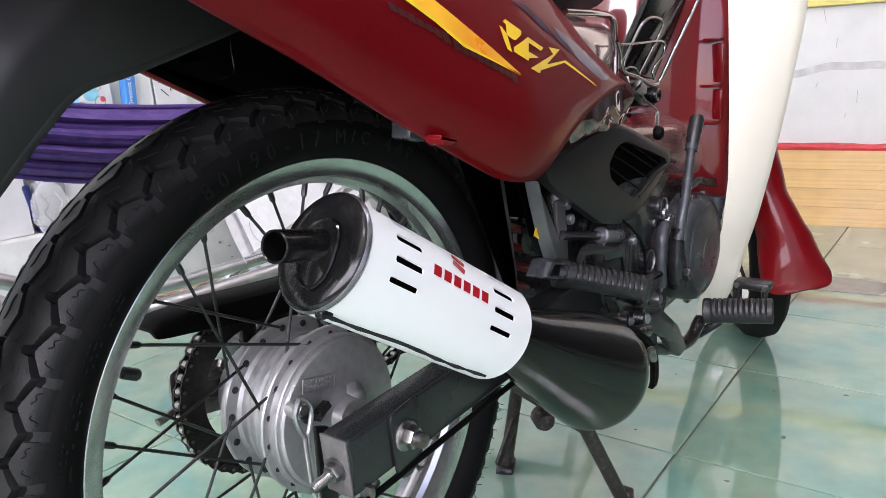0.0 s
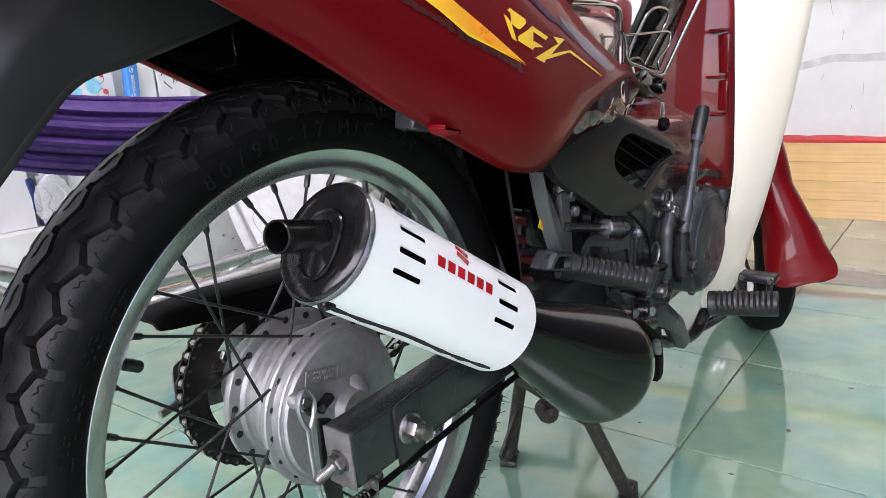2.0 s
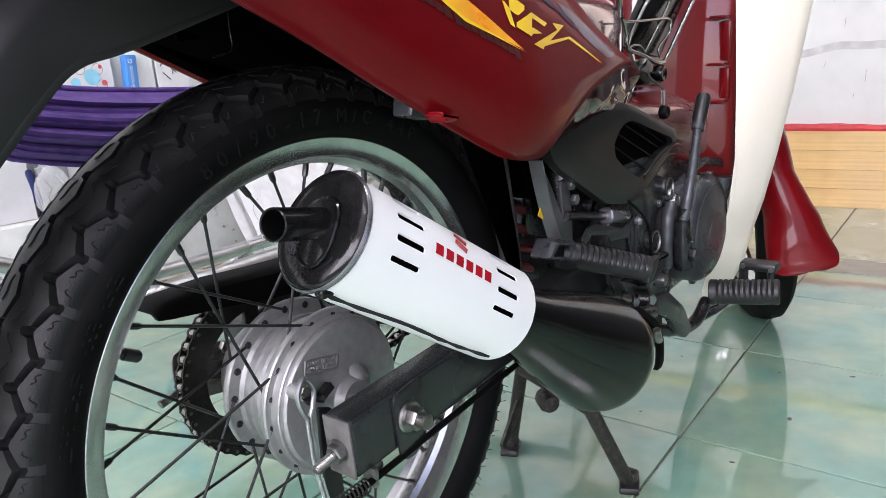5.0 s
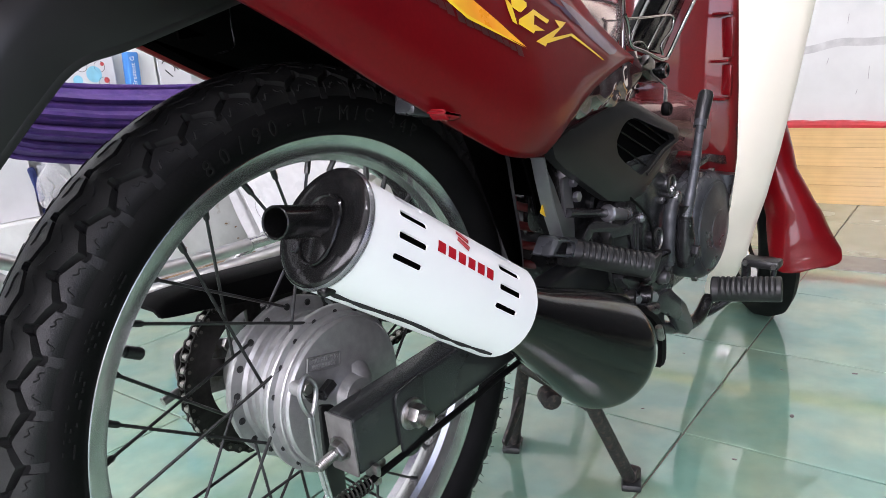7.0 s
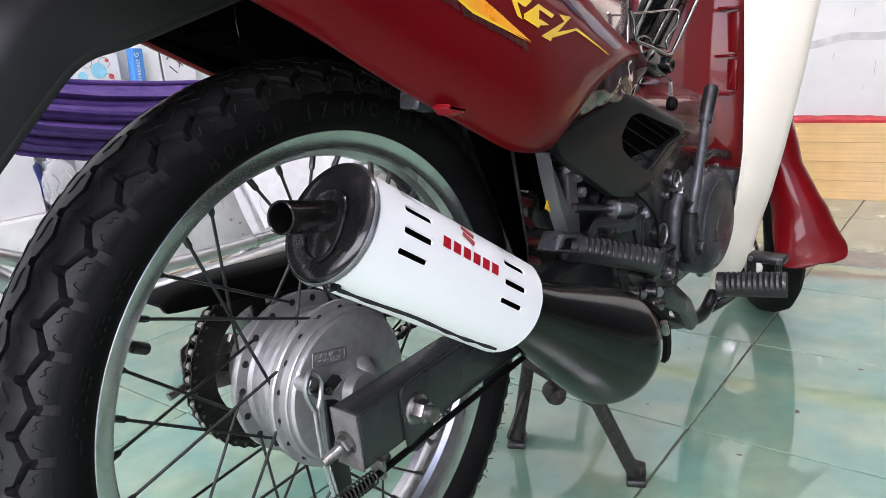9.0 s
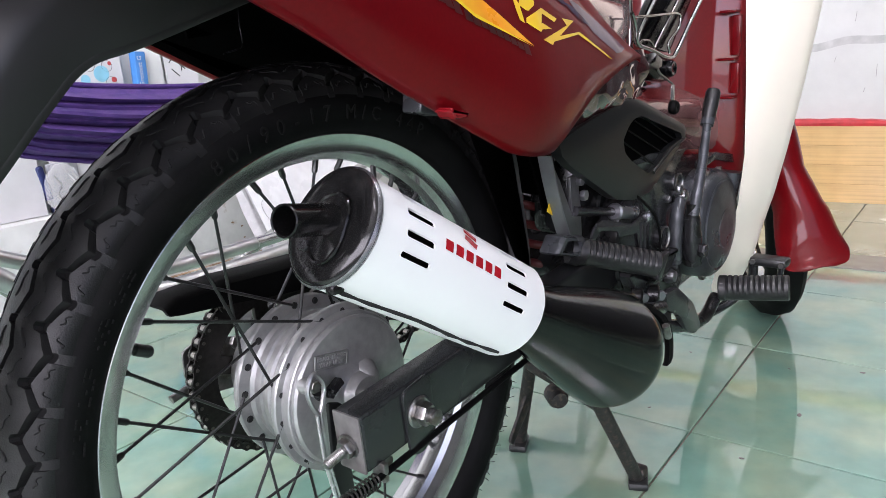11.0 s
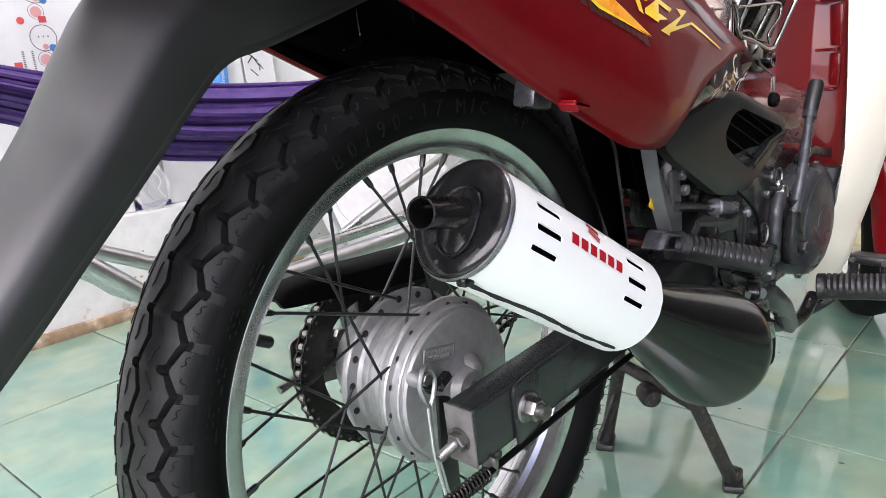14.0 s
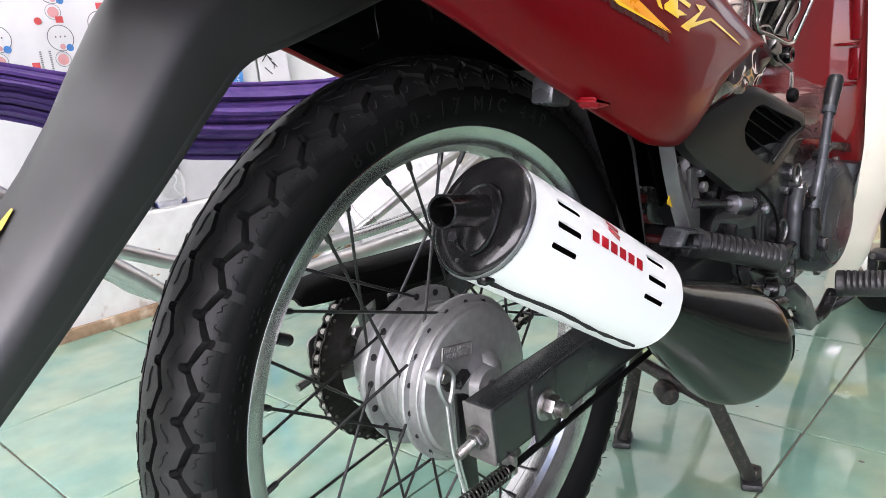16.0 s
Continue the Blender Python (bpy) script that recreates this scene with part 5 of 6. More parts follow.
part("vent_frame_bar", tube([(0.545, -0.124, 0.447), (0.500, -0.124, 0.4375), (0.447, -0.124, 0.417)], 0.0030, 8), COVER_PLASTIC, vent_cover)

part("frame_plate", prism(rounded([(0.335, 0.435), (0.395, 0.398), (0.430, 0.386), (0.440, 0.313), (0.525, 0.300), (0.531, 0.406), (0.570, 0.430), (0.45, 0.44)], 0.006), "xz", -0.119, -0.113, 0.0015), ARM_BLACK, bike, "dark grey plate below the engine cover")
# kick starter
ks = smooth_path([(0.512, -0.152, 0.352), (0.5185, -0.155, 0.388), (0.5350, -0.154, 0.4262), (0.5520, -0.152, 0.468)], 6)
kick = part("kick_starter", tube(ks, [0.0072] * 6 + [0.0064] * 8 + [0.0056] * (len(ks) - 14), 14), ENGINE_GREY, bike, "dark grey kick starter with a rubber pedal")
part("kick_boss", tube(smooth_path([(0.512, -0.150, 0.368), (0.517, -0.149, 0.340), (0.524, -0.147, 0.310), (0.533, -0.145, 0.282)], 4), [0.0080] * 3 + [0.0105] * 3 + [0.0125] * 7, 16), ENGINE_DARK, kick, "dark kick starter hub")
part("boss_bolt", hexnut((0.526, -0.158, 0.302), (0, -1, 0), 0.0095, 0.008), ENGINE_DARK, kick)
part("kick_collar", lathe([(0.0085, -0.005), (0.0085, 0.005)], (0.552, -0.152, 0.468), (0.45, 0, 0.9), 14), ENGINE_GREY, kick)
part("kick_rubber", tube([(0.553, -0.152, 0.470), (0.555, -0.152, 0.476), (0.566, -0.153, 0.503), (0.568, -0.153, 0.507)], [0.0078, 0.0090, 0.0096, 0.0078], 16), PEG_RUBBER, kick, "black rubber kick pedal")


def half_ribbed_peg(name, a, b, r, ribs, label):
    """A footrest with ribs across its upper side and a smooth belly."""
    a, b = Vector(a), Vector(b)
    d, u_, v_ = frame_axes(b - a)
    bm = bmesh.new()
    rings = []
    n = ribs * 4
    for k in range(n + 1):
        c = a + (b - a) * k / n
        ring = []
        for m in range(24):
            q = 2 * math.pi * m / 24
            o = math.cos(q) * u_ + math.sin(q) * v_
            up = max(0.0, min(1.0, (o.z + 0.15) * 4))
            cut = 0.0 if 5 < k < n - 1 and k % 4 == 3 else 0.10
            ring.append(c + o * r * (0.92 + (cut * up if k > 5 else 0.08)) * (0.86 if k in (0, n) else 1))
        rings.append(ring)
    loft(bm, rings)
    return part(name, bm, PEG_RUBBER, bike, label, angle=35)


peg = half_ribbed_peg("passenger_peg", (0.274, -0.113, 0.3590), (0.338, -0.178, 0.3345), 0.0152, 14, "black rubber passenger footrest ribbed on top")
part("peg_collar", tube([(0.268, -0.107, 0.3612), (0.276, -0.115, 0.3582)], [0.0158, 0.0168], 20), PEG_RUBBER, peg)
part("peg_tip", prism(rounded([(0.333, 0.343), (0.362, 0.346), (0.356, 0.336), (0.340, 0.318), (0.330, 0.320)], 0.003), "xz", -0.183, -0.176, 0.0015), PEG_RUBBER, peg, "upturned rubber tip")
part("peg_mount", plate_with_hole(rounded([(0.2134, 0.3700), (0.2286, 0.3870), (0.2760, 0.3762), (0.2690, 0.3540)], 0.004), rounded([(0.2236, 0.3704), (0.2350, 0.3805), (0.2660, 0.3733), (0.2610, 0.3610)], 0.003), lambda x: -0.125, 0.018), ENGINE_GREY, peg, "cast dark footrest bracket")
part("mount_web", prism([(0.218, 0.370), (0.231, 0.383), (0.270, 0.374), (0.264, 0.357)], "xz", -0.114, -0.110), ENGINE_DARK, peg)
part("peg_strut", tube([(0.350, -0.17, 0.325), (0.40, -0.145, 0.30), (0.43, -0.13, 0.30)], 0.009, 10), ENGINE_DARK, peg)
hanger = part("peg_hanger", prism([(0.2247, 0.4695), (0.2334, 0.468), (0.2553, 0.4378), (0.2790, 0.3970), (0.2755, 0.4385), (0.2925, 0.4400), (0.2986, 0.4016), (0.3007, 0.3660), (0.2631, 0.3720), (0.2451, 0.4094)], "xz", -0.106, -0.101, 0.0012), BRACKET_GREY, bike, "grey pressed footrest hanger")
# folded edge in lighter metal, carrying the hanger's edge highlight
fl = bmesh.new()
loft(fl, [[(x, -0.114, z), (x + 0.0020, -0.114, z + 0.0005), (x + 0.0020, -0.098, z + 0.0005), (x, -0.098, z)] for x, z in ((0.2235, 0.4690), (0.2320, 0.4420), (0.2440, 0.4094), (0.2560, 0.3850), (0.2625, 0.3720))])
part("hanger_flange", fl, HANGER_GREY, hanger, "folded edge of the hanger, its highlight in brighter metal")
for x, z in ((0.292, 0.433), (0.300, 0.415)):
    part("hanger_bolt", hexnut((x, -0.106, z), (0, -1, 0), 0.0062, 0.006), HANGER_GREY, hanger, "small bright bolt")
half_ribbed_peg("rider_peg", (0.632, -0.148, 0.2165), (0.655, -0.240, 0.2235), 0.0190, 13, "black rubber rider footrest ribbed on top")
part("footrest_bar", tube(smooth_path([(0.44, -0.13, 0.225), (0.50, -0.14, 0.20), (0.58, -0.145, 0.185), (0.63, -0.145, 0.203)], 5), 0.009, 12), ENGINE_DARK, bike, "black footrest bar")
part("footrest_plate", prism(rounded([(0.385, 0.262), (0.425, 0.268), (0.47, 0.245), (0.475, 0.215), (0.455, 0.192), (0.44, 0.196), (0.43, 0.228), (0.39, 0.245)], 0.008), "xz", -0.142, -0.136, 0.0015), ARM_BLACK, bike, "dark bracket plate")
bolt = part("footrest_bolt", hexnut((0.395, -0.142, 0.262), (0, -1, 0), 0.009, 0.010), ENGINE_GREY, bike, "steel bolt head")
part("hinge_bolt", tube([(0.35, -0.165, 0.275), (0.385, -0.165, 0.268)], 0.008, 12), ENGINE_DARK, bike)
pedal = part("brake_pedal", tube(smooth_path([(0.60, -0.12, 0.17), (0.67, -0.13, 0.165), (0.70, -0.155, 0.185), (0.70, -0.174, 0.212), (0.70, -0.176, 0.244)], 5), 0.007, 10), ENGINE_DARK, bike, "black brake pedal")
part("pedal_pad", box((0.70, -0.199, 0.247), (0.030, 0.052, 0.013), 0.004), PEG_RUBBER, pedal)
for y, z in ((-0.179, 0.2475), (-0.219, 0.2465)):
    part("pedal_bolt", hexnut((0.6855, y, z), (-1, 0, 0), 0.0042, 0.004), STEEL, pedal, "small bright bolt")
part("pedal_post", tube([(0.70, -0.215, 0.243), (0.70, -0.215, 0.215), (0.70, -0.176, 0.205)], 0.005, 10), ENGINE_DARK, pedal)

# pedal arm, clamp strap and small hardware below the passenger footrest
arm2 = part("pedal_arm", prism(rounded([(0.425, 0.271), (0.465, 0.268), (0.522, 0.229), (0.555, 0.185), (0.53, 0.18), (0.498, 0.197), (0.477, 0.224), (0.433, 0.246)], 0.008), "xz", -0.153, -0.143, 0.0025), LINK, bike, "grey cast pedal arm")
for x, z, r in ((0.356, 0.287, 0.0105), (0.4033, 0.2755, 0.0125)):
    part("arm_collar", lathe([(r, 0.010), (r, -0.002), (r * 0.8, -0.004)], (x, -0.150, z), (-0.35, 0.9, 0), 20), ENGINE_DARK, arm2, "dark round collar")
    part("arm_bolt", hexnut((x, -0.153, z), (-0.35, -0.9, 0), r * 0.55, 0.006), HANGER_GREY, arm2, "bright bolt head")
part("peg_bracket", prism(rounded([(0.342, 0.316), (0.404, 0.316), (0.492, 0.311), (0.465, 0.290), (0.43, 0.279), (0.365, 0.282)], 0.006), "xz", -0.143, -0.128, 0.003), ENGINE_DARK, bike, "dark cast footrest bracket")
sr = smooth_path([(0.325, -0.165, 0.290), (0.345, -0.174, 0.276), (0.3585, -0.178, 0.262), (0.372, -0.179, 0.2385), (0.3745, -0.179, 0.2127), (0.371, -0.178, 0.203)], 4)
sb_ = bmesh.new()
loft(sb_, [[p + Vector((-0.006, -0.003, 0)), p + Vector((0.006, -0.003, 0)), p + Vector((0.006, 0.003, 0)), p + Vector((-0.006, 0.003, 0))] for p in sr])
strap = part("clamp_strap", sb_, BLACK_PLASTIC, bike, "black curved exhaust clamp")
part("clamp_band", tube(smooth_path([(0.300, -0.172, 0.285), (0.318, -0.178, 0.2635), (0.338, -0.179, 0.2354), (0.344, -0.178, 0.2187)], 5), 0.0050, 10), BLACK_PLASTIC, strap, "inner band of the clamp")
part("clamp_screw", tube([(0.346, -0.186, 0.262), (0.352, -0.187, 0.246)], 0.0045, 8), STEEL, strap, "plated clamp screw")
for x, z, r in ((0.455, 0.40, 0.006), (0.435, 0.355, 0.0055), (0.462, 0.295, 0.007), (0.475, 0.255, 0.007), (0.535, 0.272, 0.006), (0.507, 0.372, 0.0065), (0.42, 0.315, 0.006)):
    part("case_bolt", hexnut((x, -0.117, z), (0, -1, 0), r * 0.75, 0.006), BRACKET_GREY, gear, "small dull bolt")
part("control_cable", tube(smooth_path([(0.36, -0.10, 0.43), (0.42, -0.125, 0.385), (0.455, -0.13, 0.345), (0.46, -0.128, 0.29), (0.43, -0.13, 0.265)], 5), 0.0018, 8), BLACK_PLASTIC, bike, "black control cable")

# ---- leg shields and front ----
LEG = [(0.95, 0.70, -0.13, 0.79, -0.243), (0.80, 0.71, -0.135, 0.795, -0.238), (0.70, 0.715, -0.138, 0.80, -0.232), (0.617, 0.72, -0.141, 0.80, -0.2235), (0.50, 0.72, -0.1465, 0.80, -0.206),
       (0.40, 0.72, -0.149, 0.80, -0.188), (0.325, 0.72, -0.143, 0.80, -0.172), (0.275, 0.724, -0.131, 0.80, -0.158), (0.22, 0.73, -0.112, 0.795, -0.146), (0.18, 0.742, -0.100, 0.79, -0.130), (0.150, 0.752, -0.100, 0.785, -0.117), (0.138, 0.76, -0.102, 0.78, -0.108)]


def leg_bm(sign):
    bm = bmesh.new()
    rows = []
    for i in range(len(LEG) - 1):
        for k in range(4):
            t = k / 4
            rows.append([a + (b - a) * t for a, b in zip(LEG[i], LEG[i + 1])])
    rows.append(list(LEG[-1]))
    vs = []
    for z, xi, yi, xo, yo in rows:
        w = abs(yo - yi)
        ring = [(xi + 0.03, yi + 0.004), (xi + 0.006, yi - 0.001)]
        for k in range(9):
            t = k / 8
            ring.append((xi + (xo - xi) * t - 0.18 * w * math.sin(math.pi * t), yi + (yo - yi) * t))
        ring += [(xo + 0.010, yo + 0.002)]
        vs.append([bm.verts.new((x, sign * y, z)) for x, y in ring])
    for a, b in zip(vs, vs[1:]):
        ring_faces(bm, a, b, False)
    bmesh.ops.recalc_face_normals(bm, faces=bm.faces)
    shell(bm, 0.003)
    return bm


part("leg_shield", leg_bm(1), CREAM, bike, "cream white plastic leg shield", angle=60)
part("leg_shield", leg_bm(-1), CREAM, bike, "cream white plastic leg shield", angle=60)
fair = bmesh.new()
rows = []
for z, shift in ((0.37, 0.035), (0.42, 0.012), (0.48, 0.0), (0.55, 0.0), (0.65, 0.01), (0.78, 0.035), (0.95, 0.08)):
    prof_ = [(0.750, -0.143), (0.728, -0.140), (0.713, -0.133), (0.7005, -0.107), (0.697, -0.1025), (0.622, -0.064), (0.602, -0.03), (0.598, 0)]
    prof_ = prof_ + [(x, -y) for x, y in prof_[-2::-1]]
    rows.append([fair.verts.new((x + shift, y, z)) for x, y in prof_])
for a, b in zip(rows, rows[1:]):
    ring_faces(fair, a, b, False)
shell(fair, 0.003)
fairing = part("inner_fairing", fair, RED_GLOSS, bike, "glossy dark red inner fairing", angle=50)
for z in (0.606, 0.540, 0.486):
    part("fairing_ledge", box((0.706, -0.124, z), (0.022, 0.024, 0.004), 0.0015), RED_PAINT, fairing)
for z0, z1 in ((0.602, 0.544), (0.536, 0.490)):
    part("fairing_recess", box((0.712, -0.133, (z0 + z1) / 2), (0.01, 0.012, z0 - z1 - 0.002), 0.002), RED_PAINT, fairing)
tun = bmesh.new()
rings = []
for x, zc, hw, hh in ((0.27, 0.565, 0.115, 0.045), (0.36, 0.540, 0.105, 0.045), (0.44, 0.508, 0.09, 0.045), (0.52, 0.486, 0.085, 0.045), (0.60, 0.470, 0.085, 0.05), (0.68, 0.455, 0.10, 0.065), (0.73, 0.45, 0.12, 0.08)):
    rings.append([(x, hw * math.copysign(abs(math.sin(a)) ** 0.75, math.sin(a)), zc + hh * math.copysign(abs(math.cos(a)) ** 0.75, math.cos(a))) for a in [2 * math.pi * k / 32 for k in range(32)]])
loft(tun, rings)
tunnel = part("tunnel_cover", tun, TUNNEL_GLOSS, bike, "glossy dark red frame tunnel cover with pale reflections in its colour", angle=60)
ts = bmesh.new()
rows = []
for k in range(61):
    x = 0.19 + 0.24 * k / 60
    zl, zu = 0.470 + 0.15 * (x - 0.15), min(0.565, 0.490 + 0.36 * (x - 0.15))
    rows.append([ts.verts.new((x, -0.116 - 0.007 * math.sin(math.pi * m / 8) + 0.0022 * math.sin(x * 46 + m * 0.5) + 0.005 * noise.noise(Vector((x * 38, m * 0.55, 4.0))), zl + (zu - zl) * m / 8)) for m in range(9)])
for a, c in zip(rows, rows[1:]):
    ring_faces(ts, a, c, False)
shell(ts, 0.002)
part("tunnel_side", ts, NOSE_GLOSS, tunnel, "mirror glossy dark red side strip", angle=60)
part("tunnel_seam", tube(smooth_path([(0.318, -0.121, 0.548), (0.40, -0.11, 0.535), (0.45, -0.096, 0.53), (0.50, -0.088, 0.52)], 5), 0.003, 8), BLACK_PLASTIC, bike)

# wire carrier
BY = -0.1044


def rack_wire(points, dy=0.0):
    return smooth_path([(x, BY + dy, z) for x, z in points], 5)


rack = part("wire_carrier", tube(rack_wire([(0.742, 0.700), (0.6829, 0.6543), (0.6116, 0.5978), (0.561, 0.5565), (0.5453, 0.5508), (0.5236, 0.5526), (0.4821, 0.5626), (0.4488, 0.5690), (0.4390, 0.5764), (0.4378, 0.5863), (0.4330, 0.5973), (0.4260, 0.6060)]), 0.0027, 12), WIRE, bike, "chromed wire luggage carrier")
part("carrier_bar", tube(rack_wire([(0.4346, 0.6018), (0.4932, 0.6032), (0.5561, 0.6059), (0.5754, 0.6044), (0.5803, 0.5983), (0.5732, 0.5862), (0.5423, 0.5695), (0.546, 0.5565)], 0.003), 0.0018, 10), WIRE, rack)
part("carrier_bar", tube(rack_wire([(0.4992, 0.5621), (0.528, 0.5847), (0.5699, 0.6178), (0.577, 0.6287), (0.5639, 0.6349), (0.5348, 0.6351), (0.5114, 0.6278), (0.4918, 0.6128), (0.4621, 0.5861), (0.4542, 0.5720)], 0.005), 0.0022, 10), WIRE, rack)
part("carrier_bar", tube(rack_wire([(0.4488, 0.5690), (0.465, 0.5745), (0.485, 0.5735), (0.500, 0.5650)], 0.004), 0.0015, 10), WIRE, rack)
part("carrier_pad", prism(rounded([(0.590, 0.700), (0.725, 0.705), (0.6546, 0.6341), (0.5897, 0.5738), (0.5699, 0.5560), (0.4751, 0.5697), (0.4693, 0.584), (0.4963, 0.6133)], 0.006), "xz", BY + 0.012, BY + 0.022, 0.003), BLACK_GLOSS, rack, "glossy black pad behind the wires")
part("carrier_clamp", prism(rounded([(0.4787, 0.5591), (0.4987, 0.5501), (0.4979, 0.5412), (0.4834, 0.5397), (0.4578, 0.5464), (0.4772, 0.5511)], 0.002), "xz", BY - 0.008, BY + 0.002, 0.0015), STEEL, rack, "dull steel clamp")
lock = part("lock_body", prism(rounded([(0.4825, 0.5619), (0.5506, 0.5530), (0.5862, 0.5463), (0.5906, 0.5257), (0.5713, 0.5181), (0.5333, 0.5232), (0.4886, 0.5417)], 0.008), "xz", BY + 0.014, BY + 0.040, 0.005), BLACK_GLOSS, bike, "black lock housing under the carrier")
part("lock_barrel", lathe([(0.011, 0.004), (0.011, -0.008), (0.009, -0.011), (0.004, -0.011), (0.0, -0.008)], (0.563, BY + 0.014, 0.536), (0, 1, 0), 24), BLACK_GLOSS, lock)
part("lock_screw", lathe([(0.003, 0.002), (0.003, -0.003), (0.0, -0.004)], (0.582, BY + 0.013, 0.541), (0, 1, 0), 12), STEEL, lock)
hook = part("luggage_hook", tube(rack_wire([(0.4845, 0.5440), (0.4911, 0.5346), (0.5135, 0.5256), (0.5340, 0.5172), (0.5352, 0.5140)], -0.007), 0.0014, 10), STEEL, rack, "bent wire luggage hook")
part("hook_strip", prism(rounded([(0.5257, 0.5165), (0.5383, 0.5165), (0.5368, 0.4958), (0.5254, 0.4976)], 0.0015), "xz", BY - 0.009, BY - 0.0075, 0.0004), DULL_CHROME, hook, "flat bright strip")
part("hook_bolt", lathe([(0.0085, 0.003), (0.0092, 0.0), (0.0092, -0.004), (0.007, -0.007), (0.003, -0.007), (0.0, -0.005)], (0.5330, BY - 0.008, 0.4878), (0, 1, 0), 20), BLACK_PLASTIC, hook, "black rubber stop")

# front wheel turned to the left, under its red mudguard
STEER = Matrix.Translation((1.165, -0.05, 0.0)) @ Matrix.Rotation(radians(30), 4, "Z")
AZ = 0.275
ft = lathe([(0.215, -0.022), (0.235, -0.034), (0.255, -0.034), (0.270, -0.022), (0.275, 0), (0.270, 0.022), (0.255, 0.034), (0.235, 0.034), (0.215, 0.022)], (0.0, 0, AZ), (0, 1, 0), 72, closed=True)


def camber(bm):
    """Leans the steered wheel over to its left."""
    for v in bm.verts:
        v.co.y += 0.15 * (v.co.z - 0.265) + 0.02 + 0.17 * max(0.0, v.co.z - 0.28)


camber(ft)
bmesh.ops.transform(ft, matrix=STEER, verts=ft.verts)
front_tyre = part("front_tyre", ft, RUBBER, bike, "black front tyre")
fr_ = lathe([(0.217, -0.022), (0.217, 0.022), (0.200, 0.014), (0.200, -0.014)], (0.0, 0, AZ), (0, 1, 0), 60, closed=True)
camber(fr_)
bmesh.ops.transform(fr_, matrix=STEER, verts=fr_.verts)
part("front_rim", fr_, ALLOY, bike)
fh = lathe([(0.06, -0.04), (0.062, -0.03), (0.05, 0), (0.062, 0.03), (0.06, 0.04)], (0.0, 0, AZ), (0, 1, 0), 36)
camber(fh)
bmesh.ops.transform(fh, matrix=STEER, verts=fh.verts)
part("front_hub", fh, HUB_SILVER, bike)
for s in (-1, 1):
    fk = tube([(0.0, s * 0.052 + 0.012, AZ), (-0.01, s * 0.052 + 0.045, 0.40), (-0.05, s * 0.05 + 0.10, 0.60)], 0.015, 14)
    bmesh.ops.transform(fk, matrix=STEER, verts=fk.verts)
    part("front_fork", fk, ENGINE_DARK, bike)
fm = bmesh.new()
rings = []
path = smooth_path([(0.26, 0, 0.46), (0.15, 0, 0.545), (0.0, 0, 0.59), (-0.15, 0, 0.535), (-0.24, 0, 0.44), (-0.28, 0, 0.36), (-0.30, 0, 0.30), (-0.312, 0, 0.25), (-0.330, 0, 0.213), (-0.346, 0, 0.197)], 6)
GW = [(0.19, 0.050), (0.22, 0.056), (0.25, 0.050), (0.30, 0.041), (0.36, 0.037), (0.6, 0.042)]
for i, p in enumerate(path):
    d = (path[min(i + 1, len(path) - 1)] - path[max(i - 1, 0)]).normalized()
    n_ = Vector((d.z, 0, -d.x))
    if n_.dot(p - Vector((0, 0, AZ))) < 0:
        n_ = -n_
    t = i / (len(path) - 1)
    w = interp(GW, p.z)
    if t > 0.86:
        w *= 0.42 + 0.58 * math.sqrt(max(0.0, 1 - ((t - 0.86) / 0.14) ** 2))
    dep = 0.030 * (1 - 0.8 * max(0, (t - 0.75) / 0.25))
    lean = 0.02 - 0.21 * max(0.0, 0.36 - p.z) + 0.16 * max(0.0, min(0.5, p.z) - 0.28) if p.x < 0 else 0.055
    roll_ = 0.20 * max(0.0, min(1.0, (0.36 - p.z) / 0.16)) if p.x < 0 else 0.0
    ring = []
    for a in range(-6, 7):
        q = a / 6
        ring.append(p + Vector((0, lean + w * q, -roll_ * w * q)) - n_ * dep * abs(q) ** 2.4)
    ring += [r - n_ * 0.003 * (1 if abs(k_ - 6) < 6 else 0.4) for k_, r in list(enumerate(ring))[::-1]]
    rings.append(ring)
loft(fm, rings)
bmesh.ops.transform(fm, matrix=STEER, verts=fm.verts)
part("front_mudguard", fm, GUARD_RED, bike, "glossy dark red front mudguard with flared tip", angle=60)

# ---- back of the room ----
ledge = part("wall_ledge", box((-0.4, WALL_Y + 0.045, 0.124), (6.3, 0.09, 0.248), 0.004), PEELED, wall_left, "white ledge with peeling paint")
part("plinth", box((-0.4, WALL_Y - 0.008, 0.014), (6.3, 0.014, 0.03), 0.004), DIRT, wall_left, "bare brown strip along the floor")
crk = bmesh.new()
rc = random.Random(9)
pts = []
for k in range(14):
    pts.append((0.535 + rc.uniform(-0.006, 0.006), WALL_Y - 0.0006, 0.235 - k * 0.0105))
tube(pts, 0.0013, 4, crk)
pts = [(1.247 + rc.uniform(-0.005, 0.005), WALL_Y - 0.0006, 0.246 - k * 0.0145) for k in range(13)]
tube(pts, 0.0011, 4, crk)
part("crack", crk, CRACK, wall_left, "dark crack in the paint")
for k in range(40):
    x, z = rc.uniform(-0.2, 1.0), rc.uniform(0.035, 0.17) ** 1.0
    part("paint_chip", prism([(x + rc.uniform(0.002, 0.007) * math.cos(a), z + rc.uniform(0.001, 0.004) * math.sin(a)) for a in (0, 1, 2, 3.2, 4.2, 5.3)], "xz", WALL_Y - 0.0009, WALL_Y - 0.0003), DIRT, wall_left)

BH = 0.255
board_me = [mesh_of(box((-0.012, 0, 0), (0.022, 1.14, BH / 4 - 0.0005), 0.0008, seg=1), "skirting_board", BOARD)]
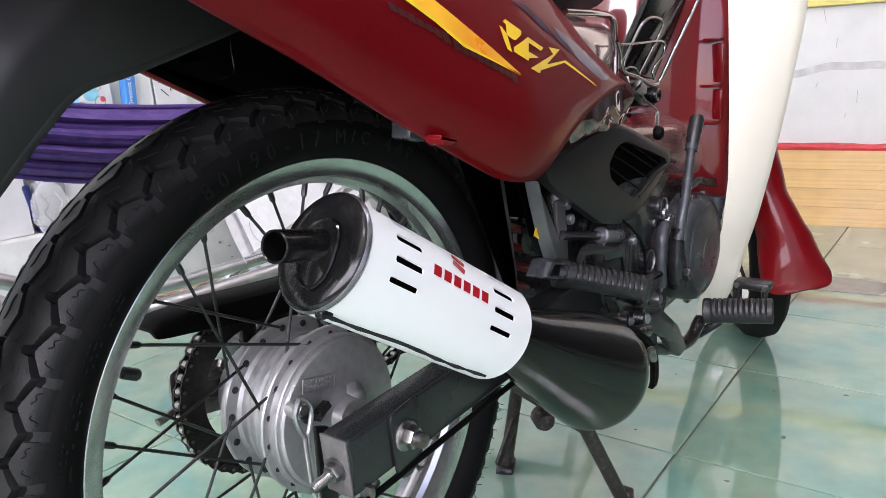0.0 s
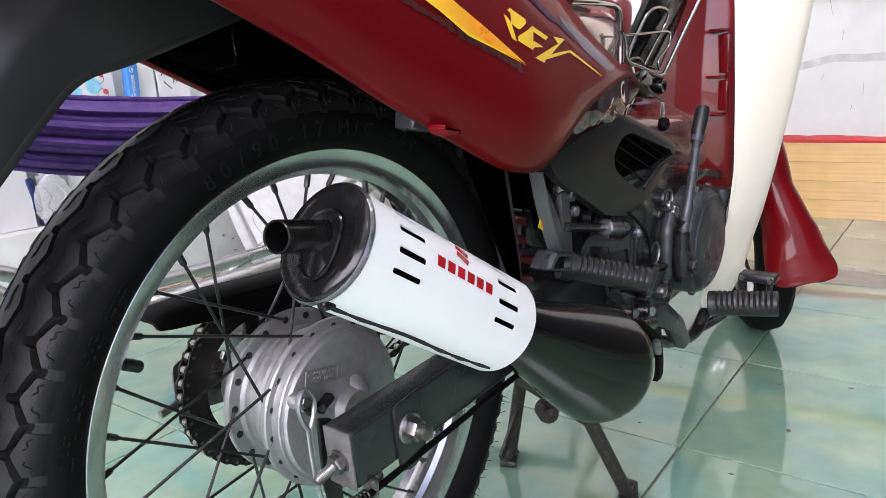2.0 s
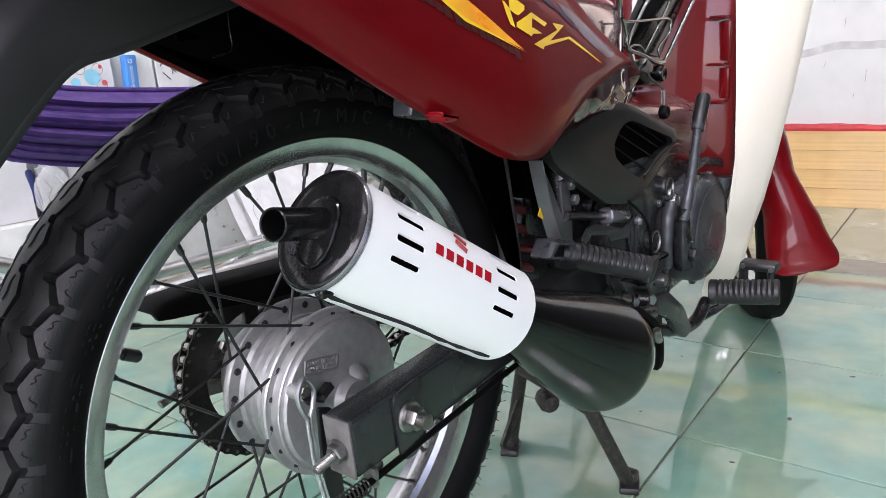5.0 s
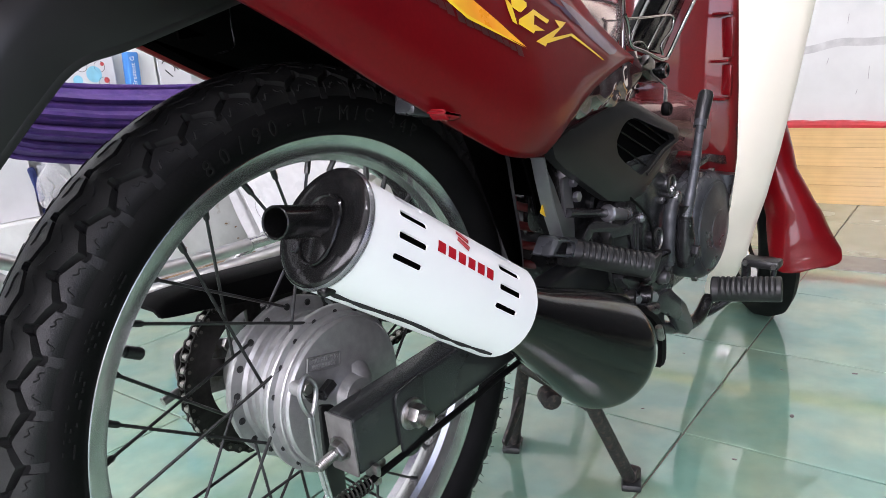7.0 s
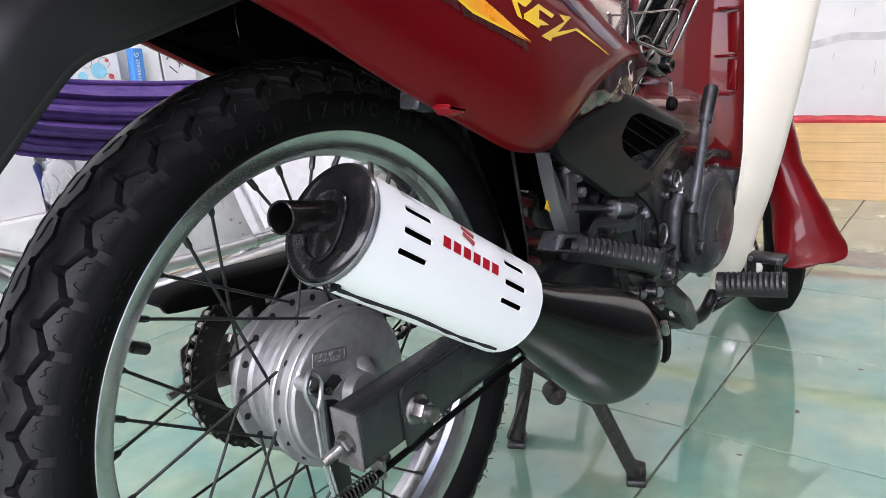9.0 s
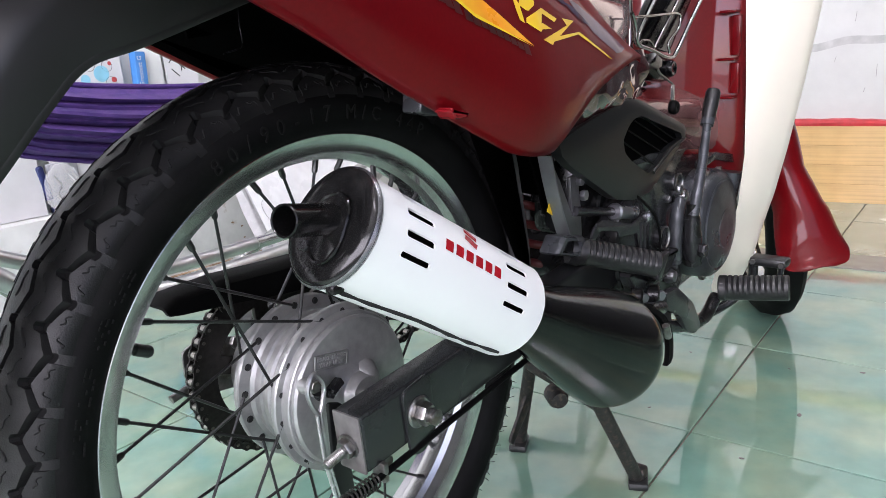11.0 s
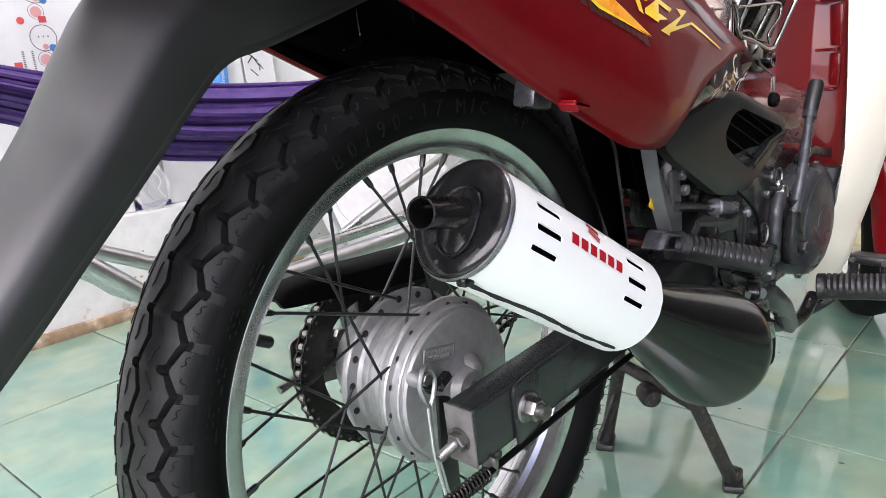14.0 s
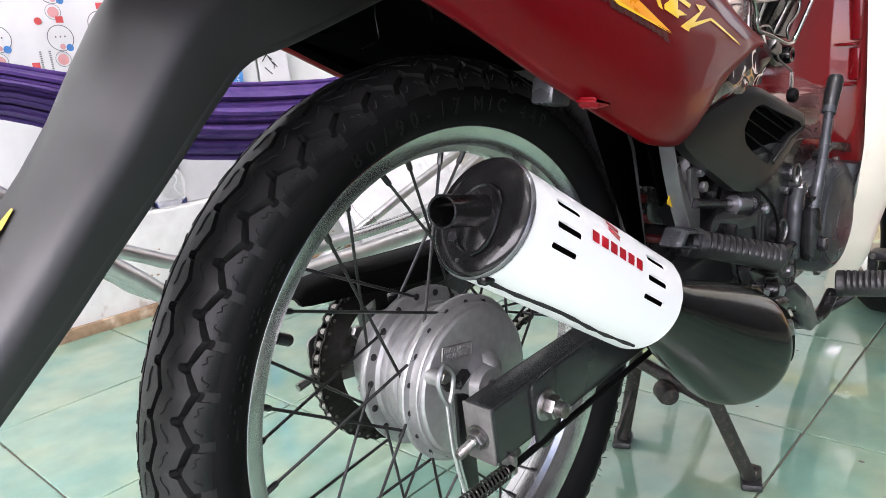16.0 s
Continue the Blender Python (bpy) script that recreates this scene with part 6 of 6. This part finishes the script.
for k in range(4):
    for j in range(-1, 1):
        ob = new("skirting_board", board_me[0])
        ob.parent = wall_front
        ob.matrix_basis = Matrix.Translation((0, 1.0 + j * 1.142, BH / 8 + k * BH / 4 + 0.001))
trim = bmesh.new()
rt = random.Random(2)
rings = []
for k in range(77):
    y = -0.53 + k * 0.03
    h = 0.020 + rt.uniform(-0.003, 0.003)
    lo = BH + 0.001 + rt.uniform(-0.002, 0.0)
    rings.append([(-0.021, y, lo), (-0.024, y, lo + h * 0.5), (-0.019, y, lo + h), (0.0, y, lo + h + 0.002), (0.0, y, lo)])
loft(trim, rings)
part("red_trim", trim, RED_TRIM, wall_front, "ragged red painted edging")
part("picture_rail", box((-0.012, 0.62, 0.735), (0.02, 2.28, 0.035), 0.003), SHELF_YELLOW, wall_front, "yellow painted rail")
for y, z, l in ((0.06, 0.69, 0.05), (0.02, 0.60, 0.03), (-0.05, 0.43, 0.04), (0.07, 0.47, 0.02), (-0.02, 0.37, 0.015)):
    part("wall_scratch", box((-0.0006, y, z), (0.0008, 0.0016, l), turn=Matrix.Rotation(radians(rt.uniform(-15, 15)), 3, "X")), SCUFF, wall_front)
smear = bmesh.new()
for k in range(24):
    y0, y1 = 0.15 - k * 0.02, 0.15 - (k + 1) * 0.02
    f = lambda y: 0.492 + 0.036 * math.cos((y + 0.03) * 6.5) + 0.003 * math.sin(y * 40)
    a = [smear.verts.new((-0.0008, y, f(y) + o)) for y, o in ((y0, -0.012), (y1, -0.012), (y1, 0.013), (y0, 0.013))]
    smear.faces.new(a)
bmesh.ops.remove_doubles(smear, verts=smear.verts, dist=0.0005)
SMEAR = mat("grey_smear", (0.45, 0.45, 0.44), 0.7, var=0.12, scale=30, second=(0.56, 0.565, 0.55), sscale=14)
part("wall_smear", smear, SMEAR, wall_front, "grey rubbed smear")

# hammock: long folds of purple cloth
HY = 0.80
top_t = [(-1.2, 1.05), (-0.5, 0.70), (-0.10, 0.612), (0.02, 0.582), (0.22, 0.553), (0.36, 0.541), (0.50, 0.534), (0.8, 0.55), (1.2, 0.64), (1.9, 1.0)]
bot_t = [(-1.2, 1.02), (-0.5, 0.63), (-0.10, 0.535), (-0.04, 0.512), (0.10, 0.446), (0.20, 0.424), (0.30, 0.408), (0.5, 0.40), (0.8, 0.43), (1.2, 0.56), (1.9, 0.97)]
hm = bmesh.new()
rows = []
for k in range(91):
    x = -1.2 + 3.1 * k / 90
    zt, zb = interp(top_t, x), interp(bot_t, x)
    col = []
    for m in range(41):
        v = m / 40
        fold = 0.010 * math.sin(v * 27 + 0.6 * math.sin(x * 2.1)) + 0.007 * math.sin(v * 61 + x * 1.7)
        belly = -0.07 * math.sin(math.pi * v)
        col.append(hm.verts.new((x, HY + fold + belly + 0.01 * math.sin(x * 5), zt + (zb - zt) * v)))
    rows.append(col)
for a, b in zip(rows, rows[1:]):
    ring_faces(hm, a, b, False)
shell(hm, 0.002)
hammock = thing("hammock", hm, PURPLE, "purple cloth hammock hanging in long folds", "hammock")
for table in (top_t, bot_t):
    edge_line = [Vector((x, HY + 0.01 * math.sin(x * 5), interp(table, x))) for x in [-1.2 + 3.1 * k / 60 for k in range(61)]]
    part("hem", tube(edge_line, 0.0045, 8), PURPLE, hammock, "stitched purple hem")
for xe, pe in ((-1.2, (-1.2, 0.78, 1.1)), (1.9, (1.9, 0.80, 1.05))):
    part("cord", tube([(xe, HY, (interp(top_t, xe) + interp(bot_t, xe)) / 2), pe], 0.004, 8), PURPLE, hammock, "end cord")

hs = empty("hammock_stand", (0, 0, 0), "bright steel tube hammock stand on the floor", "stand")
part("base_tube", tube(smooth_path([(-1.2, 0.66, 1.02), (-0.4, 0.66, 0.62), (-0.033, 0.66, 0.297), (0.028, 0.66, 0.240), (0.10, 0.64, 0.216), (0.2, 0.62, 0.217), (0.6, 0.62, 0.222), (1.3, 0.62, 0.24), (1.9, 0.62, 0.40)], 6), 0.0155, 16), DULL_CHROME, hs)
part("base_tube", tube(smooth_path([(-1.2, 0.72, 0.86), (-0.4, 0.72, 0.50), (0.0, 0.72, 0.309), (0.074, 0.72, 0.272), (0.17, 0.72, 0.240), (0.3, 0.72, 0.222), (0.7, 0.72, 0.235), (0.85, 0.74, 0.30), (1.3, 0.75, 0.45)], 6), 0.0125, 16), DULL_CHROME, hs)
for y in (0.86,):
    part("foot_tube", tube(smooth_path([(-1.2, y, 0.95), (-0.4, y, 0.52), (-0.02, y, 0.275), (0.07, y, 0.20), (0.16, y, 0.165), (0.6, y, 0.05), (0.8, y, 0.013)], 6), 0.0125, 14), DULL_CHROME, hs)
part("stay_tube", tube([(0.60, 1.13, 0.034), (0.958, 1.12, 0.1744), (1.264, 1.10, 0.293), (1.62, 1.08, 0.435)], 0.0135, 14), DULL_CHROME, hs)
part("post", tube([(-1.2, 0.64, 0.02), (-1.2, 0.78, 1.1)], 0.02, 14), DULL_CHROME, hs)
part("post", tube([(1.9, 0.62, 0.02), (1.9, 0.80, 1.05)], 0.02, 14), DULL_CHROME, hs)

# printed sheets and packets on the ledge
def sheet(name, x0, x1, z0, z1, y, lean, material, label, category):
    ob = new(name, mesh_of(box(((x0 + x1) / 2, 0, (z1 - z0) / 2), (x1 - x0, 0.006, z1 - z0), 0.001, seg=1), name, material))
    ob.matrix_world = pose(0, y, z0, lean, 0, 0)
    return tagged(ob, label, category)


LZ = 0.249
pa = sheet("printed_sheet", -0.05, 0.33, LZ, 0.86, WALL_Y + 0.045, -3, PAPER, "white printed card with small coloured drawings", "poster")
pb = sheet("printed_sheet", 0.36, 0.585, LZ, 0.80, WALL_Y + 0.05, -3, PAPER, "white printed card with pale blue discs", "poster")


def ink(parent, kind, x, z, r, material, name="printed_shape"):
    if kind == "disc":
        own = lathe([(r, -0.0038), (r, -0.0034)], (x, 0, z - LZ), (0, 1, 0), 24)
    elif kind == "ring":
        own = lathe([(r, -0.0038), (r * 0.94, -0.0038), (r * 0.94, -0.0034), (r, -0.0034)], (x, 0, z - LZ), (0, 1, 0), 28, closed=True)
    else:
        own = box((x, -0.0036, z - LZ), (r[0], 0.0006, r[1]))
    part(name, own, material, parent)


for x, z in ((0.075, 0.675), (0.205, 0.672), (0.135, 0.575), (0.27, 0.575), (0.075, 0.775), (0.205, 0.775), (0.30, 0.70), (0.0, 0.60), (0.0, 0.72)):
    ink(pa, "ring", x, z, 0.029, INK_GREY)
    ink(pa, "ring", x - 0.004, z - 0.046, 0.017, INK_GREY)
    ink(pa, "disc", x + 0.016, z - 0.022, 0.008, INK_BLUE)
    ink(pa, "disc", x + 0.001, z - 0.019, 0.006, INK_PINK)
    ink(pa, "disc", x - 0.004, z - 0.047, 0.012, INK_PINK)
    ink(pa, "bar", x + 0.006, z + 0.040, (0.016, 0.014), INK_RED)
    for k in range(3):
        ink(pa, "bar", x - 0.010 + 0.010 * k, z + 0.003, (0.0025, 0.0035), INK_BLACK)
for x in (0.155, 0.175):
    for k in range(11):
        ink(pa, "bar", x, 0.598 + k * 0.0046, (0.0045, 0.0026), INK_GREY)
ink(pa, "disc", 0.165, 0.71, 0.008, INK_RED)
for x, z, r in ((0.53, 0.568, 0.020), (0.487, 0.556, 0.012), (0.53, 0.65, 0.02), (0.45, 0.62, 0.018)):
    ink(pb, "disc", x, z, r, INK_CYAN)
for x, z, r in ((0.51, 0.595, 0.005), (0.555, 0.592, 0.005), (0.51, 0.540, 0.005), (0.455, 0.545, 0.005), (0.56, 0.552, 0.007), (0.475, 0.588, 0.005), (0.495, 0.612, 0.004)):
    ink(pb, "disc", x, z, r, INK_RED)
    ink(pb, "ring", x - 0.008, z - 0.006, 0.014, INK_BLACK)
book = new("book", mesh_of(box((0.607, 0, 0.2), (0.03, 0.03, 0.40), 0.003), "book", INK_BLUE))
book.matrix_world = pose(0, WALL_Y + 0.04, LZ, -2, 3, 0)
tagged(book, "blue book standing upright with white spine writing", "book")
tx_ = text_bm("The Greatest G", 0.017, 0.0003)
bmesh.ops.transform(tx_, matrix=Matrix.Translation((0.604, -0.0153, 0.335)) @ Matrix.Rotation(radians(90), 4, "X") @ Matrix.Rotation(radians(90), 4, "Z"), verts=tx_.verts)
part("spine_title", tx_, PAPER, book, "white spine writing", smooth=False)
sheet("plain_card", 0.63, 0.70, LZ, 0.78, WALL_Y + 0.05, -3, PLASTER, "pale grey leaning card", "card")
pc = sheet("sketch_sheet", 0.705, 0.80, LZ, 0.80, WALL_Y + 0.045, -3, PAPER, "white sheet with dark brush strokes", "poster")
for k in range(9):
    one = box((0.74 + rc.uniform(-0.02, 0.025), -0.0036, 0.335 + rc.uniform(-0.03, 0.05)), (0.003, 0.0006, rc.uniform(0.012, 0.035)), turn=Matrix.Rotation(rc.uniform(-1.2, 1.2), 3, "Y"))
    part("brush_stroke", one, INK_BLACK, pc)
BAG = bpy.data.materials.new("clear_plastic")
BAG.use_nodes = True
bb = BAG.node_tree.nodes["Principled BSDF"]
bb.inputs["Base Color"].default_value, bb.inputs["Roughness"].default_value = (0.93, 0.93, 0.93, 1), 0.2
bb.inputs["Alpha"].default_value = 0.8
THIN_BAG = BAG.copy()
THIN_BAG.name = "thin_clear_plastic"
THIN_BAG.node_tree.nodes["Principled BSDF"].inputs["Alpha"].default_value = 0.25
for n_, (x, y, sx, sz) in enumerate(((0.37, WALL_Y + 0.02, 0.09, 0.13), (0.86, WALL_Y + 0.03, 0.30, 0.20), (1.2, WALL_Y + 0.02, 0.26, 0.17))):
    own = bmesh.new()
    bmesh.ops.create_icosphere(own, subdivisions=4, radius=0.5)
    for v in own.verts:
        d = noise.noise(v.co * 5 + Vector((n_ * 7, 0, 0))) * 0.12 + noise.noise(v.co * 14) * 0.05
        v.co = v.co * (1 + d)
        v.co = Vector((x + v.co.x * sx, y + v.co.y * 0.03, LZ + max(0.0, (v.co.z + 0.42)) * sz))
    thing("plastic_bag", own, BAG if n_ else THIN_BAG, "crumpled clear plastic bag on the ledge", "bag", group="bags on the ledge")
# white plastic sack leaning on the ledge, smooth in front and crumpled towards its far end
sack = bmesh.new()
rows = []
for i in range(97):
    x = 0.82 + 0.50 * i / 96
    rough_ = 0.2 + 0.8 * max(0.0, min(1.0, (x - 1.08) / 0.1))
    col = []
    for m in range(49):
        v = m / 48
        w = rough_ * (0.020 * noise.noise(Vector((x * 9, v * 4, 2.0))) + 0.012 * abs(noise.noise(Vector((x * 26, v * 9, 5.0)))) + 0.003 * noise.noise(Vector((x * 60, v * 26, 8.0))))
        bulge = 0.012 * math.sin(math.pi * v)
        top_z = 0.300 + 0.012 * noise.noise(Vector((x * 6, 0.0, 9.0)))
        lean = 0.006 * (1 - v) * math.sin(x * 19)
        col.append(sack.verts.new((x + 0.3 * w + 0.016 * (1 - v), WALL_Y - 0.165 + 0.145 * v - bulge - abs(w) + lean, 0.004 + top_z * v)))
    rows.append(col)
for a, c in zip(rows, rows[1:]):
    ring_faces(sack, a, c, False)
shell(sack, 0.002)
SACK = mat("white_sack_plastic", (0.85, 0.855, 0.86), 0.3, var=0.03, scale=40, second=(0.81, 0.815, 0.82), sscale=14, bump=0.12, bscale=60)
FOLD = mat("grey_sack_plastic", (0.66, 0.66, 0.665), 0.3, var=0.05, scale=40, second=(0.55, 0.56, 0.57), sscale=20)
sk = thing("plastic_sack", sack, SACK, "white plastic sack leaning against the peeling ledge", "sack")
part("tie_string", tube(smooth_path([(0.872, 1.215, 0.204), (0.846, 1.206, 0.184), (0.849, 1.186, 0.146), (0.880, 1.167, 0.110), (0.923, 1.166, 0.108)], 5), 0.0007, 6), SCUFF, sk, "thin grey string")
fold = bmesh.new()
rows = []
for m in range(25):
    v = m / 24
    rows.append([fold.verts.new((0.786 + 0.018 * (1 - v) + 0.046 * q + 0.002 * math.sin(9 * v + 3 * q), 1.140 + 0.136 * v + 0.004 * math.sin(8 * q + 2 * v), 0.004 + 0.29 * v)) for q in (0, 0.2, 0.4, 0.6, 0.8, 1.0)])
for a, c in zip(rows, rows[1:]):
    ring_faces(fold, a, c, False)
shell(fold, 0.001)
part("sack_fold", fold, FOLD, sk, "greyish folded edge of the sack")
packet = thing("packet", box((0.385, WALL_Y + 0.055, LZ + 0.066), (0.075, 0.022, 0.106), 0.006), CLOUDED, "clouded grey packet with a dark blue base on the ledge", "packet")
part("packet_base", box((0.385, WALL_Y + 0.054, LZ + 0.007), (0.080, 0.026, 0.013), 0.002), INK_NAVY, packet, "dark blue base")
part("packet_side", box((0.336, WALL_Y + 0.052, LZ + 0.075), (0.018, 0.020, 0.085), 0.006, Matrix.Rotation(radians(-8), 3, "Y")), INK_NAVY, packet, "dark blue side")
for dx in (-0.018, 0.016):
    part("packet_print", tube(smooth_path([(0.385 + dx - 0.008, WALL_Y + 0.042, LZ + 0.09), (0.385 + dx + 0.006, WALL_Y + 0.042, LZ + 0.065), (0.385 + dx - 0.004, WALL_Y + 0.042, LZ + 0.045), (0.385 + dx + 0.010, WALL_Y + 0.042, LZ + 0.022)], 5), 0.0016, 6), PAPER if dx > 0 else INK_BLACK, packet)
for tx, ty in TUBES:
    tl = empty("tube_light", (0, 0, 0), "white ceiling tube light fitting", "ceiling light")
    part("fitting", box((tx, ty, 2.975), (0.07, 1.28, 0.04), 0.006), CEIL, tl)
    part("tube", lathe([(0.013, -0.6), (0.013, 0.6)], (tx, ty, 2.92), (0, 1, 0), 16), GLOW, tl, "glowing white tube")
    part("end_cap", box((tx, ty - 0.61, 2.935), (0.03, 0.02, 0.05), 0.003), CEIL, tl)
    part("end_cap", box((tx, ty + 0.61, 2.935), (0.03, 0.02, 0.05), 0.003), CEIL, tl)

speck = bmesh.new()
for x, y, r in ((0.717, -0.251, 0.006), (0.926, -0.300, 0.005), (0.547, -0.218, 0.004), (0.864, -0.024, 0.003), (0.88, -0.194, 0.003), (1.05, -0.42, 0.004), (0.62, -0.05, 0.003)):
    bmesh.ops.create_icosphere(speck, subdivisions=2, radius=r, matrix=Matrix.Translation((x, y, 0.0014)) @ Matrix.Rotation(x * 9, 4, "Z") @ Matrix.Diagonal((1.0, 0.55, 0.22, 1.0)))
tagged(new("floor_specks", mesh_of(speck, "floor_specks", CRACK)), "small dark specks of dirt on the tiles", "dirt", "", "stuff")

# ---- floor tiles ----
for x, y, i in tile_spots:
    ob = new("floor_tile", old_me if x > 1.74 else tile_me)
    ob.parent = floor
    ob.matrix_basis = Matrix.Translation((x, y, rng.uniform(-0.0002, 0.0002))) @ Matrix.Rotation(PSI, 4, "Z")
